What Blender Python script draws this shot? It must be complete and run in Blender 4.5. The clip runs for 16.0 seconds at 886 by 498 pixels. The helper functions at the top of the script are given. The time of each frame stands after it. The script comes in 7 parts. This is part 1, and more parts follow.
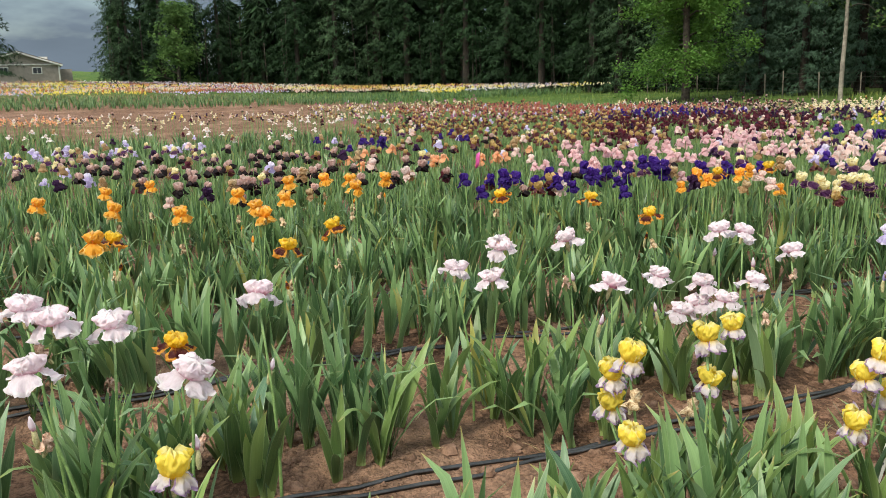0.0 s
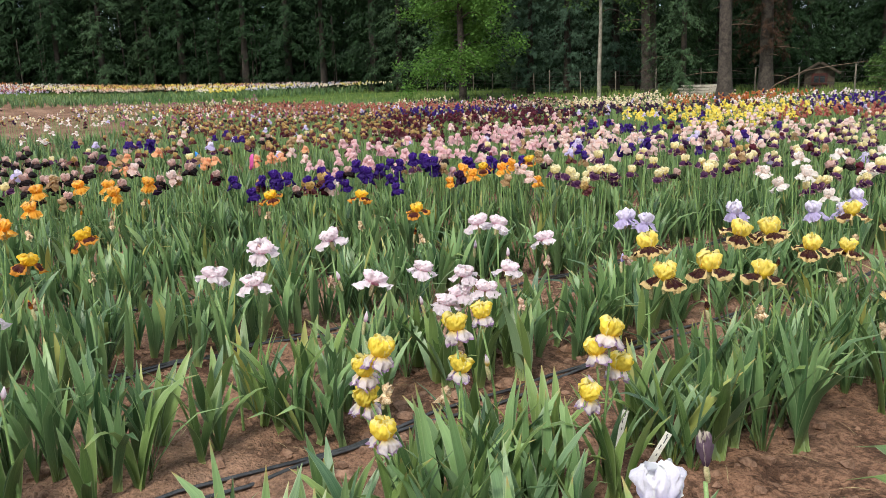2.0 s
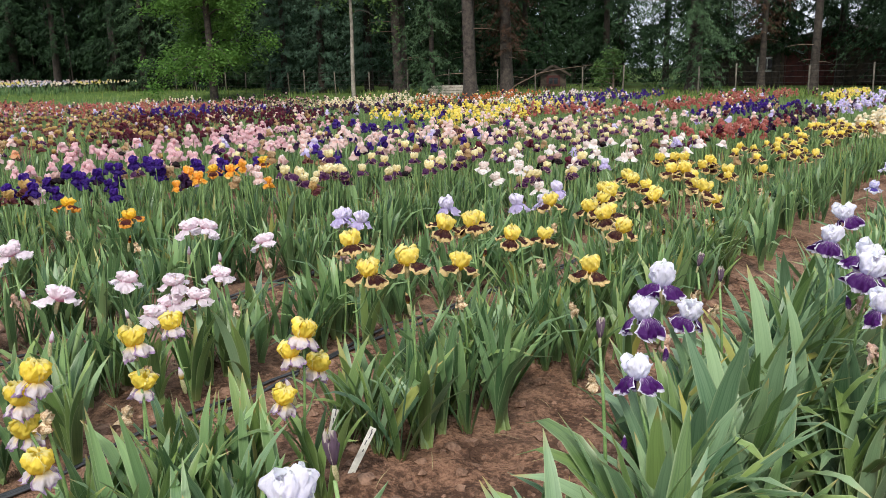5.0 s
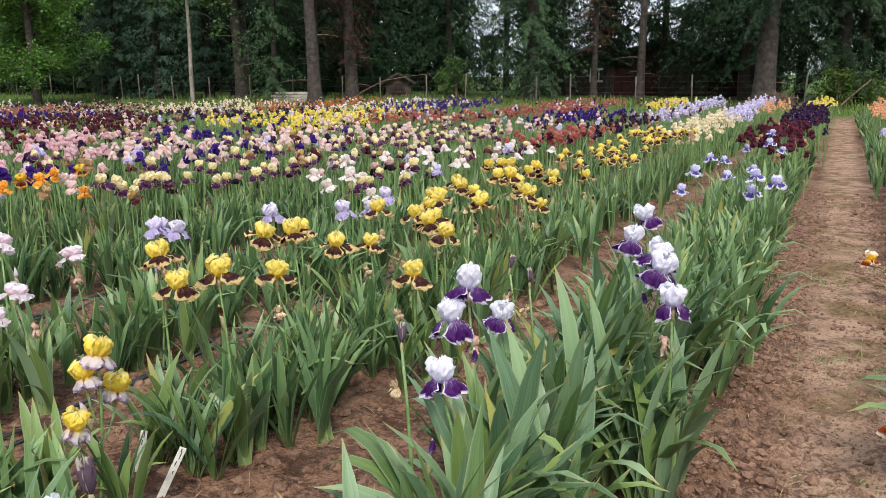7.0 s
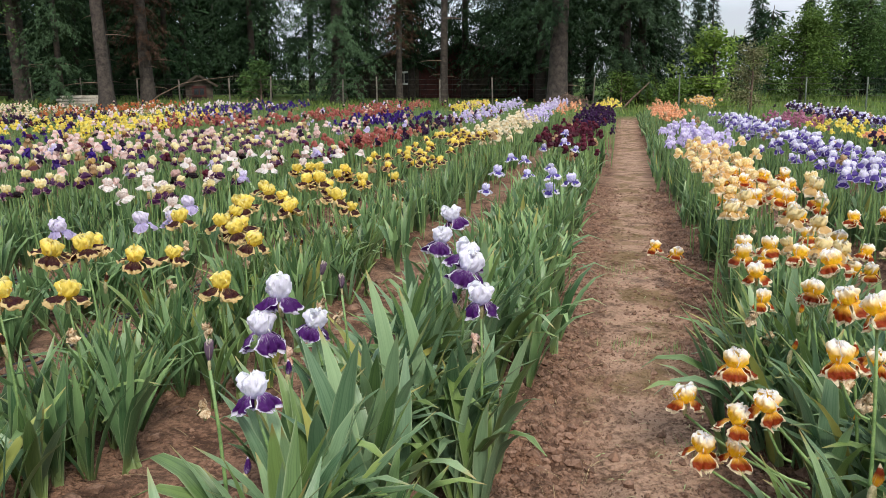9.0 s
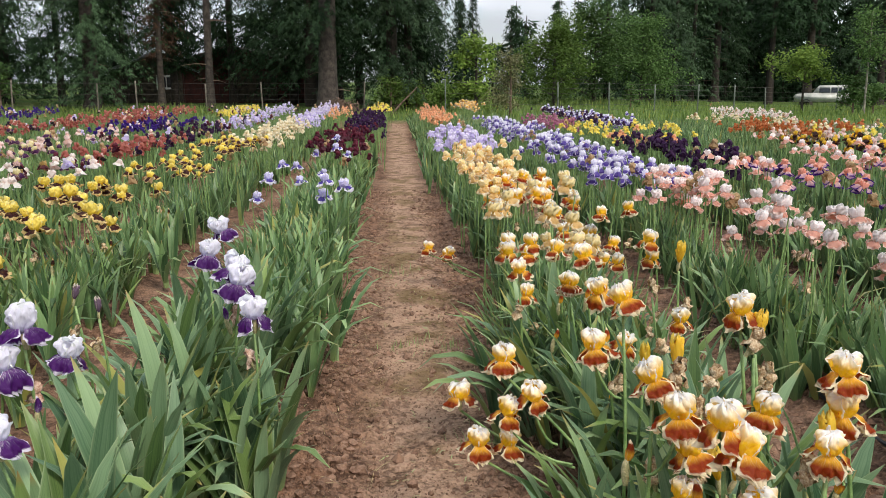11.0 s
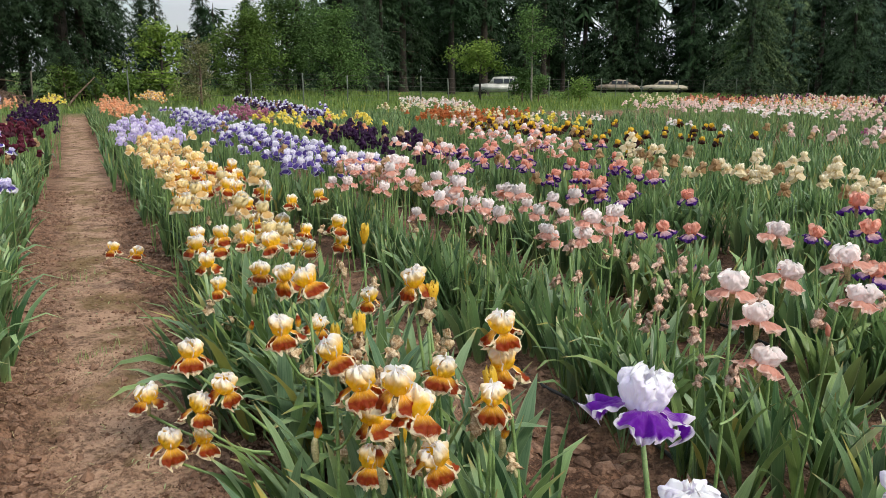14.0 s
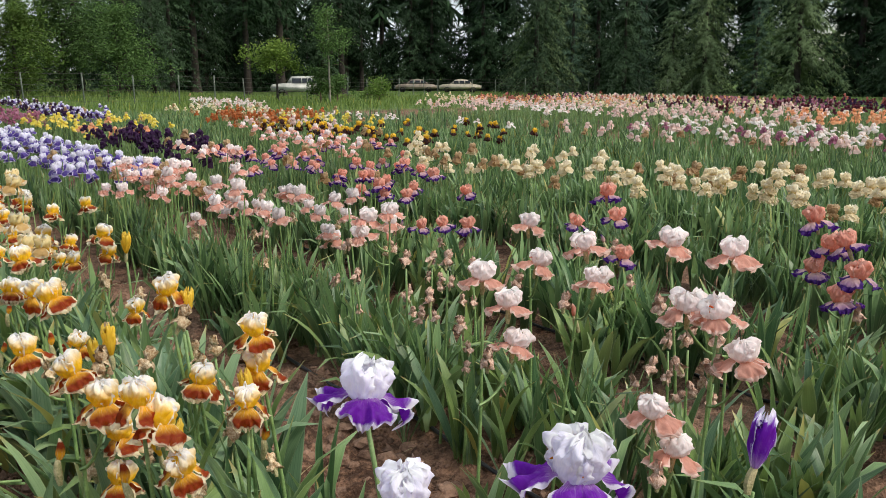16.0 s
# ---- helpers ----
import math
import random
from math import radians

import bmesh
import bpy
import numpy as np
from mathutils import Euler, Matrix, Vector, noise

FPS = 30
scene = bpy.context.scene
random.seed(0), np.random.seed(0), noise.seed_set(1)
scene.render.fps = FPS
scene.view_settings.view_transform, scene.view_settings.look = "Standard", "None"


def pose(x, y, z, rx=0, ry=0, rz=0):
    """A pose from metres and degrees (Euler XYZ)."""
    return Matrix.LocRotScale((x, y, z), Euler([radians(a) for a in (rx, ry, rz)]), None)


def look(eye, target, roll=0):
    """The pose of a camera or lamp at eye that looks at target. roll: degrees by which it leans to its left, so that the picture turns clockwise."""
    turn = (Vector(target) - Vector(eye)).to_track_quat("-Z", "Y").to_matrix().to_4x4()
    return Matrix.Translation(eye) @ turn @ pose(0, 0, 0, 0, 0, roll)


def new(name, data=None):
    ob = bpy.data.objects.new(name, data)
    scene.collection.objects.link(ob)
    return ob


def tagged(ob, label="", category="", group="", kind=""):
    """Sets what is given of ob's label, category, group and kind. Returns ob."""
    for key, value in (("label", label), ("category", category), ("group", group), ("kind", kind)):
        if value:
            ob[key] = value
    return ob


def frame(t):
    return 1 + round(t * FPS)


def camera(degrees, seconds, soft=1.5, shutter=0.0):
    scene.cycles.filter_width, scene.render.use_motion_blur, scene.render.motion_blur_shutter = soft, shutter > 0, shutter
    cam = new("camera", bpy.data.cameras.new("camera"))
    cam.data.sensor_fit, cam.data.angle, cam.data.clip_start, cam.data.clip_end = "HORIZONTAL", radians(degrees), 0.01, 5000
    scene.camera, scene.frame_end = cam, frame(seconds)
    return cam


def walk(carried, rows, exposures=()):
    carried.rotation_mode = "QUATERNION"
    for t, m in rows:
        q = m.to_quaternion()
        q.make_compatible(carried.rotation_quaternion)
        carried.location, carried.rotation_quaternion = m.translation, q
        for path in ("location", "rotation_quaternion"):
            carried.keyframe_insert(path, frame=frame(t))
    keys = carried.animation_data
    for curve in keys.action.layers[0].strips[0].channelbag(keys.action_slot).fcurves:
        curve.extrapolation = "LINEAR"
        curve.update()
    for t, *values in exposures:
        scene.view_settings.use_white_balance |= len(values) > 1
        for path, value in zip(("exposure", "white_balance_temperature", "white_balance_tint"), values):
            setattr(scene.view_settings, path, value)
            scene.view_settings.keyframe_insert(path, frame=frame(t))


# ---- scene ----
cam = camera(57.5, 16.0, 0.35)
PATH = [
    (0, (0.284, 0.23, 1.577), (-1.562, 0.892, 1.186), -1.4),
    (0.5, (0.304, 0.273, 1.576), (-1.492, 1.06, 1.182), -1.5),
    (1, (0.329, 0.307, 1.578), (-1.409, 1.213, 1.18), -1.5),
    (1.5, (0.338, 0.337, 1.579), (-1.338, 1.351, 1.176), -1.6),
    (2, (0.347, 0.364, 1.577), (-1.265, 1.475, 1.171), -1.6),
    (2.5, (0.367, 0.406, 1.578), (-1.182, 1.604, 1.168), -1.7),
    (3, (0.393, 0.446, 1.581), (-1.091, 1.72, 1.165), -1.7),
    (3.5, (0.426, 0.486, 1.577), (-0.995, 1.829, 1.157), -1.7),
    (4, (0.457, 0.522, 1.573), (-0.9, 1.93, 1.149), -1.6),
    (6.5, (0.579, 0.688, 1.555), (-0.424, 2.37, 1.149), -0.5),
    (7, (0.61, 0.705, 1.553), (-0.31, 2.434, 1.146), -0.4),
    (7.5, (0.626, 0.722, 1.552), (-0.205, 2.495, 1.145), -0.3),
    (8, (0.635, 0.727, 1.554), (-0.097, 2.543, 1.145), -0.3),
    (8.5, (0.629, 0.725, 1.559), (0.009, 2.582, 1.151), -0.4),
    (9, (0.619, 0.725, 1.562), (0.124, 2.62, 1.158), -0.4),
    (11.5, (0.65, 0.758, 1.571), (0.818, 2.711, 1.174), -0.2),
    (12, (0.652, 0.751, 1.57), (0.94, 2.689, 1.172), -0.1),
    (12.5, (0.656, 0.744, 1.569), (1.061, 2.661, 1.167), -0.2),
    (13, (0.668, 0.739, 1.565), (1.187, 2.627, 1.156), -0.2),
    (13.5, (0.684, 0.732, 1.561), (1.315, 2.584, 1.146), -0.2),
    (14, (0.711, 0.716, 1.56), (1.45, 2.526, 1.139), -0.1),
    (14.5, (0.738, 0.699, 1.564), (1.58, 2.462, 1.139), -0.0),
    (15, (0.765, 0.669, 1.567), (1.712, 2.379, 1.141), -0.1),
    (15.5, (0.792, 0.638, 1.568), (1.843, 2.287, 1.145), -0.1),
    (16, (0.818, 0.602, 1.57), (1.967, 2.183, 1.147), -0.1),
]
walk(cam, [(t, look(e, g, r)) for t, e, g, r in PATH], ((0, 0.2, 6950, 3), (3.5, 0.17, 6500, 10), (9, 0.03, 6550, 10), (12, -0.05, 6800, 9), (16, -0.14, 6800, 8)))

# ---- light: bright overcast, broad sun high behind the camera's right shoulder ----
world = bpy.data.worlds.new("overcast_sky")
scene.world = world
world.use_nodes = True
wn, wl = world.node_tree.nodes, world.node_tree.links
wn.clear()
sky = wn.new("ShaderNodeTexSky")
sky.sky_type = "NISHITA"
sky.sun_disc = False
sky.sun_elevation, sky.sun_rotation = radians(52), radians(150)
cloud_at = wn.new("ShaderNodeTexCoord")
cloud_map = wn.new("ShaderNodeMapping")
cloud_map.inputs["Scale"].default_value = (1.2, 1.2, 4.0)
cloud = wn.new("ShaderNodeTexNoise")
cloud.inputs["Scale"].default_value, cloud.inputs["Detail"].default_value = 2.6, 6
cloud_ramp = wn.new("ShaderNodeMapRange")
cloud_ramp.inputs["From Min"].default_value, cloud_ramp.inputs["From Max"].default_value = 0.34, 0.52
cloud_mix = wn.new("ShaderNodeMix")
cloud_mix.data_type = "RGBA"
# overcast: the zenith about three times as bright as the horizon
dome = wn.new("ShaderNodeSeparateXYZ")
dome_ramp = wn.new("ShaderNodeMapRange")
dome_ramp.inputs["To Min"].default_value, dome_ramp.inputs["To Max"].default_value = 6.4, 12.5
dome_col = wn.new("ShaderNodeVectorMath")
dome_col.operation = "SCALE"
dome_col.inputs[0].default_value = (0.93, 1.0, 1.13)
back = wn.new("ShaderNodeBackground")
back.inputs["Strength"].default_value = 0.13
w_out = wn.new("ShaderNodeOutputWorld")
wl.new(cloud_at.outputs["Generated"], cloud_map.inputs["Vector"])
wl.new(cloud_map.outputs["Vector"], cloud.inputs["Vector"])
wl.new(cloud.outputs["Fac"], cloud_ramp.inputs["Value"])
wl.new(cloud_ramp.outputs["Result"], cloud_mix.inputs["Factor"])
wl.new(cloud_at.outputs["Generated"], dome.inputs["Vector"])
wl.new(dome.outputs["Z"], dome_ramp.inputs["Value"])
# grey bellies and bright breaks in the cloud
shade = wn.new("ShaderNodeTexNoise")
shade.inputs["Scale"].default_value, shade.inputs["Detail"].default_value = 1.7, 7
shade_ramp = wn.new("ShaderNodeMapRange")
shade_ramp.inputs["From Min"].default_value, shade_ramp.inputs["From Max"].default_value = 0.36, 0.62
shade_ramp.inputs["To Min"].default_value, shade_ramp.inputs["To Max"].default_value = 0.8, 1.36
shade_mul = wn.new("ShaderNodeMath")
shade_mul.operation = "MULTIPLY"
wl.new(cloud_map.outputs["Vector"], shade.inputs["Vector"])
wl.new(shade.outputs["Fac"], shade_ramp.inputs["Value"])
wl.new(dome_ramp.outputs["Result"], shade_mul.inputs[0])
wl.new(shade_ramp.outputs["Result"], shade_mul.inputs[1])
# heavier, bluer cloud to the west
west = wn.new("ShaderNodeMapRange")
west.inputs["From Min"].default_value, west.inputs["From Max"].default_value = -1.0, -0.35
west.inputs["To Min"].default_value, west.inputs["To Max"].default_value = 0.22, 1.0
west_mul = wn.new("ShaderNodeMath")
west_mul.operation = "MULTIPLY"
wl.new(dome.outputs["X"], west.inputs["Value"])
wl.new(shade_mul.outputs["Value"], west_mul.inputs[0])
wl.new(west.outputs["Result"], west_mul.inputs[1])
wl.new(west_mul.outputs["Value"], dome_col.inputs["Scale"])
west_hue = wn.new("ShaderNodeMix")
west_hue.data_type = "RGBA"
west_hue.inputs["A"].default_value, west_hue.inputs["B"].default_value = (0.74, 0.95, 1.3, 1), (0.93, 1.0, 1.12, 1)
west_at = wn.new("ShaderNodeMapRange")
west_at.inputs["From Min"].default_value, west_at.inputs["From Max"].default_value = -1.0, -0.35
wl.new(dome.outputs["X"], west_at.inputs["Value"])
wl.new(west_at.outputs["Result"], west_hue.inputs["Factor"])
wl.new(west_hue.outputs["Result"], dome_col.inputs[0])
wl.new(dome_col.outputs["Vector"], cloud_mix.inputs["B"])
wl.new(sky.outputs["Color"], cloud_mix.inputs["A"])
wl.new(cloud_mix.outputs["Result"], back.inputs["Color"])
wl.new(back.outputs["Background"], w_out.inputs["Surface"])
sun_data = bpy.data.lights.new("sun", "SUN")
sun_data.energy, sun_data.angle, sun_data.color = 2.9, radians(12), (1.0, 0.95, 0.87)
sun = new("sun", sun_data)
sun.matrix_world = look((8, -14, 20), (0, 0, 0))

# ---- materials ----


def rgb(h):
    """Linear colour from an sRGB hex string."""
    out = []
    for i in (0, 2, 4):
        c = int(h[i:i + 2], 16) / 255
        out.append(c / 12.92 if c <= 0.04045 else ((c + 0.055) / 1.055) ** 2.4)
    return (*out, 1)


def tree_of(name):
    m = bpy.data.materials.new(name)
    m.use_nodes = True
    n, l = m.node_tree.nodes, m.node_tree.links
    return m, n, l, n["Principled BSDF"], n["Material Output"]


def mix_node(n, l, fac, a, b):
    x = n.new("ShaderNodeMix")
    x.data_type = "RGBA"
    for key, val in (("Factor", fac), ("A", a), ("B", b)):
        if hasattr(val, "links"):
            l.new(val, x.inputs[key])
        else:
            x.inputs[key].default_value = val
    return x.outputs["Result"]


def math_node(n, l, op, a, b=None, clamp=False):
    x = n.new("ShaderNodeMath")
    x.operation, x.use_clamp = op, clamp
    for i, val in enumerate((a, b)):
        if val is None:
            continue
        if hasattr(val, "links"):
            l.new(val, x.inputs[i])
        else:
            x.inputs[i].default_value = val
    return x.outputs["Value"]


def span(n, l, val, lo, hi):
    x = n.new("ShaderNodeMapRange")
    x.interpolation_type = "SMOOTHSTEP"
    l.new(val, x.inputs["Value"])
    x.inputs["From Min"].default_value, x.inputs["From Max"].default_value = lo, hi
    return x.outputs["Result"]


def noise_node(n, l, scale, detail=4, rough=0.55, vec=None, kind="Fac"):
    x = n.new("ShaderNodeTexNoise")
    x.inputs["Scale"].default_value, x.inputs["Detail"].default_value, x.inputs["Roughness"].default_value = scale, detail, rough
    if vec is not None:
        l.new(vec, x.inputs["Vector"])
    return x.outputs[kind]


def place_node(n, l):
    g = n.new("ShaderNodeNewGeometry")
    return g.outputs["Position"]


def local_node(n, l):
    return n.new("ShaderNodeTexCoord").outputs["Object"]


def bump_node(n, l, height, strength, dist, bsdf):
    b = n.new("ShaderNodeBump")
    b.inputs["Strength"].default_value, b.inputs["Distance"].default_value = strength, dist
    l.new(height, b.inputs["Height"])
    l.new(b.outputs["Normal"], bsdf.inputs["Normal"])


def plain(name, dark, light, rough=0.7, scale=6.0, fine=60.0, bump=0.3, metal=0.0, where="local", random_amount=0.0):
    """Two-scale mottled surface."""
    m, n, l, b, o = tree_of(name)
    v = local_node(n, l) if where == "local" else place_node(n, l)
    big, small = noise_node(n, l, scale, 5, 0.6, v), noise_node(n, l, fine, 4, 0.6, v)
    f = math_node(n, l, "ADD", math_node(n, l, "MULTIPLY", big, 0.65), math_node(n, l, "MULTIPLY", small, 0.35))
    col = mix_node(n, l, span(n, l, f, 0.34, 0.66), rgb(dark), rgb(light))
    if random_amount:
        r = n.new("ShaderNodeObjectInfo").outputs["Random"]
        h = n.new("ShaderNodeHueSaturation")
        l.new(col, h.inputs["Color"])
        l.new(math_node(n, l, "ADD", math_node(n, l, "MULTIPLY", r, random_amount), 1 - random_amount / 2), h.inputs["Value"])
        col = h.outputs["Color"]
    l.new(col, b.inputs["Base Color"])
    b.inputs["Roughness"].default_value, b.inputs["Metallic"].default_value = rough, metal
    if bump:
        bump_node(n, l, f, bump, 0.02, b)
    return m


def thin(m, n, l, b, o, col, share):
    """Let part of the light through a thin leaf or petal."""
    t = n.new("ShaderNodeBsdfTranslucent")
    l.new(col, t.inputs["Color"])
    s = n.new("ShaderNodeMixShader")
    s.inputs["Fac"].default_value = share
    l.new(b.outputs["BSDF"], s.inputs[1])
    l.new(t.outputs["BSDF"], s.inputs[2])
    l.new(s.outputs["Shader"], o.inputs["Surface"])


def blade_mat(name, dark, light, tip, island=False, share=0.27, rough=0.36, tip_at=0.9):
    """Sword leaf: streaks along the blade, browned tip, each one a little different."""
    m, n, l, b, o = tree_of(name)
    uv = n.new("ShaderNodeTexCoord").outputs["UV"]
    sep = n.new("ShaderNodeSeparateXYZ")
    l.new(uv, sep.inputs["Vector"])
    mp = n.new("ShaderNodeMapping")
    mp.inputs["Scale"].default_value = (14, 1.2, 1)
    l.new(uv, mp.inputs["Vector"])
    streak = noise_node(n, l, 1.6, 3, 0.6, mp.outputs["Vector"])
    if island:
        r = n.new("ShaderNodeNewGeometry").outputs["Random Per Island"]
    else:
        r = n.new("ShaderNodeObjectInfo").outputs["Random"]
    f = math_node(n, l, "ADD", math_node(n, l, "MULTIPLY", math_node(n, l, "SUBTRACT", streak, 0.25), 0.7), math_node(n, l, "MULTIPLY", math_node(n, l, "POWER", r, 1.3), 0.66), True)
    col = mix_node(n, l, f, rgb(dark), rgb(light))
    # yellower towards the end of the blade
    col = mix_node(n, l, math_node(n, l, "MULTIPLY", span(n, l, sep.outputs["Y"], 0.4, 1.0), math_node(n, l, "MULTIPLY", r, 0.25)), col, rgb("a2b464"))
    # paler sheath at the foot, brown tip on some leaves
    col = mix_node(n, l, math_node(n, l, "MULTIPLY", span(n, l, sep.outputs["Y"], 0.22, 0.0), 0.45), col, rgb("a9b36a"))
    worn = math_node(n, l, "MULTIPLY", span(n, l, sep.outputs["Y"], tip_at, 1.0), span(n, l, r, 0.35, 0.75))
    col = mix_node(n, l, worn, col, rgb(tip))
    # a pale line along both edges
    margin = span(n, l, math_node(n, l, "ABSOLUTE", math_node(n, l, "SUBTRACT", sep.outputs["X"], 0.5)), 0.4, 0.5)
    col = mix_node(n, l, math_node(n, l, "MULTIPLY", margin, 0.3), col, rgb("cdd8a8"))
    # a few whole leaves gone yellow
    col = mix_node(n, l, math_node(n, l, "MULTIPLY", span(n, l, r, 0.965, 0.985), 0.55), col, rgb("b8a24c"))
    l.new(col, b.inputs["Base Color"])
    b.inputs["Roughness"].default_value = rough
    b.inputs["Specular IOR Level"].default_value = 0.5
    bump_node(n, l, streak, 0.25, 0.004, b)
    thin(m, n, l, b, o, col, share)
    return m


def petal_mat(name, foot, main, rim, rim_from=0.86, vein=0.0, vein_colour="ffffff", island=False, ramp=(0.08, 0.55)):
    """Petal: colour at the foot, over the blade and along the ruffled rim; UV x runs across, y along."""
    m, n, l, b, o = tree_of(name)
    uv = n.new("ShaderNodeTexCoord").outputs["UV"]
    sep = n.new("ShaderNodeSeparateXYZ")
    l.new(uv, sep.inputs["Vector"])
    wob = noise_node(n, l, 7.0, 3, 0.6, uv)
    across = math_node(n, l, "ABSOLUTE", math_node(n, l, "SUBTRACT", math_node(n, l, "MULTIPLY", sep.outputs["X"], 2.0), 1.0))
    edge = math_node(n, l, "MAXIMUM", across, sep.outputs["Y"])
    edge = math_node(n, l, "ADD", edge, math_node(n, l, "MULTIPLY", math_node(n, l, "SUBTRACT", wob, 0.5), 0.22))
    col = mix_node(n, l, math_node(n, l, "ADD", span(n, l, sep.outputs["Y"], *ramp), math_node(n, l, "MULTIPLY", math_node(n, l, "SUBTRACT", wob, 0.5), 0.5), True), rgb(foot), rgb(main))
    if vein:
        mp = n.new("ShaderNodeMapping")
        mp.inputs["Scale"].default_value = (22, 1.5, 1)
        l.new(uv, mp.inputs["Vector"])
        lines = span(n, l, noise_node(n, l, 1.5, 2, 0.5, mp.outputs["Vector"]), 0.52, 0.62)
        fade = span(n, l, sep.outputs["Y"], 0.62, 0.12)
        col = mix_node(n, l, math_node(n, l, "MULTIPLY", math_node(n, l, "MULTIPLY", lines, fade), vein), col, rgb(vein_colour))
    sm = n.new("ShaderNodeMapping")
    sm.inputs["Scale"].default_value = (30, 3.0, 1)
    l.new(uv, sm.inputs["Vector"])
    silk = noise_node(n, l, 1.4, 3, 0.6, sm.outputs["Vector"])
    deep = n.new("ShaderNodeHueSaturation")
    l.new(col, deep.inputs["Color"])
    l.new(math_node(n, l, "ADD", math_node(n, l, "MULTIPLY", silk, 0.3), 0.88), deep.inputs["Value"])
    col = deep.outputs["Color"]
    col = mix_node(n, l, span(n, l, edge, rim_from, min(rim_from + 0.09, 1.06)), col, rgb(rim))
    if island:
        r = n.new("ShaderNodeNewGeometry").outputs["Random Per Island"]
    else:
        r = n.new("ShaderNodeObjectInfo").outputs["Random"]
    h = n.new("ShaderNodeHueSaturation")
    l.new(col, h.inputs["Color"])
    l.new(math_node(n, l, "ADD", math_node(n, l, "MULTIPLY", r, 0.2), 0.9), h.inputs["Value"])
    col = h.outputs["Color"]
    l.new(col, b.inputs["Base Color"])
    b.inputs["Roughness"].default_value = 0.55
    b.inputs["Sheen Weight"].default_value = 0.04
    b.inputs["Specular IOR Level"].default_value = 0.3
    crinkle = noise_node(n, l, 9.0, 4, 0.7, uv)
    bump_node(n, l, math_node(n, l, "ADD", math_node(n, l, "MULTIPLY", silk, 0.3), crinkle), 0.42, 0.008, b)
    thin(m, n, l, b, o, col, 0.48)
    return m


# SOIL_DARK and SOIL_PALE take in the shade and highlights of rough soil
SOIL_DARK, SOIL_MID, SOIL_PALE = "523b2e", "94705a", "b4937c"


def ground_mat():
    m, n, l, b, o = tree_of("field_soil_and_grass")
    p = place_node(n, l)
    a = n.new("ShaderNodeAttribute")
    a.attribute_name = "cover"
    sep = n.new("ShaderNodeSeparateColor")
    l.new(a.outputs["Color"], sep.inputs["Color"])
    big, mid, fine = noise_node(n, l, 0.55, 4, 0.6, p), noise_node(n, l, 5.5, 6, 0.65, p), noise_node(n, l, 34.0, 4, 0.65, p)
    f = math_node(n, l, "ADD", math_node(n, l, "MULTIPLY", mid, 0.55), math_node(n, l, "MULTIPLY", fine, 0.45))
    soil = mix_node(n, l, span(n, l, f, 0.43, 0.57), rgb(SOIL_DARK), rgb(SOIL_MID))
    soil = mix_node(n, l, math_node(n, l, "MULTIPLY", span(n, l, big, 0.42, 0.68), 0.5), soil, rgb(SOIL_PALE))
    # dark spots coloured in for the tiny shadows among clods
    spots = span(n, l, noise_node(n, l, 19.0, 5, 0.75, p), 0.56, 0.68)
    soil = mix_node(n, l, math_node(n, l, "MULTIPLY", spots, 0.3), soil, rgb("4a3428"))
    # crumbs, with the shade between them put in as dark gaps
    vo = n.new("ShaderNodeTexVoronoi")
    vo.feature = "F1"
    vo.inputs["Scale"].default_value = 24.0
    warp = n.new("ShaderNodeVectorMath")
    warp.operation = "ADD"
    wn = n.new("ShaderNodeTexNoise")
    wn.inputs["Scale"].default_value = 22.0
    l.new(p, wn.inputs["Vector"])
    sc = n.new("ShaderNodeVectorMath")
    sc.operation = "SCALE"
    sc.inputs["Scale"].default_value = 0.09
    l.new(wn.outputs["Color"], sc.inputs[0])
    l.new(p, warp.inputs[0])
    l.new(sc.outputs["Vector"], warp.inputs[1])
    l.new(warp.outputs["Vector"], vo.inputs["Vector"])
    crumb = vo.outputs["Distance"]
    gaps = math_node(n, l, "MULTIPLY", span(n, l, crumb, 0.5, 0.85), span(n, l, noise_node(n, l, 4.0, 3, 0.6, p), 0.42, 0.6))
    soil = mix_node(n, l, math_node(n, l, "MULTIPLY", gaps, 0.35), soil, rgb("3c2a20"))
    # drying cracks between blocks of clay
    cr = n.new("ShaderNodeTexVoronoi")
    cr.feature = "DISTANCE_TO_EDGE"
    cr.inputs["Scale"].default_value = 12.0
    l.new(warp.outputs["Vector"], cr.inputs["Vector"])
    crack = math_node(n, l, "MULTIPLY", span(n, l, cr.outputs["Distance"], 0.07, 0.0), span(n, l, noise_node(n, l, 2.3, 2, 0.5, p), 0.4, 0.56))
    soil = mix_node(n, l, math_node(n, l, "MULTIPLY", crack, 0.2), soil, rgb("38271e"))
    specks = span(n, l, noise_node(n, l, 75.0, 4, 0.7, p), 0.5, 0.64)
    soil = mix_node(n, l, math_node(n, l, "MULTIPLY", specks, 0.45), soil, rgb("4a3528"))
    # trodden crust along the middle of the walk, with mossy stains
    soil = mix_node(n, l, math_node(n, l, "MULTIPLY", sep.outputs["Green"], span(n, l, f, 0.36, 0.6)), soil, rgb("b8977f"))
    moss = math_node(n, l, "MULTIPLY", sep.outputs["Green"], span(n, l, noise_node(n, l, 1.7, 4, 0.6, p), 0.49, 0.6))
    soil = mix_node(n, l, math_node(n, l, "MULTIPLY", moss, 0.6), soil, rgb("66562c"))
    grass = mix_node(n, l, span(n, l, f, 0.3, 0.7), rgb("2c421c"), rgb("5e7a38"))
    grass = mix_node(n, l, math_node(n, l, "MULTIPLY", span(n, l, big, 0.45, 0.7), 0.5), grass, rgb("7d8246"))
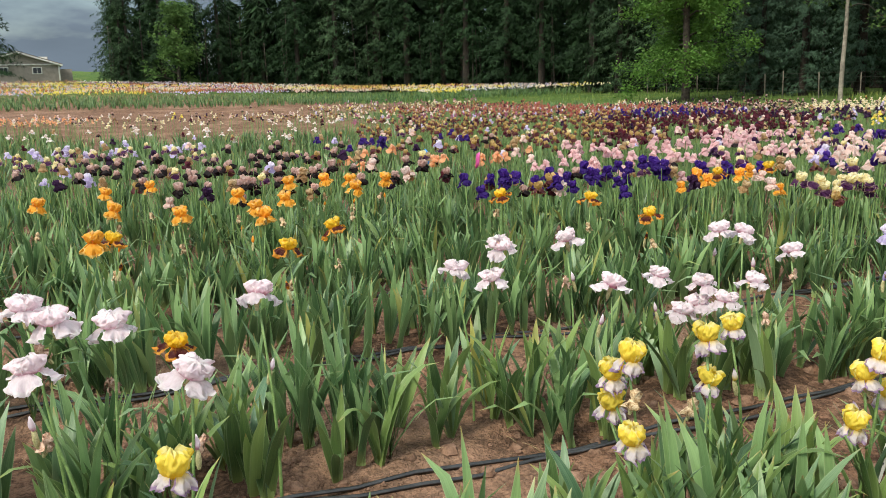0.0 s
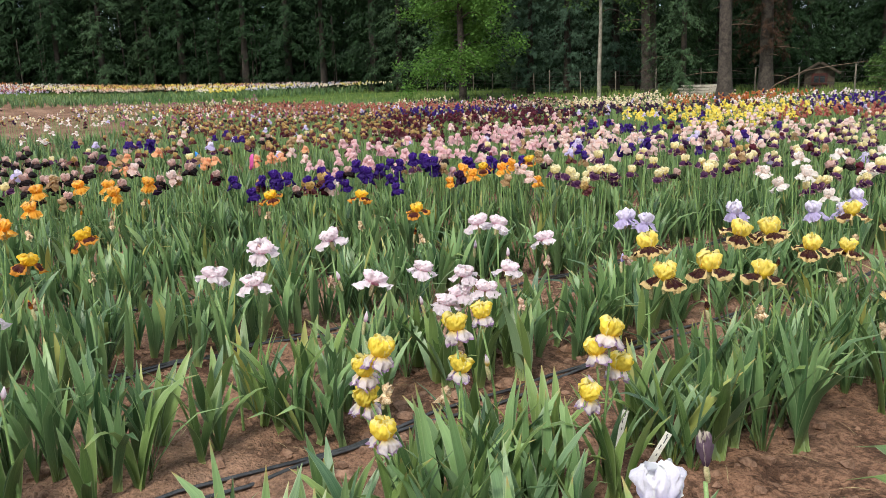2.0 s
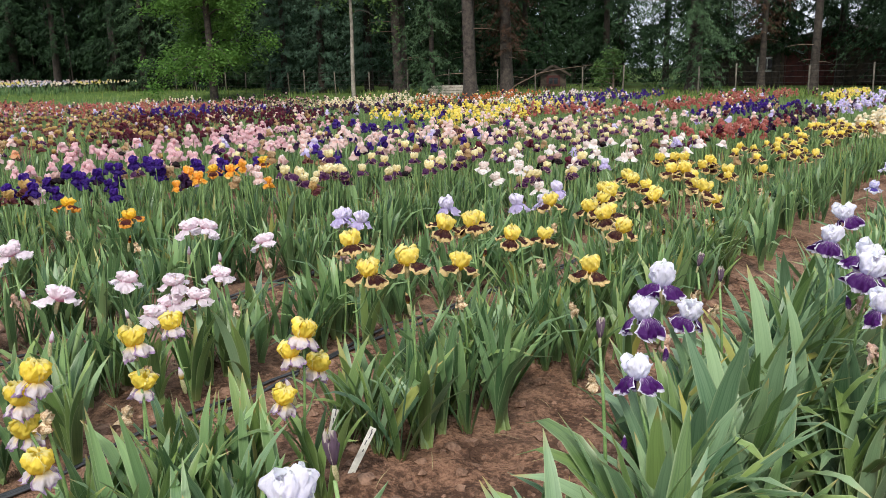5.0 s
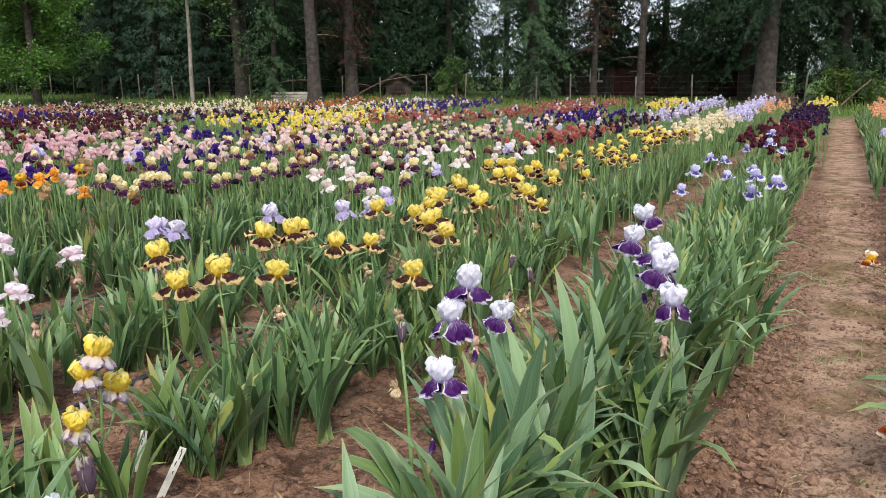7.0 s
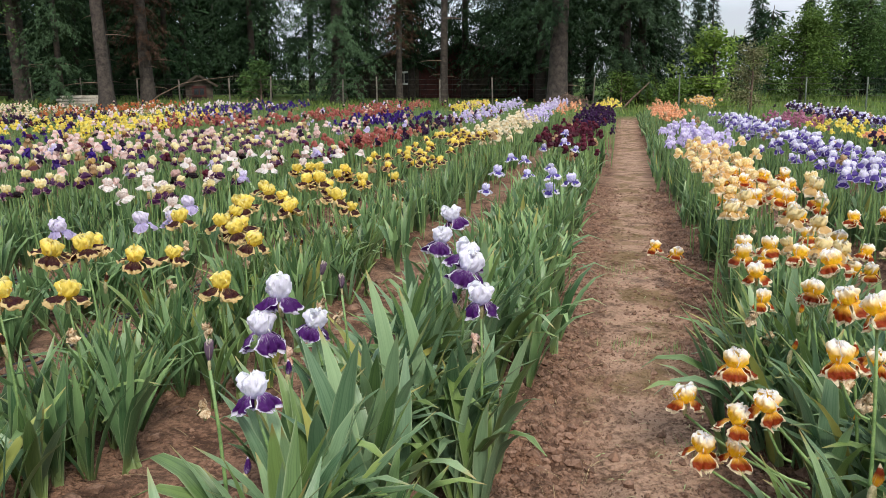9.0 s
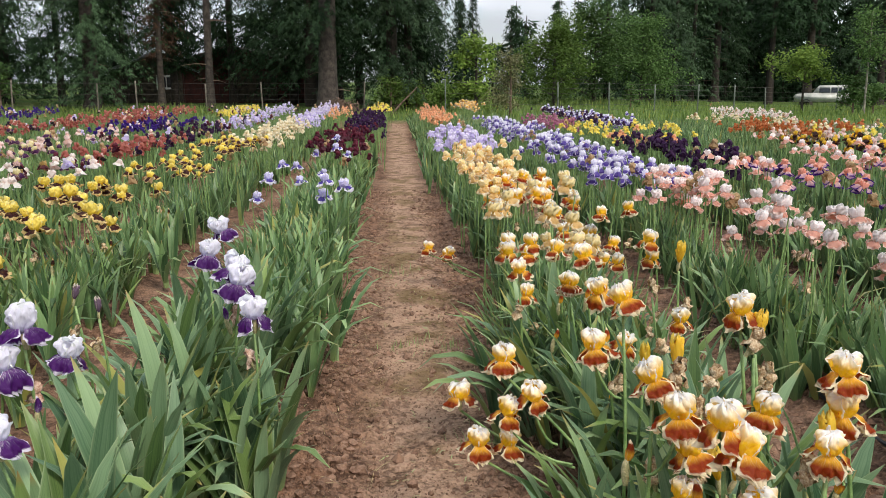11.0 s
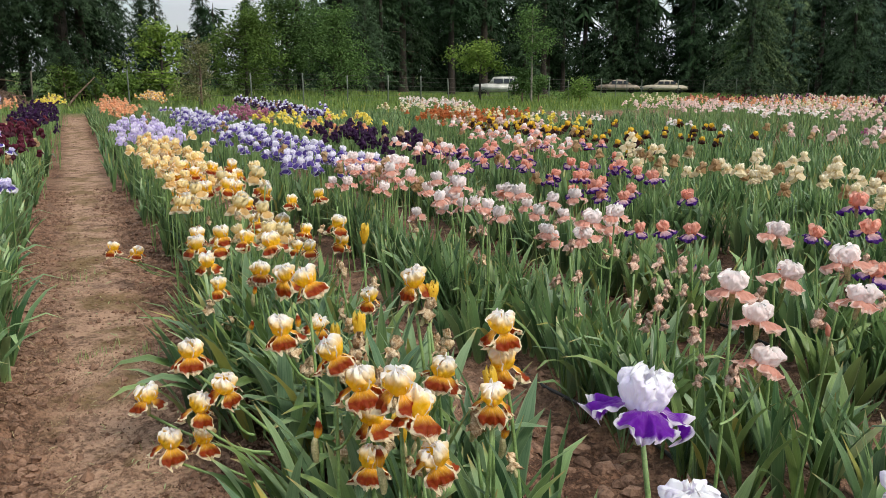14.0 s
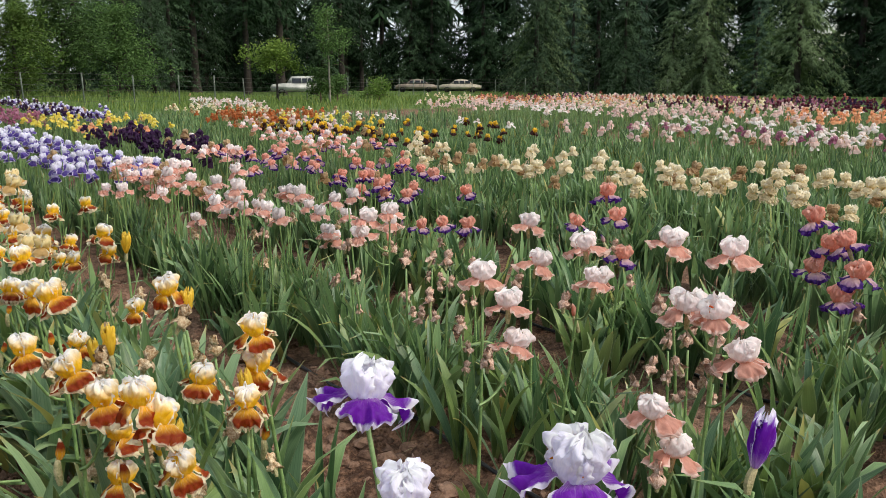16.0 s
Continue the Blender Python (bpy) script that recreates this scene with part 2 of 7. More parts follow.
    l.new(mix_node(n, l, sep.outputs["Red"], soil, grass), b.inputs["Base Color"])
    b.inputs["Roughness"].default_value = 0.95
    b.inputs["Specular IOR Level"].default_value = 0.2
    grit = noise_node(n, l, 80.0, 3, 0.6, p)
    hgt = math_node(n, l, "SUBTRACT", math_node(n, l, "ADD", f, math_node(n, l, "MULTIPLY", grit, 0.4)), math_node(n, l, "ADD", math_node(n, l, "MULTIPLY", crumb, 0.25), math_node(n, l, "MULTIPLY", crack, 0.15)))
    bump_node(n, l, hgt, 1.0, 0.05, b)
    return m


M_ground = ground_mat()
M_clod = plain("dry_clod", "5a4030", "a3806a", 0.95, 14, 90, 0.5, random_amount=0.4, where="place")
M_leaf = blade_mat("iris_leaf", "224728", "96b066", "a98f55")
M_leaf_blue = blade_mat("iris_leaf_bluish", "2e573c", "a4c094", "b09a5e")
M_leaf_far = blade_mat("iris_leaf_mass", "20482c", "92b478", "a98f55", island=True)
M_grass = blade_mat("meadow_grass", "48652a", "8ca04f", "b5a860", island=True, rough=0.6)
M_stem = plain("iris_stem", "5d7a44", "8aa565", 0.5, 30, 200, 0.1)
M_spathe = plain("papery_sheath", "8a8a5a", "c2b48a", 0.7, 60, 240, 0.4)
M_wither = plain("withered_petal", "a87a62", "e2c6b2", 0.8, 40, 160, 0.5, random_amount=0.4)
M_wither_gold = plain("withered_gold_petal", "9a7448", "e2cfae", 0.8, 40, 160, 0.5, random_amount=0.4)
M_straw = plain("dry_straw", "8f7a55", "c9b68a", 0.85, 30, 120, 0.3, random_amount=0.4)
M_hose = plain("black_poly_hose", "15171a", "3a3b3d", 0.38, 10, 90, 0.2)
M_label = plain("white_plastic_label", "c9c6bc", "eeece4", 0.5, 12, 80, 0.1)
M_ink = plain("faded_ink", "3a3a40", "5c5c64", 0.8, 40, 120, 0)
M_flag_blue = plain("blue_flag_film", "1470c4", "2f93e0", 0.4, 12, 60, 0.1)
M_flag_pink = plain("pink_flag_film", "c23a8a", "dd5fa6", 0.4, 12, 60, 0.1)
M_wire = plain("rusted_wire", "383430", "5c5650", 0.5, 20, 90, 0.1, metal=0.6)
M_post = plain("grey_weathered_post", "4a443c", "80776a", 0.9, 8, 60, 0.5, random_amount=0.3)
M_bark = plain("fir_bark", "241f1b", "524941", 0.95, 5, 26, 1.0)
# the same bark with the wood's shade put into its colour
M_bark_shaded = plain("shaded_fir_bark", "1d1815", "3d342c", 0.95, 5, 26, 1.0)
M_bark_pale = plain("birch_bark", "6e675d", "a39b8c", 0.85, 4, 30, 0.5)
M_twig = plain("bare_twigs", "4c3a30", "86705f", 0.9, 10, 50, 0.3)


def needle_mat(name, dark, light, share=0.15):
    m, n, l, b, o = tree_of(name)
    r = n.new("ShaderNodeNewGeometry").outputs["Random Per Island"]
    big = noise_node(n, l, 0.5, 3, 0.6, local_node(n, l))
    who = n.new("ShaderNodeObjectInfo").outputs["Random"]
    f = math_node(n, l, "ADD", math_node(n, l, "MULTIPLY", r, 0.55), math_node(n, l, "MULTIPLY", big, 0.45))
    col = mix_node(n, l, f, rgb(dark), rgb(light))
    h = n.new("ShaderNodeHueSaturation")
    l.new(col, h.inputs["Color"])
    l.new(math_node(n, l, "ADD", math_node(n, l, "MULTIPLY", who, 0.5), 0.75), h.inputs["Value"])
    col = h.outputs["Color"]
    l.new(col, b.inputs["Base Color"])
    b.inputs["Roughness"].default_value = 0.75
    b.inputs["Specular IOR Level"].default_value = 0.15
    thin(m, n, l, b, o, col, share)
    return m


# near-black to grey-green: dark interior and lit boughs put into the needle colour
M_fir = needle_mat("shaded_fir_needles", "050a06", "344f30", 0.06)
M_fir_blue = needle_mat("bluish_fir_needles", "1e3026", "546e58", 0.1)
M_fir_rust = needle_mat("dead_rusty_needles", "2c211a", "5e4737")
# lighter needle copy, coloured as boughs that catch the sun
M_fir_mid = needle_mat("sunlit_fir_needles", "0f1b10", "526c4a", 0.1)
M_fir_light = needle_mat("pale_fir_needles", "27371f", "84996a", 0.12)
M_broad = needle_mat("fresh_broad_leaves", "38521f", "7c964c", 0.35)
M_broad_dark = needle_mat("dark_broad_leaves", "2c4622", "6a864c", 0.3)
M_broad_lit = needle_mat("bright_broad_leaves", "335820", "749a4c", 0.38)
M_broad_young = needle_mat("yellow_green_leaves", "4a682a", "92a852", 0.38)
M_bush = needle_mat("greyish_bush_leaves", "4a4c34", "8a8a62", 0.2)

# ---- mesh helpers ----


def np_mesh(name, V, F, mats, mi=None, UV=None, smooth=True):
    """A triangle mesh from arrays."""
    me = bpy.data.meshes.new(name)
    V, F = np.asarray(V, np.float32), np.asarray(F, np.int32)
    me.vertices.add(len(V))
    me.vertices.foreach_set("co", V.ravel())
    me.loops.add(F.size)
    me.loops.foreach_set("vertex_index", F.ravel())
    me.polygons.add(len(F))
    me.polygons.foreach_set("loop_start", np.arange(0, F.size, 3, dtype=np.int32))
    if mi is not None:
        me.polygons.foreach_set("material_index", np.asarray(mi, np.int32))
    me.polygons.foreach_set("use_smooth", np.full(len(F), smooth))
    for m in mats:
        me.materials.append(m)
    if UV is not None:
        me.uv_layers.new(name="UVMap").data.foreach_set("uv", np.asarray(UV, np.float32)[F.ravel()].ravel())
    me.update()
    me.validate()
    return me


def joined(pieces):
    """Several (V, F, UV, mi) in one."""
    Vs, Fs, Us, Ms, k = [], [], [], [], 0
    for V, F, U, mi in pieces:
        Vs.append(V), Fs.append(np.asarray(F) + k), Us.append(U)
        Ms.append(np.full(len(F), mi) if np.isscalar(mi) else mi)
        k += len(V)
    return np.concatenate(Vs), np.concatenate(Fs), np.concatenate(Us), np.concatenate(Ms)


def moved(piece, m):
    V, F, U, mi = piece
    m = np.array(m)
    return V @ m[:3, :3].T + m[:3, 3], F, U, mi


def strewn(piece, mats):
    """A template set down at every one of the (k, 4, 4) matrices."""
    V, F, U, mi = piece
    W = np.einsum("kij,nj->kni", mats[:, :3, :3], V) + mats[:, None, :3, 3]
    k, n = len(mats), len(V)
    G = (F[None] + (np.arange(k) * n)[:, None, None]).reshape(-1, 3)
    mi = np.full(len(F), mi) if np.isscalar(mi) else mi
    return W.reshape(-1, 3), G, np.tile(U, (k, 1)), np.tile(mi, k)


def poses(x, y, z, yaw, tilt=0.0, tip=0.0, size=1.0):
    """(k, 4, 4) matrices: scale, lean by tilt about x, by tip about y, turn by yaw, place."""
    x = np.asarray(x, float)
    k = len(x)
    full = [np.broadcast_to(np.asarray(a, float), (k,)) for a in (y, z, yaw, tilt, tip, size)]
    y, z, yaw, tilt, tip, size = full
    ca, sa, cb, sb, cc, sc = np.cos(yaw), np.sin(yaw), np.cos(tilt), np.sin(tilt), np.cos(tip), np.sin(tip)
    M = np.zeros((k, 4, 4))
    Rz = np.zeros((k, 3, 3))
    Rz[:, 0, 0], Rz[:, 0, 1], Rz[:, 1, 0], Rz[:, 1, 1], Rz[:, 2, 2] = ca, -sa, sa, ca, 1
    Rx = np.zeros((k, 3, 3))
    Rx[:, 0, 0], Rx[:, 1, 1], Rx[:, 1, 2], Rx[:, 2, 1], Rx[:, 2, 2] = 1, cb, -sb, sb, cb
    Ry = np.zeros((k, 3, 3))
    Ry[:, 0, 0], Ry[:, 0, 2], Ry[:, 1, 1], Ry[:, 2, 0], Ry[:, 2, 2] = cc, sc, 1, -sc, cc
    M[:, :3, :3] = (Rz @ Rx @ Ry) * size[:, None, None]
    M[:, 0, 3], M[:, 1, 3], M[:, 2, 3], M[:, 3, 3] = x, y, z, 1
    return M


def grid_faces(nu, nv):
    """Triangles of an (nu+1) x (nv+1) grid of vertices."""
    i = np.arange(nu)[:, None] * (nv + 1) + np.arange(nv)[None]
    a, b, c, d = i, i + 1, i + nv + 2, i + nv + 1
    return np.stack([np.stack([a, b, c], -1), np.stack([a, c, d], -1)], 2).reshape(-1, 3)


def tube(points, radii, sides=6):
    """A tapered tube along points, closed at the far end."""
    P = np.asarray(points, float)
    T = np.gradient(P, axis=0)
    T /= np.linalg.norm(T, axis=1)[:, None] + 1e-9
    ref = np.where(np.abs(T[:, 2:3]) > 0.9, [[1.0, 0, 0]], [[0, 0, 1.0]])
    A = np.cross(T, ref)
    A /= np.linalg.norm(A, axis=1)[:, None]
    B = np.cross(T, A)
    a = np.linspace(0, 2 * np.pi, sides + 1)
    R = np.broadcast_to(np.asarray(radii, float), (len(P),))[:, None, None]
    V = P[:, None] + R * (np.cos(a)[None, :, None] * A[:, None] + np.sin(a)[None, :, None] * B[:, None])
    U = np.stack(np.meshgrid(a / 6.283, np.linspace(0, 1, len(P))), -1)
    F = grid_faces(len(P) - 1, sides)
    V, U = V.reshape(-1, 3), U.reshape(-1, 2)
    tip = len(V)
    V, U = np.vstack([V, P[-1:]]), np.vstack([U, [[0.5, 1]]])
    k = (len(P) - 1) * (sides + 1)
    F = np.vstack([F, [[k + i, k + i + 1, tip] for i in range(sides)]])
    return V, F, U, 0


def box(sx, sy, sz, x=0, y=0, z=0, mi=0):
    """A box with its foot's centre at x, y, z."""
    V = np.array([[i * sx / 2 + x, j * sy / 2 + y, k * sz + z] for k in (0, 1) for j in (-1, 1) for i in (-1, 1)], float)
    Q = [(0, 2, 3, 1), (4, 5, 7, 6), (0, 1, 5, 4), (2, 6, 7, 3), (0, 4, 6, 2), (1, 3, 7, 5)]
    F = np.array([t for a, b, c, d in Q for t in ((a, b, c), (a, c, d))])
    return V, F, V[:, :2] * 1.0, mi


def bm_mesh(name, bm, mats):
    me = bpy.data.meshes.new(name)
    bm.to_mesh(me)
    bm.free()
    for m in mats:
        me.materials.append(m)
    return me


def bevel_box(name, sx, sy, sz, mats, bev=0.02, seg=2, z0=0.0):
    bm = bmesh.new()
    bmesh.ops.create_cube(bm, size=1)
    bmesh.ops.scale(bm, vec=(sx, sy, sz), verts=bm.verts)
    bmesh.ops.translate(bm, vec=(0, 0, sz / 2 + z0), verts=bm.verts)
    bmesh.ops.bevel(bm, geom=bm.edges[:], offset=bev, segments=seg, affect="EDGES")
    return bm_mesh(name, bm, mats)


def put(name, mesh, parent=None, m=None, label=""):
    """One mesh object, as a part under parent or at top level."""
    ob = new(name, mesh)
    if parent is not None:
        ob.parent = parent
    if m is not None:
        ob.matrix_basis = m
    return tagged(ob, label) if label else ob


# ---- plan: rows run along s (almost +y), d counts across them ----
TURN = 0.038


def row_xy(s, d):
    return d - TURN * s, s + TURN * d


RISE_AT = (-181, -95, -75, -57, -46, -40, 0, 12, 24, 60, 181)
RISE_BY = (0.10, 0.117, 0.073, 0.04, 0.019, 0.018, 0.018, 0.010, -0.005, -0.010, 0.0)
RISE_EASE = (200, 200, 200, 60, 6, 4, 4, 4, 4, 4, 4)


def height(x, y):
    """The lie of the land: level by the walk, rising a little towards the woods."""
    x, y = np.asarray(x, float), np.asarray(y, float)
    r = np.hypot(x, y)
    a = np.degrees(np.arctan2(x, y))
    t = np.clip(r - 20, 0, 130)
    return np.interp(a, RISE_AT, RISE_BY) * t * t / (t + np.interp(a, RISE_AT, RISE_EASE))


def ground_z(x, y):
    return float(height(x, y))


ROWS_LEFT = [-0.2, -1.62, -2.95, -4.35] + [-5.7 - 1.4 * i for i in range(25)]
ROWS_RIGHT = [1.66, 3.05, 4.4, 5.8, 7.2, 8.6, 10.0, 11.4, 12.8] + [14.2 + 1.4 * i for i in range(12)]

# ---- ground ----


def lattice(x, y, seed):
    h = np.sin(x * 127.1 + y * 311.7 + seed * 74.7) * 43758.5453
    return h - np.floor(h)


def value_noise(x, y, seed=0):
    xi, yi = np.floor(x), np.floor(y)
    u, v = x - xi, y - yi
    u, v = u * u * (3 - 2 * u), v * v * (3 - 2 * v)
    a, b = lattice(xi, yi, seed), lattice(xi + 1, yi, seed)
    c, d = lattice(xi, yi + 1, seed), lattice(xi + 1, yi + 1, seed)
    return (a * (1 - u) + b * u) * (1 - v) + (c * (1 - u) + d * u) * v - 0.5


def smooth(a, lo, hi):
    t = np.clip((a - lo) / (hi - lo), 0, 1)
    return t * t * (3 - 2 * t)


def soil_relief(x, y):
    """Ridges under the rows, the trodden walk and rough clods, fading with distance."""
    s, d = y - TURN * x, x + TURN * y
    near = smooth(np.hypot(x - 0.5, y - 1), 14, 7)
    rough = 0.042 * value_noise(x * 5, y * 5, 1) + 0.03 * value_noise(x * 9, y * 9, 2)
    walk_way = smooth(np.abs(d - 0.82), 0.5, 0.25)
    fine = smooth(np.abs(d - 0.75), 0.86, 0.7) * smooth(np.abs(s - 3.2), 2.0, 1.8)
    crumbs = value_noise(x * 19, y * 19, 5)
    # broken clods: rounded lumps with sharp furrows between
    lumps = np.abs(value_noise(x * 13 + 2 * rough, y * 13, 11)) + 0.6 * np.abs(value_noise(x * 27, y * 27, 12))
    side = 0.4 + 0.6 * smooth(np.abs(d - 0.8), 0.15, 0.4)
    rough = rough + smooth(d, -0.2, 0.1) * smooth(d, 3.1, 2.8) * smooth(np.abs(s - 3.2), 2.0, 1.8) * side * (0.075 * lumps - 0.02)
    rough = rough + fine * (0.034 * crumbs + 0.026 * value_noise(x * 33, y * 33, 6) * (0.5 + crumbs))
    ridge = np.zeros_like(x)
    for r in ROWS_LEFT[:6] + ROWS_RIGHT[:5]:
        ridge = np.maximum(ridge, smooth(np.abs(d - r), 0.5, 0.1))
    return near * (rough * (1 - 0.45 * walk_way) + 0.03 * ridge - 0.02 * walk_way - 0.012)


def graded(lo, hi, step, far, grow=1.13):
    """Even steps from lo to hi, then ever wider ones out to far on both sides."""
    out = [np.arange(lo, hi, step)]
    run, k = [], step
    while sum(run) < far:
        k *= grow
        run.append(k)
    run = np.cumsum(run)
    return np.concatenate([(lo - run)[::-1], out[0], out[0][-1] + run])


def make_ground():
    ls, ld = graded(-1.0, 11.0, 0.055, 900), graded(-4.9, 5.2, 0.055, 900)
    # finer along the walk, where the crumbs of the soil are seen
    ls = np.unique(np.round(np.concatenate([ls[(ls < 1.2) | (ls > 5.2)], np.arange(1.2, 5.2, 0.022)]), 4))
    ld = np.unique(np.round(np.concatenate([ld[(ld < -0.1) | (ld > 3.0)], np.arange(-0.1, 3.0, 0.022)]), 4))
    S, D = np.meshgrid(ls, ld, indexing="ij")
    x, y = row_xy(S.ravel(), D.ravel())
    V = np.stack([x, y, height(x, y) + soil_relief(x, y)], 1)
    F = grid_faces(len(ls) - 1, len(ld) - 1)
    me = np_mesh("ground", V, F, [M_ground])
    s, d = y - TURN * x, x + TURN * y
    wob = value_noise(x / 2.5, y / 2.5, 4) * 1.6
    # bare soil of the plot; meadow beyond its head, past the far beds and along the woods
    grass = np.maximum.reduce([smooth(s + wob, 32.2, 33.4), smooth(d + wob, 26, 29), smooth(-d + wob, 80, 83)])
    grass = np.maximum(grass, smooth(s - 0.5 * (d + 27) + wob, 33, 36) * (d < -20))
    grass = np.maximum(grass, 0.75 * smooth(d, 6.6, 7.4) * smooth(d, 16.5, 14.0) * smooth(s, 0, 3))
    walk_way = smooth(np.abs(d - 0.8 + 0.3 * wob * 0.2), 0.42, 0.12)
    col = np.stack([grass, walk_way, np.zeros_like(grass), np.ones_like(grass)], 1).astype(np.float32)
    me.color_attributes.new("cover", "FLOAT_COLOR", "POINT").data.foreach_set("color", col.ravel())
    return tagged(put("ground", me), "brown tilled field soil with meadow beyond it", "ground", kind="structure")


make_ground()
rng = np.random.default_rng(5)


def rumpled(n_lat=3, n_lon=6, seed=0, flat=0.95):
    """A small irregular lump."""
    g = np.random.default_rng(seed)
    la, lo = np.linspace(0, np.pi, n_lat + 1), np.linspace(0, 2 * np.pi, n_lon, endpoint=False)
    V = [[0, 0, flat]]
    for t in la[1:-1]:
        for p in lo:
            k = g.uniform(0.65, 1.15)
            V.append([k * np.sin(t) * np.cos(p), k * np.sin(t) * np.sin(p), flat * np.cos(t) * k])
    V.append([0, 0, -flat])
    V = np.array(V)
    F, n = [], n_lon
    for j in range(n):
        F.append((0, 1 + j, 1 + (j + 1) % n))
    for i in range(n_lat - 2):
        for j in range(n):
            a, b = 1 + i * n + j, 1 + i * n + (j + 1) % n
            F += [(a, a + n, b + n), (a, b + n, b)]
    e = len(V) - 1
    for j in range(n):
        F.append((e, e - n + (j + 1) % n, e - n + j))
    return V, np.array(F), V[:, :2] * 0.5 + 0.5, 0


def surface(x, y):
    return height(x, y) + soil_relief(np.asarray(x, float), np.asarray(y, float))


def scatter_clods():
    pieces = []
    for k in range(8):
        n = 1500
        m = n * 3 // 10
        s = np.concatenate([rng.uniform(1.5, 13, 2 * m), rng.uniform(-0.3, 7, n - 2 * m)])
        d = np.concatenate([rng.normal(0.34, 0.17, m), rng.normal(1.2, 0.17, m), rng.uniform(-4.8, 4.8, n - 2 * m)])
        x, y = row_xy(s, d)
        size = np.clip(rng.lognormal(-4.7, 0.65, n), 0.004, 0.04)
        pieces.append(strewn(rumpled(2, 5, k) if k < 6 else rumpled(3, 6, k), poses(x, y, surface(x, y) + size * 0.1, rng.uniform(0, 6.28, n), rng.uniform(-.5, .5, n), 0, size)))
    for k in range(3):
        n = 2600
        s, d = 1.2 + 4.6 * rng.uniform(0, 1, n) ** 1.3, rng.uniform(0.1, 1.5, n)
        x, y = row_xy(s, d)
        size = rng.uniform(0.003, 0.0085, n)
        pieces.append(strewn(rumpled(2, 4, 30 + k), poses(x, y, surface(x, y), rng.uniform(0, 6.28, n), rng.uniform(-.5, .5, n), 0, size)))
    for k in range(3):
        n = 300
        s, d = rng.uniform(0.5, 7, n), np.concatenate([rng.normal(2.35, 0.2, n // 2), rng.uniform(-4.2, -0.8, n - n // 2)])
        x, y = row_xy(s, d)
        pieces.append(strewn(rumpled(4, 7, 20 + k, 0.6), poses(x, y, surface(x, y), rng.uniform(0, 6.28, n), rng.uniform(-.3, .3, n), 0, rng.uniform(0.02, 0.055, n))))
    for k in range(3):
        n = 420
        s, d = rng.uniform(1.4, 9, n), np.where(rng.random(n) < 0.5, rng.normal(0.36, 0.1, n), rng.normal(1.22, 0.1, n))
        x, y = row_xy(s, d)
        pieces.append(strewn(rumpled(3, 6, 50 + k, 0.75), poses(x, y, surface(x, y), rng.uniform(0, 6.28, n), rng.uniform(-.4, .4, n), 0, rng.uniform(0.01, 0.03, n))))
    V, F, U, mi = joined(pieces)
    tagged(put("soil_clods", np_mesh("soil_clods", V, F, [M_clod], smooth=False)), "loose dry brown clods of tilled soil", "soil", kind="stuff")


scatter_clods()


def scatter_litter():
    """Dead strap leaves and straw between the rows."""
    n = 1700
    t = np.linspace(0, 1, 5)
    V = np.concatenate([np.stack([w * 0.012 * np.sin(np.pi * np.clip(t * 0.9 + 0.1, 0, 1)), t - 0.5, 0.06 * np.sin(t * 5)], 1) for w in (-1, 1)])
    F = np.array([f for i in range(4) for f in ((i, i + 5, i + 6), (i, i + 6, i + 1))])
    s, d = rng.uniform(0, 9, n), np.concatenate([rng.normal(0.3, 0.2, n // 5), rng.normal(1.25, 0.15, n // 5), rng.uniform(-4.6, 4.6, n - 2 * (n // 5))])
    x, y = row_xy(s, d)
    W, G, U, mi = strewn((V, F, V[:, :2], 0), poses(x, y, surface(x, y) + 0.012, rng.uniform(0, 6.28, n), rng.normal(0, .15, n), rng.normal(0, .3, n), rng.uniform(0.03, 0.17, n)))
    tagged(put("dry_leaf_litter", np_mesh("dry_leaf_litter", W, G, [M_straw])), "dry tan leaf strips and straw on the soil", "litter", kind="stuff")
    # torn green and bleached scraps and root threads dropped on the walk
    g = np.random.default_rng(77)
    for name, mat, n, wide, lo, hi, d0, sd, label in (("torn_leaf_scraps", M_leaf, 170, 4.0, 0.02, 0.07, 0.85, 0.2, "torn green leaf scraps trodden on the walk"),
                                                      ("bleached_leaf_scraps", M_spathe, 190, 4.0, 0.015, 0.06, 0.85, 0.26, "bleached leaf scraps trodden on the walk"),
                                                      ("root_threads", M_straw, 260, 0.16, 0.08, 0.26, 0.42, 0.13, "thin tan root threads on the soil")):
        x, y = row_xy(1.3 + 8 * g.uniform(0, 1, n) ** 1.4, g.normal(d0, sd, n))
        W, G, U, mi = strewn((V * np.array([wide, 1, 1.6]), F, V[:, :2], 0), poses(x, y, surface(x, y) + 0.006, g.uniform(0, 6.28, n), g.normal(0, .2, n), g.normal(0, .2, n), g.uniform(lo, hi, n)))
        tagged(put(name, np_mesh(name, W, G, [mat])), label, "litter", kind="stuff")


scatter_litter()


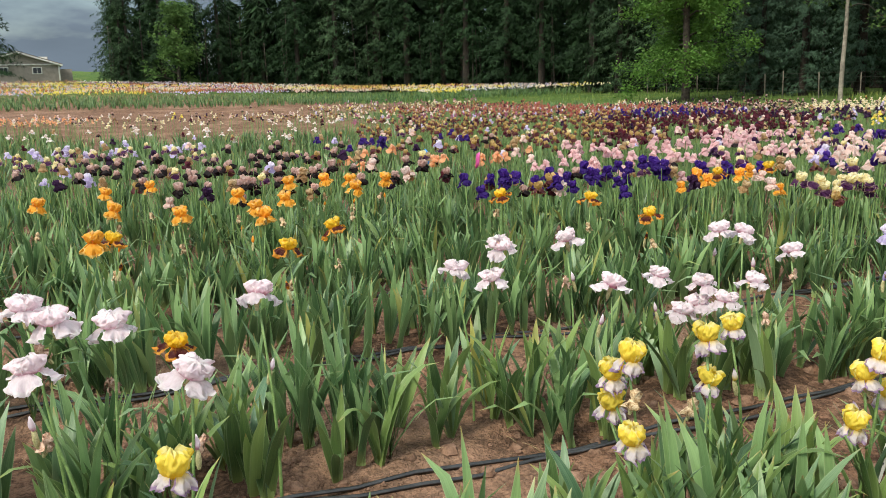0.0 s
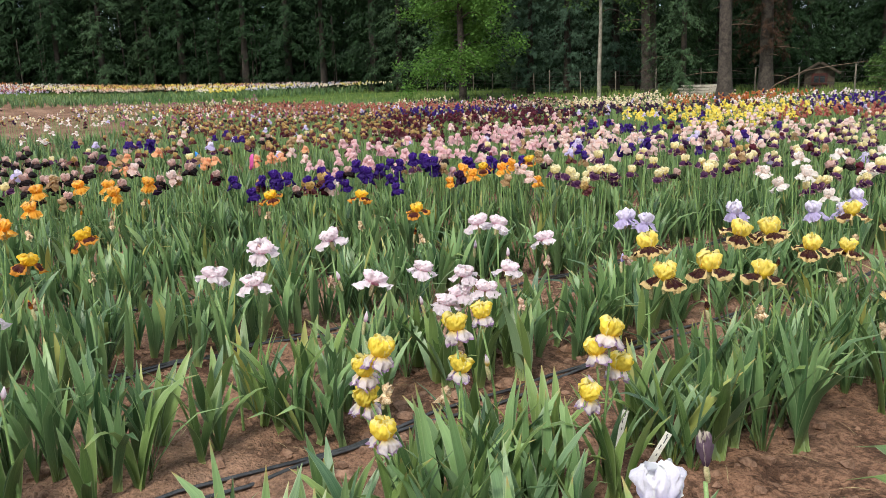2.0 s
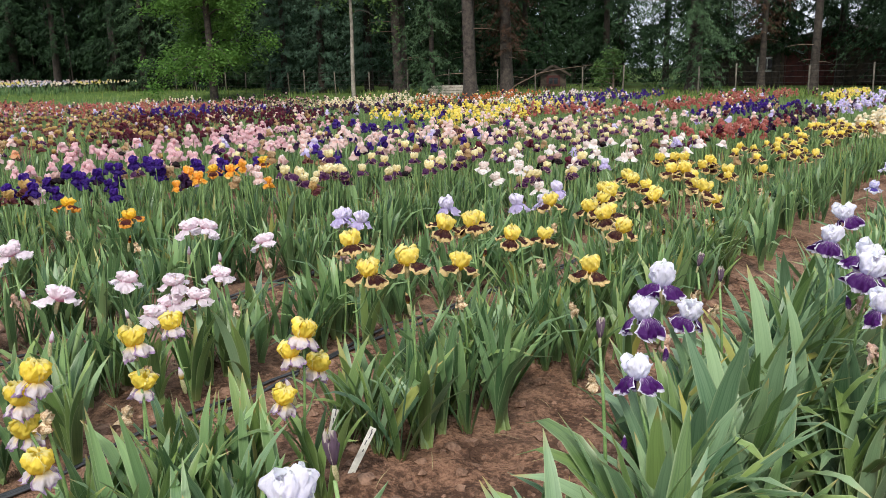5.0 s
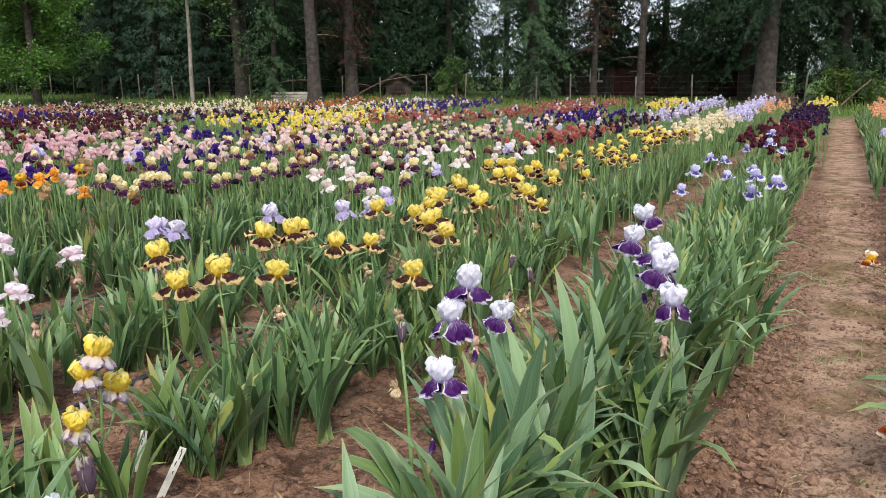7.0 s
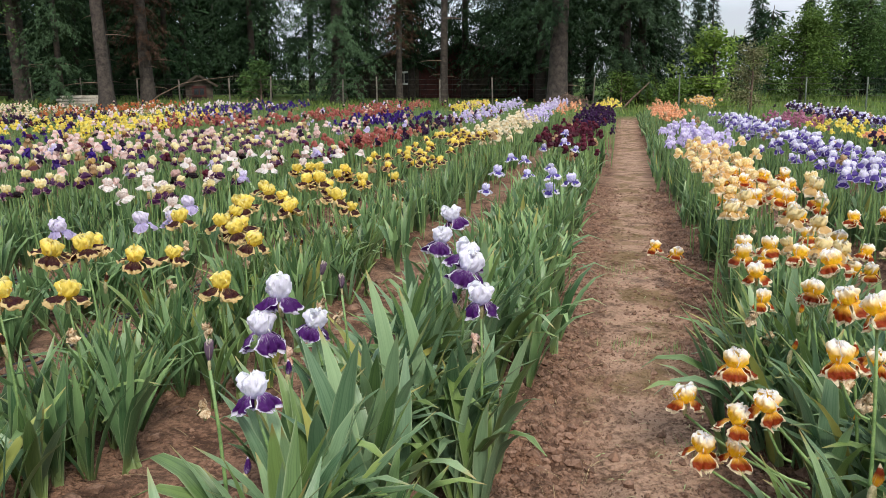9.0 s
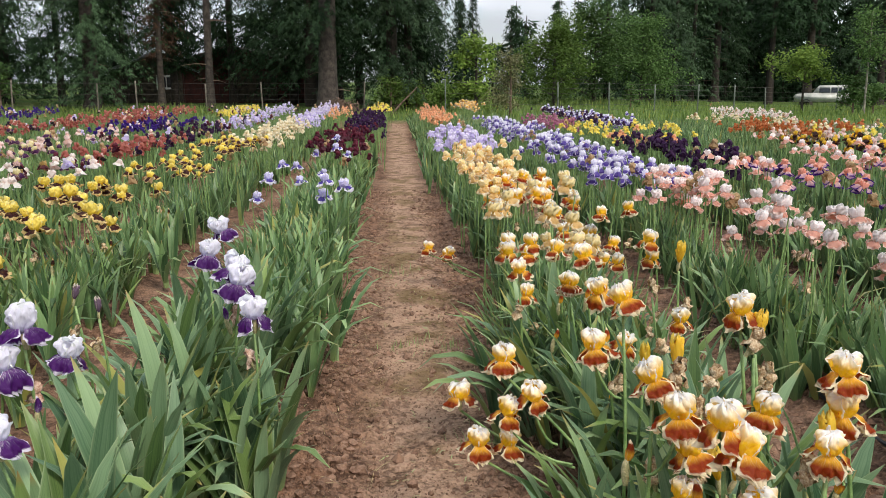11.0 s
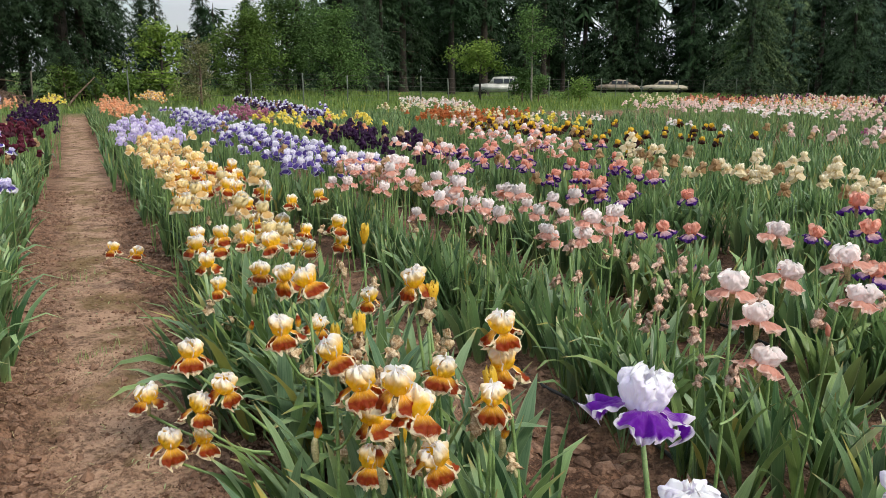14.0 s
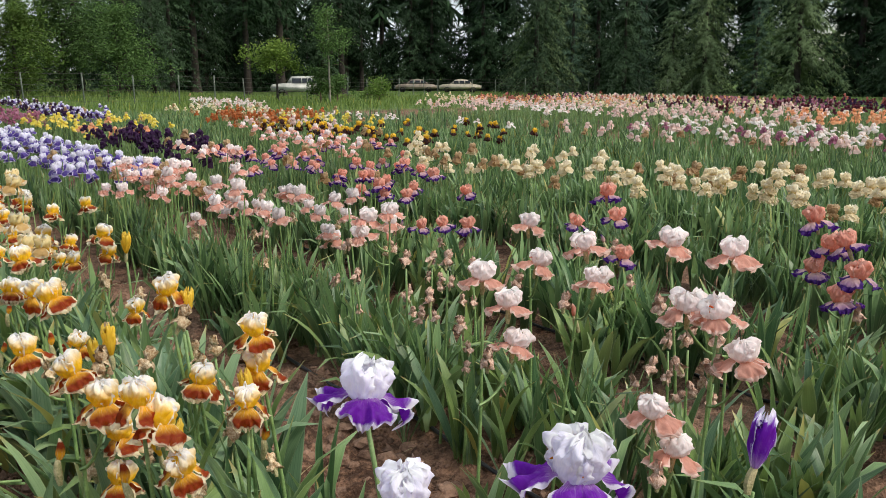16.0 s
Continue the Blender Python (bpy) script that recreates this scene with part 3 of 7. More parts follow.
def drip_hoses():
    """Black irrigation hose laid on the soil along each near row, weaving a little, some in pairs."""
    for r, lo, hi, twin in ((-2.62, -1.5, 9.0, 1), (-4.12, -1.5, 10.0, 1), (-1.42, -0.5, 2.6, 0), (4.33, 0.5, 9.0, 0), (2.82, 1.5, 6.5, 0), (-5.5, -2.0, 8.0, 0)):
        for k in range(1 + twin):
            s = np.arange(lo, hi, 0.25)
            d = r + 0.05 * k + 0.025 * np.sin(s * 1.7 + r) + 0.02 * np.sin(s * 4.1 + 2 * k)
            x, y = row_xy(s, d)
            V, F, U, mi = tube(np.stack([x, y, surface(x, y) + 0.012], 1), 0.0095, 7)
            tagged(put("drip_hose", np_mesh("drip_hose", V, F, [M_hose])), "black plastic drip hose lying on the soil", "hose", "drip hoses along the rows")


drip_hoses()

# ---- iris: leaves, petals, stems ----


def blade(length, width, bend, twist=0.0, seg=6, fold=0.22, seed=0, flat=False):
    """A sword leaf from its sheath to its point; it rises, then bows forward (+x)."""
    g = np.random.default_rng(seed)
    t = np.linspace(0, 1, seg + 1)
    lean = 0.06 + bend * t ** 2.0 * (1 + 0.9 * max(0.0, bend - 0.9) * t)
    step = length / seg
    x = np.concatenate([[0], np.cumsum(np.sin(lean[:-1]) * step)])
    z = np.concatenate([[0], np.cumsum(np.cos(lean[:-1]) * step)])
    half = width / 2 * np.where(t < 0.42, 0.66 + 0.81 * t, np.clip(1 - (np.clip(t - 0.42, 0, 1) / 0.582) ** 2.5, 0, 1))
    half[-1] = 0.0008
    turn = twist * t + g.uniform(-.1, .1)
    V = []
    for w in ((-1, 1) if flat else (-1, 0, 1)):
        off = half * w
        lift = (np.abs(w) * -fold + (0.0 if w else 0.0)) * half
        V.append(np.stack([x + lift * np.cos(lean) - off * np.sin(turn) * 0.6, off * np.cos(turn), z - lift * np.sin(lean)], 1))
    V = np.stack(V, 1).reshape(-1, 3)
    U = np.stack(np.meshgrid([0, 1] if flat else [0, 0.5, 1], t), -1).reshape(-1, 2)
    return V, grid_faces(seg, 1 if flat else 2), U, 0


def petal(kind, nu=8, nv=6, seed=0, flare=0.0, ruffle=1.0, ragged=0.0004):
    """A standard (upright, domed, frilled) or a fall (arching out and down), towards +x; metres."""
    g = np.random.default_rng(seed)
    u, v = np.meshgrid(np.linspace(0, 1, nu + 1), np.linspace(-1, 1, nv + 1), indexing="ij")
    ph = g.uniform(0, 6.28, 6)
    # the frill runs round the rim, strongest at the very edge
    q = np.arctan2(v * 0.042, (u - 0.25) * 0.075)
    edge = np.maximum(np.abs(v) * (0.35 + 0.65 * u), u) ** 3
    frill = edge * (0.55 * np.sin(9 * q + ph[0]) + 0.45 * np.sin(16 * q + ph[1]) + 0.4 * edge * np.sin(29 * q + ph[2]))
    if kind == "standard":
        # wraps a third of a closed dome, one side lapping over its neighbour, the crest folding inwards
        wide = np.radians(74) * np.interp(u, (0, 0.2, 0.55, 0.8, 0.92, 1), (0.6, 0.9, 1.0, 0.98, 0.88, 0.7))
        r = np.interp(u, (0, 0.08, 0.18, 0.32, 0.5, 0.66, 0.8, 0.92, 1), (0.009, 0.019, 0.028, 0.035, 0.0395, 0.041, 0.0375, 0.029, g.uniform(0.010, 0.017)))
        bumps = np.sin(10 * u + ph[2]) * np.sin(5.2 * v + ph[3]) + 0.8 * np.sin(17 * u + ph[4]) * np.sin(9 * v + ph[5])
        pleat = np.sin(8.5 * v + ph[5] + 1.4 * np.sin(5 * u + ph[3]))
        r = r + 0.005 * v * u + ruffle * (0.0065 * frill + 0.004 * bumps * (0.25 + 0.75 * u) + 0.0036 * pleat * u + 0.0019 * u * np.sin(23 * v + ph[1] + 2.2 * np.sin(8 * u + ph[2])))
        z = -0.012 + 0.081 * np.interp(u, (0, 0.25, 0.5, 0.75, 0.9, 1), (0, 0.26, 0.54, 0.81, 0.95, 1.0)) - 0.012 * v ** 2 * u ** 2
        z = z + ruffle * (0.0048 * edge * np.sin(13 * q + ph[4]) + 0.003 * edge * np.sin(31 * q + ph[0]) + 0.002 * bumps * u)
        a = v * wide + 0.05 * ruffle * edge * np.sin(15 * q + ph[5])
        x, y = r * np.cos(a), r * np.sin(a)
    else:
        n = 40
        tt = np.linspace(0, 1, n)
        ang = np.radians(22) - np.radians(122 - 80 * flare) * tt ** 0.6
        cx = 0.006 + np.concatenate([[0], np.cumsum(np.cos(ang[:-1]))]) * 0.098 / n
        cz = 0.006 + np.concatenate([[0], np.cumsum(np.sin(ang[:-1]))]) * 0.098 / n
        half = np.interp(u, (0, 0.18, 0.4, 0.66, 0.86, 1), (0.012, 0.019, 0.042, 0.052, 0.046, 0.027)) * (1 + 0.05 * np.sin(19 * u + ph[2]) * np.abs(v) ** 3)
        w = u * (1 - 0.12 * v ** 2 * u) * (1 + 0.035 * edge * np.sin(19 * q + ph[3]))
        a = np.interp(w, tt, ang)
        wave = ruffle * (0.012 * frill + 0.007 * edge * np.sin(5 * q + ph[4]) + 0.004 * u * np.sin(8 * v + ph[5]) * np.sin(9 * u + ph[0])) - 0.24 * half * v ** 2
        x = np.interp(w, tt, cx) - np.sin(a) * wave
        z = np.interp(w, tt, cz) + np.cos(a) * wave
        y = half * v
    V = np.stack([x, y, z], -1).reshape(-1, 3) + g.normal(0, ragged, (u.size, 3))
    U = np.stack([(v + 1) / 2, u], -1).reshape(-1, 2)
    return V, grid_faces(nu, nv), U, 0


def sized(piece, k):
    return (piece[0] * k,) + piece[1:]


def about_z(deg):
    return np.array(pose(0, 0, 0, 0, 0, deg))


def crumple(seed, size=1.0):
    """A spent bloom: collapsed, twisted strips hanging about the sheath."""
    g = np.random.default_rng(seed)
    out = []
    for k in range(6):
        V, F, U, mi = petal("standard" if k % 2 else "fall", 4, 3, seed * 7 + k, 0, 2.0)
        V = V * np.array([0.45, 0.55, 0.62]) * size + g.normal(0, 0.003, V.shape)
        out.append(moved((V, F, U, mi), about_z(60 * k + g.uniform(-25, 25))))
    return joined(out)


def bud(length=0.05, radius=0.011):
    t = np.linspace(0, 1, 6)
    return tube(np.stack([0.004 * np.sin(t * 3), 0 * t, t * length], 1), radius * np.array([0.55, 0.95, 1.0, 0.8, 0.5, 0.12]), 6)


def sheath(seed=0):
    t = np.linspace(0, 1, 5)
    V, F, U, mi = tube(np.stack([0.003 * np.sin(t * 4 + seed), 0 * t, -0.062 + t * 0.066], 1), 0.0095 * np.array([0.65, 1.0, 1.05, 0.9, 0.5]), 6)
    return V, F, U, mi


FLARES = {"open": 0.48, "arched": 0.1, "hung": -0.05}
SHAPES = {}
for shape, fl in FLARES.items():
    SHAPES[shape] = {
        "standards": [petal("standard", 16, 24, 11 + k, 0, 1.5, 0.0004) for k in range(3)],
        "falls": [petal("fall", 13, 20, 31 + k, fl, 1.45, 0.0006) for k in range(3)],
        "mid": joined([moved(petal("standard", 8, 8, 51 + k, 0, 1.75, 0.0032)[:3] + (0,), about_z(60 + 120 * k)) for k in range(3)]
                      + [moved(petal("fall", 7, 6, 61 + k, fl, 1.4, 0.003)[:3] + (1,), about_z(120 * k)) for k in range(3)]),
        "half": joined([moved(sized(petal("standard", 4, 4, 51 + k, 0, 1.3, 0.006)[:3] + (0,), 0.9), about_z(60 + 120 * k)) for k in range(3)]
                       + [moved(sized(petal("fall", 3, 2, 61 + k, fl, 0.6, 0.006)[:3] + (1,), 1.12), about_z(120 * k)) for k in range(3)]),
        "speck": joined([moved(sized(petal("standard", 2, 1, 91 + k, 0, 0.3, 0.006)[:3] + (0,), 0.9), about_z(60 + 120 * k)) for k in range(3)]
                        + [moved(sized(petal("fall", 1, 1, 95 + k, fl, 0.3, 0.006)[:3] + (1,), 1.12), about_z(120 * k)) for k in range(3)]),
        "far": joined([moved(sized(petal("standard", 2, 2, 71 + k, 0, 0.4, 0.008)[:3] + (0,), 0.9), about_z(60 + 120 * k)) for k in range(3)]
                      + [moved(sized(petal("fall", 2, 2, 81 + k, fl, 0.4, 0.007)[:3] + (1,), 1.12), about_z(120 * k)) for k in range(3)]),
    }

# cultivar: words, standard (foot, main, rim), fall (foot, main, rim, where the rim starts), vein, beard, shape
KINDS = {
    "white_violet": ("white-topped iris with dark purple, white-edged falls", ("c9c2e2", "f1eef8", "ffffff"), ("9a70b0", "4c1266", "f0e8f8", 0.85), 0.6, "f2efe6", "arched"),
    "violet_rim": ("white iris with vivid violet falls and frilled white rim", ("d9d4ee", "f3f0fb", "ffffff"), ("c89ae0", "7614ae", "f4eefc", 0.84), 0.2, "d98a2c", "open"),
    "yellow_white": ("yellow iris with white and purple-brushed falls", ("e8c23a", "f2dc5c", "f8eca0"), ("efd25a", "e8dde0", "b094ba", 0.82), 0.35, "e8a020", "hung"),
    "yellow_maroon": ("yellow iris with dark maroon, tan-edged falls", ("eecf3a", "f5e172", "faeea2"), ("c8902e", "3a0a10", "eccf94", 0.74), 0.4, "e2a020", "open"),
    "blush": ("blush-white iris with pink-lilac heart", ("cf8ca2", "f4e4ea", "fdf6f8"), ("c886a0", "efe0e8", "fbf2f6", 0.8), 0.3, "e8c9b0", "open"),
    "orange": ("clear orange iris in full bloom", ("f0a024", "f7ba48", "fbd288"), ("ea921e", "f4ae3c", "fad07c", 0.8), 0.1, "e0641a", "arched"),
    "purple": ("deep blue-purple iris in full bloom", ("3a1878", "472088", "5a34a0"), ("2c1064", "361672", "482688", 0.92), 0.1, "4a2aa8", "arched"),
    "dusk_black": ("dusty pink iris with blackish falls", ("b08a82", "d0aea6", "e2cac2"), ("2a0d14", "17060c", "32101a", 0.93), 0.1, "b06a3a", "arched"),
    "pink": ("soft pink iris in full bloom", ("dcaab0", "e8c4c6", "f2dadb"), ("d69ea6", "e4bac0", "eed0d2", 0.9), 0.1, "e8865a", "arched"),
    "pink_white": ("pale pink and cream iris in bloom", ("eac4b8", "f1dcd6", "f6eae6"), ("e8b8a8", "ecd0c8", "f3e2da", 0.88), 0.1, "e89a60", "arched"),
    "cream_plum": ("cream iris with plum-brown falls", ("e6d27e", "f2e6b8", "faf3d8"), ("a87e88", "4c1c50", "d0b0a8", 0.86), 0.3, "dca23a", "arched"),
    "white": ("white iris tinged with pink", ("e8cfc0", "f2e6e0", "faf3ee"), ("f0d4c6", "f4ece8", "fbf6f2", 0.9), 0.1, "e8b070", "open"),
    "lavender": ("pale lavender iris in bloom", ("dacdea", "eae2f3", "f6f0fa"), ("b8a6dc", "cabce4", "e8def4", 0.84), 0.1, "d9c070", "arched"),
    "coral": ("coral-red iris in full bloom", ("b05a4c", "c2796c", "d09488"), ("9c4a40", "aa5c52", "bc766a", 0.9), 0.1, "d97038", "arched"),
    "blue_white": ("white iris with blue-violet brushed falls", ("a49ad4", "dcd6f0", "f8f4fa"), ("4a3a9c", "5442a0", "f4f0fa", 0.66), 0.5, "e0d8a0", "open"),
    "maroon": ("dark wine-maroon iris in bloom", ("5a1a2c", "6c2638", "80384a"), ("3c0c1c", "4a1426", "64283a", 0.92), 0.1, "b07030", "arched"),
    "yellow": ("bright lemon-yellow iris in bloom", ("efd84a", "f4e57a", "f9f0aa"), ("e8cc3c", "f0dc62", "f6e88e", 0.88), 0.1, "e8a020", "arched"),
    "amber": ("cream and gold iris with rusty falls", ("facb24", "fffdf2", "ffffff"), ("fcbe2c", "983608", "fbeccb", 0.8), 0.35, "e08a1e", "arched"),
    "amber_gold": ("cream and gold iris in full bloom", ("f2cd6e", "f9e8b4", "fdf6e2"), ("eec468", "e2ba7c", "faecd0", 0.76), 0.3, "e08a1e", "arched"),
    "salmon": ("white and salmon-pink iris", ("f0c6b8", "f9efed", "fefaf8"), ("e09a84", "e4a694", "f4d4c8", 0.8), 0.15, "e8703a", "open"),
    "peach_violet": ("peach iris with violet-edged falls", ("e69a80", "eeb09c", "f3c4b2"), ("ecc6bc", "b186b4", "47187a", 0.7), 0.3, "e07a3a", "open"),
    "cream": ("fading cream iris with tan spent petals", ("dcc88c", "f4ead0", "fbf6e6"), ("d0b078", "ecdcb8", "f5ecd6", 0.86), 0.2, "d9b050", "arched"),
    "violet_white": ("pale lavender iris with violet-blue falls", ("dcd4ee", "f0ecf8", "ffffff"), ("8e7cc2", "5a449a", "e4dcf2", 0.8), 0.4, "e0d4a0", "arched"),
    "yellow_black": ("golden iris with near-black falls", ("e8b828", "f0cc44", "f4d868"), ("b07a1c", "321014", "6a3a1c", 0.9), 0.2, "e0a020", "arched"),
    "gold_maroon": ("golden iris with maroon, orange-edged falls", ("eeb41e", "f4cc3c", "f8dc6c"), ("d8841c", "4a0c10", "e8a040", 0.72), 0.3, "e0a020", "open"),
    "dusk_violet": ("greyish violet iris rolled up as it fades", ("5a4256", "7c6678", "d6cabc"), ("4a3450", "6a5468", "c0b0a8", 0.8), 0.2, "b08a50", "hung"),
    "rose": ("dusky rose-mauve iris in bloom", ("a86a80", "bc8296", "cc9cac"), ("96506a", "a86480", "bc8296", 0.9), 0.1, "d98a4a", "arched"),
    "black_purple": ("blackish purple iris in full bloom", ("35143c", "42204c", "54305e"), ("240a2c", "2e1036", "402048", 0.93), 0.1, "5a3a70", "arched"),
    "peach_orange": ("peach-orange iris in bloom", ("e6a070", "f0ba92", "f6d0b2"), ("e29660", "ecae80", "f3c6a4", 0.88), 0.1, "e0681e", "arched"),
    "rust": ("rusty orange-brown iris in bloom", ("c06a34", "cc8250", "d89a6c"), ("a8501e", "b8622e", "c87c4c", 0.9), 0.1, "d98a2c", "arched"),
    "faded": ("withered tan iris past its bloom", ("a07c54", "c8ab84", "dcc8a8"), ("8c6a48", "b08e66", "ccb08a", 0.85), 0.1, "b08a50", "hung"),
    "tan_plum": ("tan-gold iris with plum-brown falls", ("b08a4a", "c8a86a", "d6bc88"), ("7a4a3a", "5e2c34", "a07a54", 0.85), 0.2, "c98a2c", "arched"),
}
MATS = {}
# how far along the petal the foot's colour gives way: standard, fall
FADES = {"amber": ((0.42, 1.0), (0.25, 0.62)), "peach_violet": ((0.08, 0.55), (0.2, 0.9)), "yellow_white": ((0.08, 0.5), (0.15, 0.6)), "blush": ((0.05, 0.45), (0.05, 0.4)), "yellow_maroon": ((0.1, 0.6), (0.1, 0.3)), "violet_white": ((0.1, 0.6), (0.05, 0.35)), "salmon": ((0.05, 0.35), (0.1, 0.5))}


def petal_mats(kind, island):
    key = (kind, island)
    if key not in MATS:
        words, st, fa, vein, beard, shape = KINDS[kind]
        tail = "_mass" if island else ""
        fade = FADES.get(kind, ((0.08, 0.55), (0.08, 0.45)))
        MATS[key] = (petal_mat(kind + "_standard" + tail, *st, 0.86, 0, island=island, ramp=fade[0]),
                     petal_mat(kind + "_fall" + tail, fa[0], fa[1], fa[2], fa[3], vein, st[2], island=island, ramp=fade[1]))
    return MATS[key]


BEARDS = {}


def beard_mat(kind):
    h = KINDS[kind][4]
    if h not in BEARDS:
        BEARDS[h] = plain("iris_beard_" + kind, h, h, 0.9, 60, 300, 0.3)
    return BEARDS[h]


MESHES = {}


def cached(key, make):
    if key not in MESHES:
        MESHES[key] = make()
    return MESHES[key]


def petal_mesh(kind, part_name, k):
    shape = KINDS[kind][5]
    pick = SHAPES[shape]["standards" if part_name == "standard" else "falls"][k]
    if kind == "violet_rim":
        # the blooms nearest the walk, seen closest
        pick = petal(part_name, 26, 32, 41 + k, FLARES[shape], 1.7 if part_name == "standard" else 1.8)
    mat = petal_mats(kind, False)[0 if part_name == "standard" else 1]
    return cached((kind, part_name, k), lambda: np_mesh(kind + "_" + part_name, pick[0], pick[1], [mat], UV=pick[2]))


def sheath_mesh(k):
    def make():
        V, F, U, mi = sheath(k)
        return np_mesh("sheath", V, F, [M_spathe], UV=U)
    return cached(("sheath", k), make)


def beard_mesh(kind):
    def make():
        t = np.linspace(0, 1, 5)
        V, F, U, mi = tube(np.stack([0.008 + 0.03 * t, 0 * t, 0.012 + 0.012 * np.sin(t * 2.6)], 1), 0.0032 * np.array([0.8, 1.0, 0.95, 0.8, 0.3]), 5)
        return np_mesh("beard", V, F, [beard_mat(kind)])
    return cached(("beard", kind), make)


def wither_mesh(k, gold):
    def make():
        V, F, U, mi = crumple(100 + k)
        return np_mesh("withered_bloom", V, F, [M_wither_gold if gold else M_wither], UV=U)
    return cached(("wither", k, gold), make)


def bud_mesh(kind):
    def make():
        V, F, U, mi = bud()
        return np_mesh("bud", V, F, [petal_mats(kind, False)[1]], UV=U)
    return cached(("bud", kind), make)


def furled_mesh(kind):
    """Three standards wound into a narrow cone."""
    def make():
        out = []
        for k in range(3):
            V, F, U, mi = petal("standard", 12, 12, 131 + k, 0, 1.5)
            V = V * np.array([0.42, 0.42, 1.0]) * (1 + 0.5 * np.clip(V[:, 2:3] / 0.07, 0, 1))
            out.append(moved((V, F, U, mi), about_z(120 * k)))
        V, F, U, mi = joined(out)
        return np_mesh("furled_bloom", V, F, [petal_mats(kind, False)[1 if kind == "violet_rim" else 0]], UV=U)
    return cached(("furled", kind), make)


def mid_bloom_mesh(kind):
    def make():
        V, F, U, mi = SHAPES[KINDS[kind][5]]["mid"]
        return np_mesh(kind + "_bloom", V, F, petal_mats(kind, False), mi, U)
    return cached(("mid", kind), make)


LEAVES = {}
for style, (lo, hi, wide, bends) in {"upright": (0.34, 0.58, 0.045, (0.12, 1.4)), "strap": (0.46, 0.7, 0.065, (0.2, 1.6)), "slim": (0.36, 0.58, 0.035, (0.05, 1.1))}.items():
    g = np.random.default_rng(len(style))
    LEAVES[style] = []
    for k in range(10):
        b = bends[0] + (bends[1] - bends[0]) * (k / 9) ** 1.6
        V, F, U, mi = blade(g.uniform(lo, hi), wide * g.uniform(0.8, 1.2), b, g.uniform(-0.9, 0.9), 7, 0.25, k)
        LEAVES[style].append([np_mesh("iris_leaf", V, F, [m], UV=U) for m in (M_leaf, M_leaf_blue)])


def clump_piece(n_fans, per_fan, style, seed, spread=0.15, seg=4, flat=False):
    """A joined clump of leaf fans."""
    g = np.random.default_rng(seed)
    lo, hi, wide, top = {"upright": (0.30, 0.54, 0.046, 1.45), "strap": (0.42, 0.66, 0.052, 1.5), "slim": (0.36, 0.58, 0.043, 1.5)}[style]
    out = []
    for f in range(n_fans):
        fx, fy, fa = g.normal(0, spread / 2), g.normal(0, spread / 2), g.uniform(0, 360)
        for k in range(per_fan):
            side = (k - (per_fan - 1) / 2) / max(1, (per_fan - 1) / 2)
            V, F, U, mi = blade(g.uniform(lo, hi), wide * g.uniform(.8, 1.2), (0.15 + 0.85 * abs(side)) * top * g.uniform(.2, 1.15), g.uniform(-.8, .8), seg, 0.25, seed * 31 + f * 7 + k, flat)
            yaw = fa + (0 if side >= 0 else 180) + g.normal(0, 12)
            m = pose(fx + 0.012 * side, fy, 0, 0, 0, yaw) @ pose(0, 0, 0, 0, abs(side) * g.uniform(8, 22), 0)
            out.append(moved((V, F, U, mi), m))
    return joined(out)


MID_PIECES = [clump_piece(4, 6, style, 40 + k, 0.2) for style in ("upright", "slim") for k in range(4)]
MID_CLUMPS = [np_mesh("leaf_clump", V, F, [M_leaf_far], UV=U) for V, F, U, mi in MID_PIECES]
STRAP_PIECES = [clump_piece(3, 6, "strap", 60 + k, 0.2, 5) for k in range(4)]
FAR_CLUMPS = [clump_piece(3, 6, "upright", 70 + k, 0.24, 2, True) for k in range(5)]
FAR_TUFTS = [clump_piece(2, 5, "upright", 80 + k, 0.24, 2, True) for k in range(5)]

# ---- iris plants near the walk: every leaf and petal a part ----
rng = np.random.default_rng(11)
PLANTED = []


def free_spot(x, y, gap):
    return all((x - a) ** 2 + (y - b) ** 2 > gap * gap for a, b in PLANTED)


def by_labels(x, y):
    """The bare patch of soil in front of the plant labels."""
    k = np.clip(((x + 1.74) * 0.64 - (y - 2.7) * 0.53) / 0.69, 0, 1)
    return np.hypot(x + 1.74 - 0.64 * k, y - 2.7 + 0.53 * k) < 0.16


def start_plant(x, y, label, group, name="iris_plant"):
    z = float(surface(np.array([x]), np.array([y]))[0]) - 0.015
    ob = new(name)
    ob.empty_display_size = 0.1
    ob.location = (x, y, z)
    PLANTED.append((x, y))
    return tagged(ob, label, "iris", group)


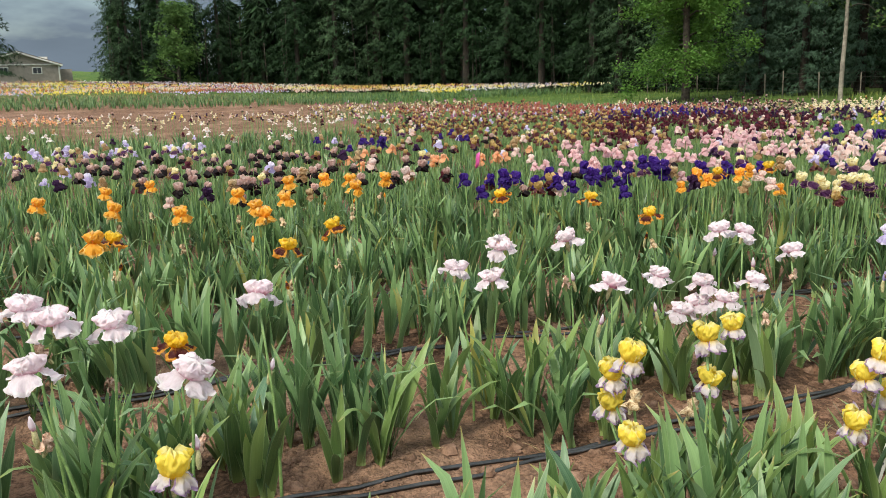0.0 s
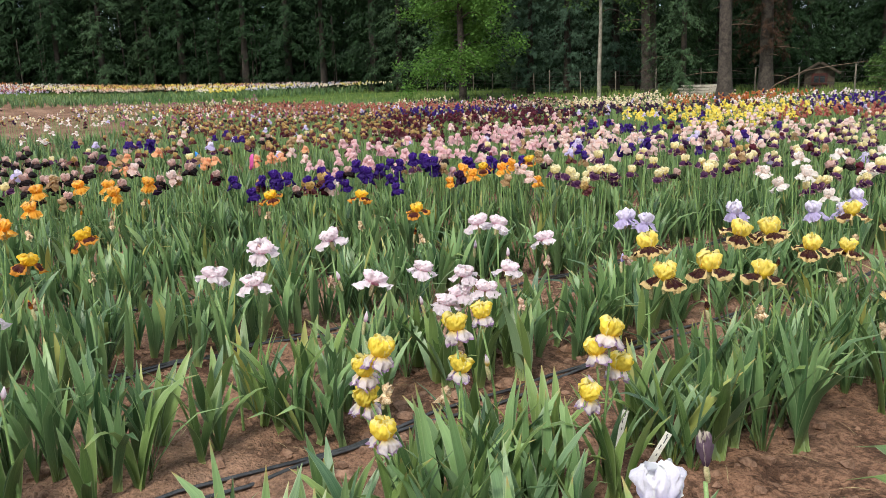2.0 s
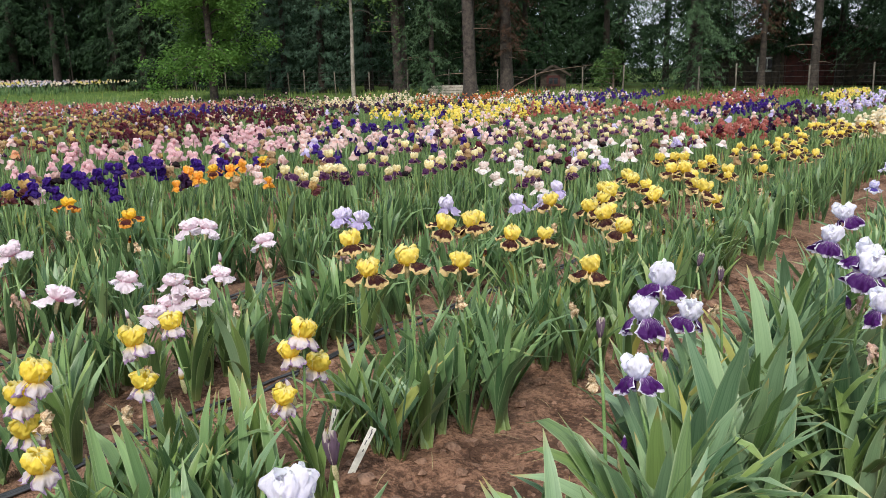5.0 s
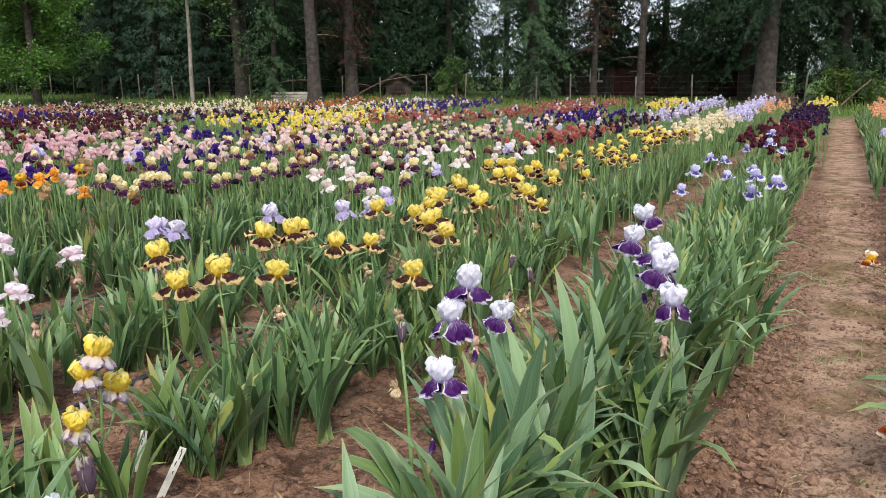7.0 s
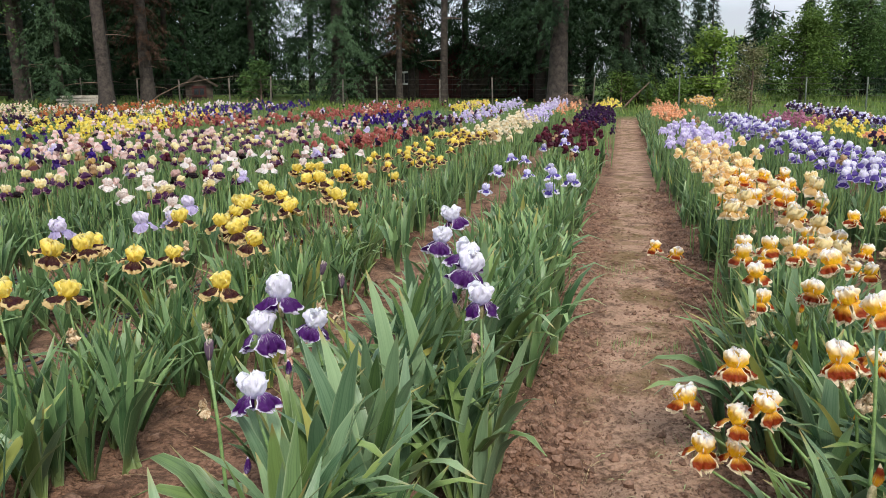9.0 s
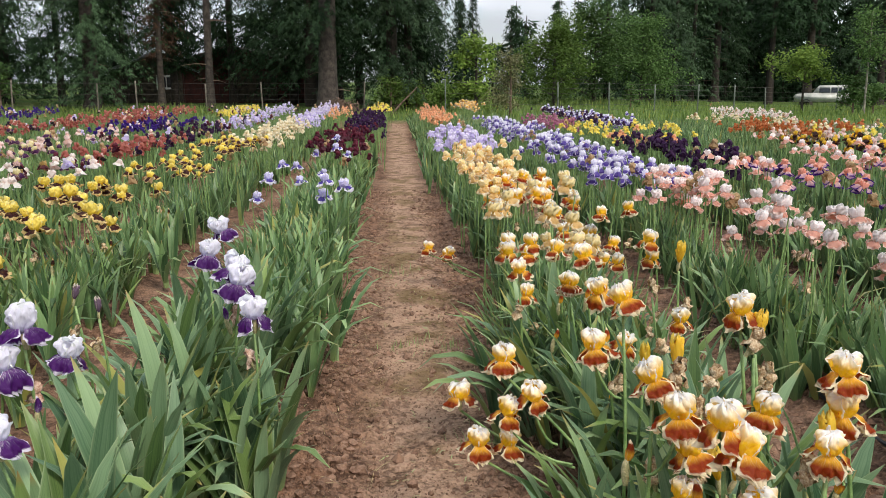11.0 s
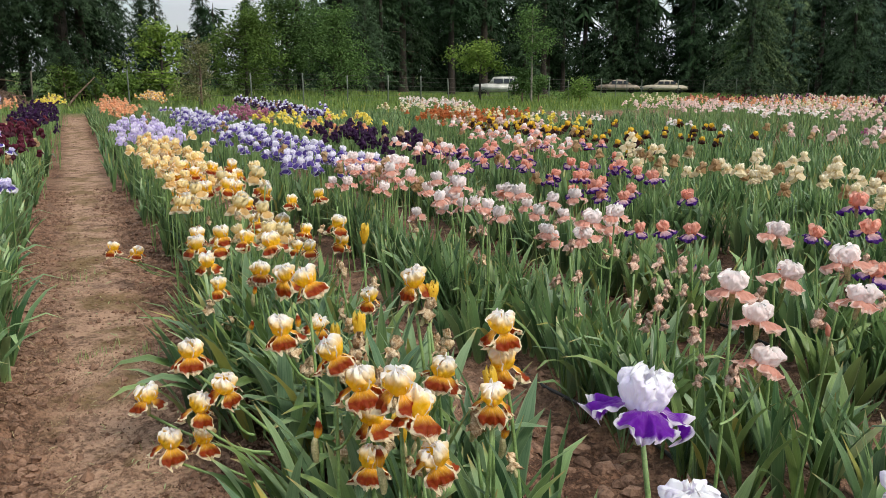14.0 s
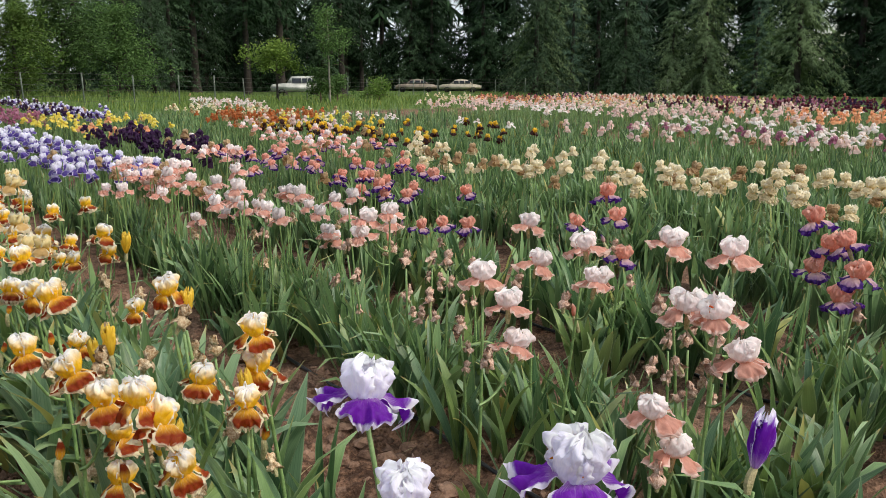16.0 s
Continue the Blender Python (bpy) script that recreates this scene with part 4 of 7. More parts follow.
def add_leaves(plant, style, fans, per_fan, spread, lean_to=None, blue=0.5, grow=1.0):
    """Fans of separate leaves about the plant's foot; lean_to bows them one way."""
    for f in range(fans):
        fx, fy, fa = rng.normal(0, spread / 2), rng.normal(0, spread / 2), rng.uniform(0, 360)
        if lean_to is not None and rng.random() < 0.75:
            fa = lean_to + rng.normal(0, 28)
        for k in range(per_fan):
            side = (k - (per_fan - 1) / 2) / max(1, (per_fan - 1) / 2)
            pick = LEAVES[style][min(9, int(abs(rng.normal(0, 1)) * 2.2 + abs(side) * 4 + (2.0 if style == "strap" else 0.7)))][0 if rng.random() > blue else 1]
            yaw = fa + (0 if side >= 0 else 180) + rng.normal(0, 14)
            if lean_to is not None and side < 0 and rng.random() < 0.45:
                yaw = fa + rng.normal(0, 25)
            m = pose(fx + 0.014 * side, fy + 0.006 * rng.normal(), 0, 0, 0, yaw) @ pose(0, 0, 0, rng.normal(0, 5), abs(side) * rng.uniform(6, 24), 0)
            put("leaf", pick, plant, m @ Matrix.Scale(grow * rng.uniform(0.82, 1.12), 4))


def stem_mesh(x, y, z, sides=6, r=0.0062, bow=0.03):
    t = np.linspace(0, 1, 6)
    c = bow * np.sin(np.pi * t)
    V, F, U, mi = tube(np.stack([x * t ** 1.3 + c * 0.6, y * t ** 1.3 + c * 0.3, z * t], 1), r * (1.15 - 0.45 * t), sides)
    return np_mesh("flower_stem", V, F, [M_stem], UV=U)


# standards held wider and lower than in the closed sorts
SPREAD = {"gold_maroon": (1.0, 1.0, 0.8), "blush": (1.32, 1.16, 0.74), "yellow_white": (1.05, 1.05, 0.95), "orange": (1.15, 1.1, 0.9), "salmon": (1.1, 1.1, 0.9), "yellow_maroon": (0.95, 0.95, 0.92)}


def add_bloom(plant, kind, at, size=1.0, tilt=9.0, spin=None):
    """A full bloom: sheath below, three standards, three falls with beards."""
    spin = rng.uniform(0, 360) if spin is None else spin
    if kind == "violet_rim":
        spin = 239 + rng.normal(0, 10)
    m = Matrix.Translation(at) @ pose(0, 0, 0, rng.normal(0, tilt), rng.normal(0, tilt), spin) @ Matrix.Scale(size, 4)
    head = put("bloom", sheath_mesh(int(rng.integers(3))), plant, m, KINDS[kind][0].replace(" in full bloom", "").replace(" in bloom", "") + " flower")
    for k in range(3):
        put("standard", petal_mesh(kind, "standard", k), head, pose(0, 0, 0, rng.normal(0, 4), rng.normal(2, 5), 60 + 120 * k + rng.normal(0, 7)) @ Matrix.Diagonal((*SPREAD.get(kind, (1, 1, 1)), 1)) @ Matrix.Scale(rng.uniform(0.92, 1.08), 4))
        a = pose(0, 0, 0, 0, rng.normal(0, 7), 120 * k + rng.normal(0, 7)) @ Matrix.Scale(rng.uniform(0.92, 1.1) * (0.82 if kind == "yellow_white" else 1), 4)
        put("fall", petal_mesh(kind, "fall", k), head, a)
        put("beard", beard_mesh(kind), head, a)


def add_spent(plant, at, gold, size=0.8):
    m = Matrix.Translation(at) @ pose(0, 0, 0, rng.normal(0, 18), rng.normal(0, 18), rng.uniform(0, 360)) @ Matrix.Scale(size, 4)
    head = put("spent_bloom", sheath_mesh(int(rng.integers(3))), plant, m, "shrivelled tan spent flower in a papery sheath")
    put("withered_petals", wither_mesh(int(rng.integers(6)), gold), head)


def add_bud(plant, kind, at):
    head = put("bud_sheath", sheath_mesh(int(rng.integers(3))), plant, Matrix.Translation(at) @ pose(0, 0, 0, rng.normal(0, 10), rng.normal(0, 10), 0))
    put("bud", bud_mesh(kind), head, None, "tight unopened flower bud")


def stalks(kind, places, style, group, size=1.0, gold=False, spent=0.3, fans=3, lean_to=None, words="", reach=0.17, foot_at=None):
    """Plants whose blooms stand at the given places; blooms close together share one branching stem."""
    left = sorted([(x, y, z - 0.014 * size) for x, y, z in places], key=lambda p: -p[2])
    while left:
        top = left.pop(0)
        mates = [p for p in left if math.hypot(p[0] - top[0], p[1] - top[1]) < reach]
        left = [p for p in left if p not in mates]
        bx, by = top[0] + rng.normal(0, 0.05), top[1] + rng.normal(0, 0.05)
        if foot_at is not None:
            bx, by = foot_at[0] + rng.normal(0, 0.04), foot_at[1] + (top[1] - foot_at[1]) * 0.5
        plant = start_plant(bx, by, words or KINDS[kind][0], group)
        o = plant.location
        for p in (top, *mates):
            rel = Vector(p) - o
            foot = rel - Vector((0, 0, 0.055 * size))
            if p is top:
                put("flower_stem", stem_mesh(*foot), plant)
                main = foot
            else:
                # a side branch leaves the main stem below the bloom
                k = max(0.25, (foot.z - 0.12) / main.z)
                a = main * k
                t = np.linspace(0, 1, 5)[:, None]
                P = np.array(a)[None] * (1 - t) + np.array(foot)[None] * t - np.array([[0, 0, 0.03]]) * np.sin(np.pi * t)
                V, F, U, mi = tube(P, 0.0045, 5)
                put("side_branch", np_mesh("side_branch", V, F, [M_stem], UV=U), plant)
            add_bloom(plant, kind, rel, size * rng.uniform(0.92, 1.06))
        if rng.random() < spent:
            add_spent(plant, main * rng.uniform(0.72, 0.9) + Vector((rng.normal(0, .035), rng.normal(0, .035), 0)), gold)
        if rng.random() < 0.5:
            add_bud(plant, kind, main * rng.uniform(0.66, 0.88) + Vector((rng.normal(0, .03), rng.normal(0, .03), 0)))
        add_leaves(plant, style, fans, 6, 0.13, lean_to, 0.6 if style == "strap" else 0.2)


# places of single blooms: x, y, height
BLUSH = [(-2.75, 0.57, .84), (-3.10, 1.50, .77), (-3.27, 1.80, .82), (-3.21, 1.73, .68), (-3.29, 2.18, .82), (-2.78, 2.13, .70), (-3.20, 2.67, .60), (-3.11, 2.88, .56),
         (-2.82, 2.96, .62), (-3.33, 3.15, .78), (-3.00, 3.03, .83), (-3.27, 3.61, .63), (-3.11, 2.86, .45), (-3.01, 2.95, .48), (-3.10, 2.75, .42),
         (-2.59, -0.20, .91), (-2.55, -0.12, .87), (-2.60, 0.06, .82), (-2.39, -0.18, .76), (-2.21, 0.29, .74)]
YELLOW_WHITE = [(-1.72, 1.54, .77), (-1.80, 1.53, .69), (-1.82, 1.54, .58), (-1.59, 1.47, .57), (-1.83, 1.91, .75), (-2.01, 2.16, .71), (-1.83, 1.92, .60),
                (-1.58, 2.40, .69), (-1.61, 2.37, .62), (-1.61, 2.48, .54), (-1.56, 2.28, .49), (-1.56, 0.22, .73)]
YELLOW_MAROON = [(-1.98, 3.05, .86), (-1.88, 3.05, .74), (-1.69, 3.09, .81), (-2.01, 3.75, .82), (-1.97, 3.92, .82), (-1.64, 3.39, .74), (-1.92, 4.22, .70), (-1.87, 4.49, .66), (-1.40, 4.16, .60),
                 (-1.90, 3.84, .83), (-2.09, 4.91, .78), (-2.10, 5.76, .76), (-1.84, 4.95, .76), (-1.63, 4.82, .77), (-2.11, 6.11, .78), (-1.72, 5.63, .74), (-1.79, 6.94, .55), (-1.70, 6.35, .74),
                 (-1.94, 6.41, .83), (-1.85, 6.45, .84), (-1.89, 7.50, .72), (-1.81, 8.16, .66),
                 (-2.14, 5.72, .76), (-2.00, 5.57, .76), (-1.38, 4.46, .76), (-1.62, 4.74, .76), (-2.08, 6.77, .76), (-1.89, 6.68, .76), (-1.58, 6.11, .76), (-1.75, 5.70, .76), (-2.13, 4.19, .76), (-2.34, 6.49, .76)]
WHITE_VIOLET = [(-0.46, 2.71, .70), (-0.59, 3.02, .78), (-0.56, 3.09, .88), (-0.63, 3.52, .65), (-0.29, 4.40, .94), (-0.31, 4.23, .86), (-0.04, 3.62, .88), (-0.06, 3.66, .92), (0.04, 3.48, .80), (-0.58, 1.48, .80)]
AMBER_LEANING = [(0.75, 3.27, .57), (0.89, 3.11, .58), (0.80, 3.13, .47), (0.90, 3.16, .45), (0.97, 3.09, .64), (0.88, 3.15, .74)]
AMBER = [(1.04, 4.11, .80), (1.12, 4.46, .60), (1.25, 4.07, .75), (1.13, 2.99, .83),
         (1.39, 3.66, .62), (1.22, 3.03, .96), (1.24, 3.44, .88), (1.63, 3.75, .68), (1.46, 2.76, 1.0), (1.57, 2.43, .95), (1.58, 2.44, .85), (1.51, 2.69, .75), (1.24, 2.45, .76), (1.23, 2.23, .92)]
AMBER_MORE = [(1.26, 2.21, .87), (1.20, 2.42, .86), (1.51, 2.36, .80), (1.22, 2.42, .66), (1.29, 2.18, .77), (1.25, 4.42, .82), (1.28, 3.92, .90), (1.25, 4.09, .74), (1.15, 2.46, .93)]
AMBER_FALLEN = [(0.83, 7.03, .27), (0.80, 7.2, .22), (0.66, 7.1, .3)]
AMBER_SPENT = [(1.38, 2.71, .83), (1.22, 2.50, .92), (1.48, 2.71, .93), (1.55, 3.88, .78), (1.49, 2.41, .72), (1.31, 2.30, .70), (1.42, 3.3, .72), (1.7, 3.1, .7)]
SALMON = [(1.62, 1.11, 1.0), (2.95, 2.26, 1.03), (2.87, 1.97, 1.06), (2.86, 2.56, .98), (2.92, 2.92, 1.0), (2.85, 2.79, .88), (2.35, 2.50, .96), (2.50, 2.55, .83), (2.79, 2.44, .89), (2.72, 2.01, .91), (2.68, 1.88, .93),
          (2.68, 1.79, .83), (2.49, 2.50, .71), (2.42, 1.87, .71), (2.47, 1.84, .60), (2.80, 4.01, .80), (2.95, 3.99, .90), (2.85, 4.04, .87)]
PEACH_VIOLET = [(3.96, 3.40, .85), (4.06, 3.56, .94), (3.84, 3.25, .69), (4.22, 3.94, .71), (3.81, 2.24, .82), (3.62, 2.02, .78), (3.62, 1.97, .88), (3.87, 2.21, .91), (3.82, 2.12, .94), (4.01, 2.36, .98),
                (3.78, 4.42, .67), (3.82, 4.73, .63), (3.81, 4.97, .58), (3.99, 5.41, .72), (4.07, 6.05, .79), (4.28, 5.88, .88), (4.29, 5.48, .84)]
VIOLET_RIM = [(1.47, 1.72, 1.045), (1.52, 1.28, 1.07), (1.44, 1.56, .93)]
ORANGE = [(-6.36, -0.59, 0.80), (-6.86, -0.14, 0.80), (-7.18, 0.21, 0.80), (-5.74, -0.04, 0.80), (-5.32, 0.39, 0.80), (-6.16, 0.85, 0.80), (-5.42, 0.90, 0.80), (-5.00, 0.90, 0.80), (-5.78, 1.16, 0.80), (-6.74, 1.89, 0.80), (-6.20, 1.80, 0.80), (-6.70, 2.20, 0.80), (-6.84, 1.36, 0.80), (-6.95, 1.70, 0.80), (-4.46, -0.10, 0.80)]
PANSY = [(-5.46, 2.78, .75), (-4.97, 3.29, .75), (-4.29, 3.35, .72), (-4.11, 0.90, .75), (-4.64, 1.27, .75), (-2.95, 0.26, .62), (-4.76, -0.02, .75), (-5.71, 5.03, .78), (-5.84, 5.71, .78)]
FURLED_GOLD = [(1.37, 3.31, 0.65), (1.53, 2.40, 0.78), (1.35, 2.56, 0.63), (1.61, 3.75, 0.91), (1.50, 2.75, 0.92), (1.30, 2.76, 0.85), (1.36, 2.48, 0.67)]
LAVENDER = [(-2.48, 4.37, .8), (-2.19, 4.69, .8), (-2.75, 3.74, .8), (-2.63, 3.78, .79), (-2.77, 3.80, .79), (-2.29, 5.33, .8), (-2.15, 4.92, .78)]
stalks("blush", BLUSH, "upright", "blush irises", 0.98, spent=0.5, fans=2)
stalks("yellow_white", YELLOW_WHITE, "upright", "yellow and white irises", 0.88, True, 1.0, 3)
stalks("yellow_maroon", YELLOW_MAROON, "upright", "yellow and maroon irises", 1.1, True, 0.5, 3)
stalks("white_violet", WHITE_VIOLET, "strap", "white and purple irises", 1.0, False, 0.4, 4, -5)
stalks("amber", AMBER, "strap", "cream and rust irises", 0.77, True, 0.4, 3, 185)
stalks("amber", AMBER_MORE, "strap", "cream and rust irises", 0.77, True, 0.3, 2, 185)
stalks("amber", AMBER_LEANING, "strap", "cream and rust irises", 0.77, True, 0.2, 1, 185, "cream and rust iris leaning over the walk", 0.3, (1.38, 2.85))
stalks("amber", AMBER_FALLEN, "strap", "cream and rust irises", 0.85, True, 0.3, 0, None, "cream and rust iris sunk over the walk", 0.3, (1.2, 6.95))
stalks("salmon", SALMON, "upright", "white and salmon irises", 0.88, False, 0.9, 2)
stalks("peach_violet", PEACH_VIOLET, "upright", "peach and violet irises", 0.88, False, 0.4, 3)
stalks("violet_rim", VIOLET_RIM, "upright", "white and violet irises", 0.9, False, 0.6, 1)
stalks("orange", ORANGE, "upright", "orange irises", 0.95, True, 0.7, 2)
stalks("gold_maroon", PANSY, "upright", "gold and maroon irises", 1.0, True, 0.8, 2)
stalks("lavender", LAVENDER, "upright", "lavender irises", 0.9, False, 0.3, 2)


def spent_plants(places, gold, group):
    for x, y, z in places:
        plant = start_plant(x + rng.normal(0, .03), y + rng.normal(0, .03), "iris gone over, with withered tan flowers", group)
        rel = Vector((x, y, z)) - plant.location
        put("flower_stem", stem_mesh(rel.x, rel.y, rel.z - 0.05), plant)
        add_spent(plant, rel, gold, 0.8)
        for k in range(int(rng.integers(1, 4))):
            add_spent(plant, rel * rng.uniform(0.68, 0.92) + Vector((rng.normal(0, .04), rng.normal(0, .04), 0)), gold, 0.6)
        add_leaves(plant, "upright", 2, 5, 0.12)


spent_plants(AMBER_SPENT, True, "spent cream and rust irises")


def furled_plants(places, kind, group, words, size=1.0, fans=1):
    """Stems topped by a flower still rolled up, or rolled up again as it fades."""
    for x, y, z in places:
        plant = start_plant(x + rng.normal(0, .04), y + rng.normal(0, .04), words, group)
        rel = Vector((x, y, z)) - plant.location
        put("flower_stem", stem_mesh(rel.x, rel.y, rel.z - 0.06 * size), plant)
        at = Matrix.Translation(rel) @ pose(0, 0, 0, rng.normal(0, 8), rng.normal(0, 8), rng.uniform(0, 360)) @ Matrix.Scale(size, 4)
        head = put("furled_bloom", sheath_mesh(int(rng.integers(3))), plant, at, "half-rolled flower in its sheath")
        put("rolled_petals", furled_mesh(kind), head)
        add_spent(plant, rel * rng.uniform(0.78, 0.9) + Vector((rng.normal(0, .03), rng.normal(0, .03), 0)), True, 0.6)
        if fans:
            add_leaves(plant, "upright", fans, 5, 0.1)


furled_plants(FURLED_GOLD, "yellow_black", "budding cream and rust irises", "golden rolled-up iris bloom above sword leaves", 0.72)
furled_plants([(2.10, 1.38, 0.86)], "violet_rim", "budding violet irises", "violet and white iris bloom half rolled up", 0.95)
furled_plants([(-0.51, 2.56, 0.84), (-0.67, 3.7, 0.8), (-0.54, 3.59, 0.78)], "dusk_violet", "fading violet irises", "greyish violet iris bloom rolled up as it fades", 0.5)
furled_plants([(-0.52, 1.54, 0.87)], "dusk_violet", "fading violet irises", "greyish violet iris bloom beside a white one", 0.6, 0)
SPENT_SALMON = []
for k in range(15):
    s, d = rng.uniform(1.7, 5.2), rng.normal(3.0, 0.2)
    SPENT_SALMON.append((*row_xy(s, d), rng.uniform(0.5, 0.85)))
spent_plants(SPENT_SALMON, False, "spent salmon irises")

# leaf-only fans fill the rows nearest the walk
NEAR_ROWS = [  # d, half width, from s, to s, leaf style, plants per metre, fans, leaning, size
    (-0.22, 0.17, 1.9, 5.2, "strap", 9.0, 3, -8, 1.08), (-1.62, 0.16, 0.6, 3.6, "upright", 7.0, 3, None, 1.0), (-2.92, 0.16, -0.8, 3.4, "upright", 7.0, 2, None, 1.0),
    (1.66, 0.16, 2.4, 5.0, "strap", 8.0, 3, 182, 1.02), (3.22, 0.15, 1.5, 4.0, "upright", 7.0, 3, 200, 0.95), (4.5, 0.2, 1.6, 3.2, "upright", 5.0, 2, None, 0.95),
]
for d0, half, s0, s1, style, dens, fans, lean, grow in NEAR_ROWS:
    for k in range(int((s1 - s0) * dens)):
        s, d = rng.uniform(s0, s1), d0 + rng.uniform(-half, half)
        x, y = row_xy(s, d)
        if not free_spot(x, y, 0.1) or by_labels(x, y) or (x - 0.75) ** 2 + (y - 0.6) ** 2 < 0.5:
            continue
        plant = start_plant(x, y, "clump of upright green iris leaves without flowers", "leafy irises beside the walk", "iris_leaf_fan")
        add_leaves(plant, style, fans, 6, 0.13, lean, 0.6 if style == "strap" else 0.2, grow)

# ---- iris plants further along the rows: a leaf clump, stems and blooms ----
PATCHES_A = [  # d, from s, to s, blooms per metre
    ("blue_white", -0.15, 6.6, 11.8, 1.1), ("maroon", -0.1, 11, 16, 7), ("black_purple", 0.05, 15.5, 25, 8), ("yellow", 0.2, 26, 29, 8),
    ("yellow_maroon", -1.75, 4.9, 8.2, 1.4), ("yellow_maroon", -1.62, 8, 13.2, 4.5), ("cream", -1.5, 13.2, 20, 6), ("lavender", -1.5, 19, 30, 6), ("peach_orange", -0.9, 23, 28, 3),
    ("white", -2.95, 5.2, 10.6, 2.6), ("cream_plum", -2.95, 6.0, 10.6, 1.6), ("coral", -2.95, 10.6, 14.2, 6), ("black_purple", -2.95, 14, 18, 5), ("lavender", -2.95, 18, 29, 6),
    ("cream_plum", -4.35, 4.9, 13, 5.5), ("pink_white", -4.35, 12, 16, 3), ("purple", -4.6, 16, 22, 6), ("yellow", -4.2, 24, 30, 8),
    ("purple", -5.9, 2.9, 5.6, 8), ("orange", -5.1, 4.6, 5.4, 4), ("pink_white", -5.7, 5.6, 13, 5)]
PATCHES_B = [
    ("purple", -5.7, 6, 11, 2), ("cream_plum", -5.7, 8, 14, 3), ("coral", -6.0, 20, 28, 7), ("dusk_black", -7.1, 0.4, 3.2, 6), ("pink", -7.1, 4.2, 7.6, 6), ("pink_white", -7.1, 7, 13, 5), ("purple", -7.1, 7.5, 10, 2.5),
    ("coral", -7.1, 16, 28, 7), ("dusk_black", -8.5, -0.6, 3.0, 5), ("peach_orange", -8.5, 2.6, 5.0, 3), ("pink", -8.5, 5.2, 9.4, 6), ("purple", -8.5, 9, 13, 4), ("coral", -8.5, 15, 19, 7), ("yellow", -8.5, 12.5, 16, 6),
    ("dusk_black", -9.9, -1.2, 2.6, 4), ("tan_plum", -9.9, 2.6, 8, 4), ("maroon", -9.9, 7, 11, 4), ("pink", -9.9, 8, 12, 3), ("yellow", -9.9, 13.5, 21, 6), ("purple", -9.9, 20, 27, 8)]
PATCHES_C = [
    ("amber", 1.62, 4.3, 8.0, 4.5), ("amber_gold", 1.62, 4.6, 11.2, 7), ("lavender", 1.7, 11.2, 16, 8), ("peach_orange", 1.8, 20, 27, 8), ("salmon", 3.0, 4.2, 7.6, 6.5), ("violet_white", 2.95, 7.6, 20, 9), ("amber", 3.3, 28, 32.5, 7),
    ("peach_violet", 4.4, 5.0, 8.8, 4.5), ("black_purple", 4.3, 8.8, 13, 9), ("salmon", 4.2, 8, 10.5, 2), ("yellow", 4.4, 14, 18, 3), ("rose", 4.2, 17, 21, 7), ("peach_orange", 4.4, 11, 14, 2), ("black_purple", 5.5, 18, 27, 4),
    ("cream", 5.95, 1.6, 7.6, 5), ("salmon", 5.8, 8.2, 11.6, 4), ("peach_violet", 5.8, 7, 9.5, 2), ("yellow", 5.6, 14, 17.5, 2.5), ("violet_white", 5.7, 18, 27, 6)]
PATCHES_D = [
    ("cream", 6.6, 2.0, 6.5, 3.5), ("yellow_black", 6.9, 8.4, 13, 8), ("rust", 7.7, 14, 17, 9), ("pink_white", 7.2, 11, 15, 3), ("yellow_black", 8.6, 8.6, 12, 2), ("rust", 9.0, 15, 17, 7), ("cream", 8.6, 14, 22, 1.5),
    ("pink_white", 10.3, 3.5, 9.5, 3.5), ("rose", 11.2, 4.5, 9, 1.5), ("white", 11.7, 3, 9, 4), ("white", 12.5, 3, 9, 3), ("yellow", 8.8, 12, 15.5, 2), ("white", 11.2, 22, 27, 7), ("pink_white", 9.8, 18, 23, 2), ("white", 10.0, 10, 18, 0.8)]
PATCHES_E = [
    ("cream_plum", -11.3, -1.5, 1.5, 4), ("purple", -11.8, 3, 5.4, 4), ("tan_plum", -11.3, 5, 9, 5), ("maroon", -11.3, 8, 12.5, 7), ("yellow", -11.3, 14, 21, 6), ("purple", -11.3, 21, 27, 7),
    ("lavender", -12.7, -2, 1.5, 4), ("tan_plum", -12.7, 4.5, 10, 5), ("maroon", -12.7, 9, 14, 7), ("black_purple", -12.7, 15, 20, 7), ("white", -12.7, 20, 27, 5), ("tan_plum", -14.1, 4, 10.5, 5), ("maroon", -14.1, 9.5, 15, 7),
    ("black_purple", -14.1, 14, 18, 6), ("rust", -14.1, 19, 27, 5), ("white", -15.5, -2, 6, 0.7), ("tan_plum", -15.5, 5, 11, 4), ("maroon", -15.5, 11, 16, 7), ("cream", -15.5, 17, 22, 4)]
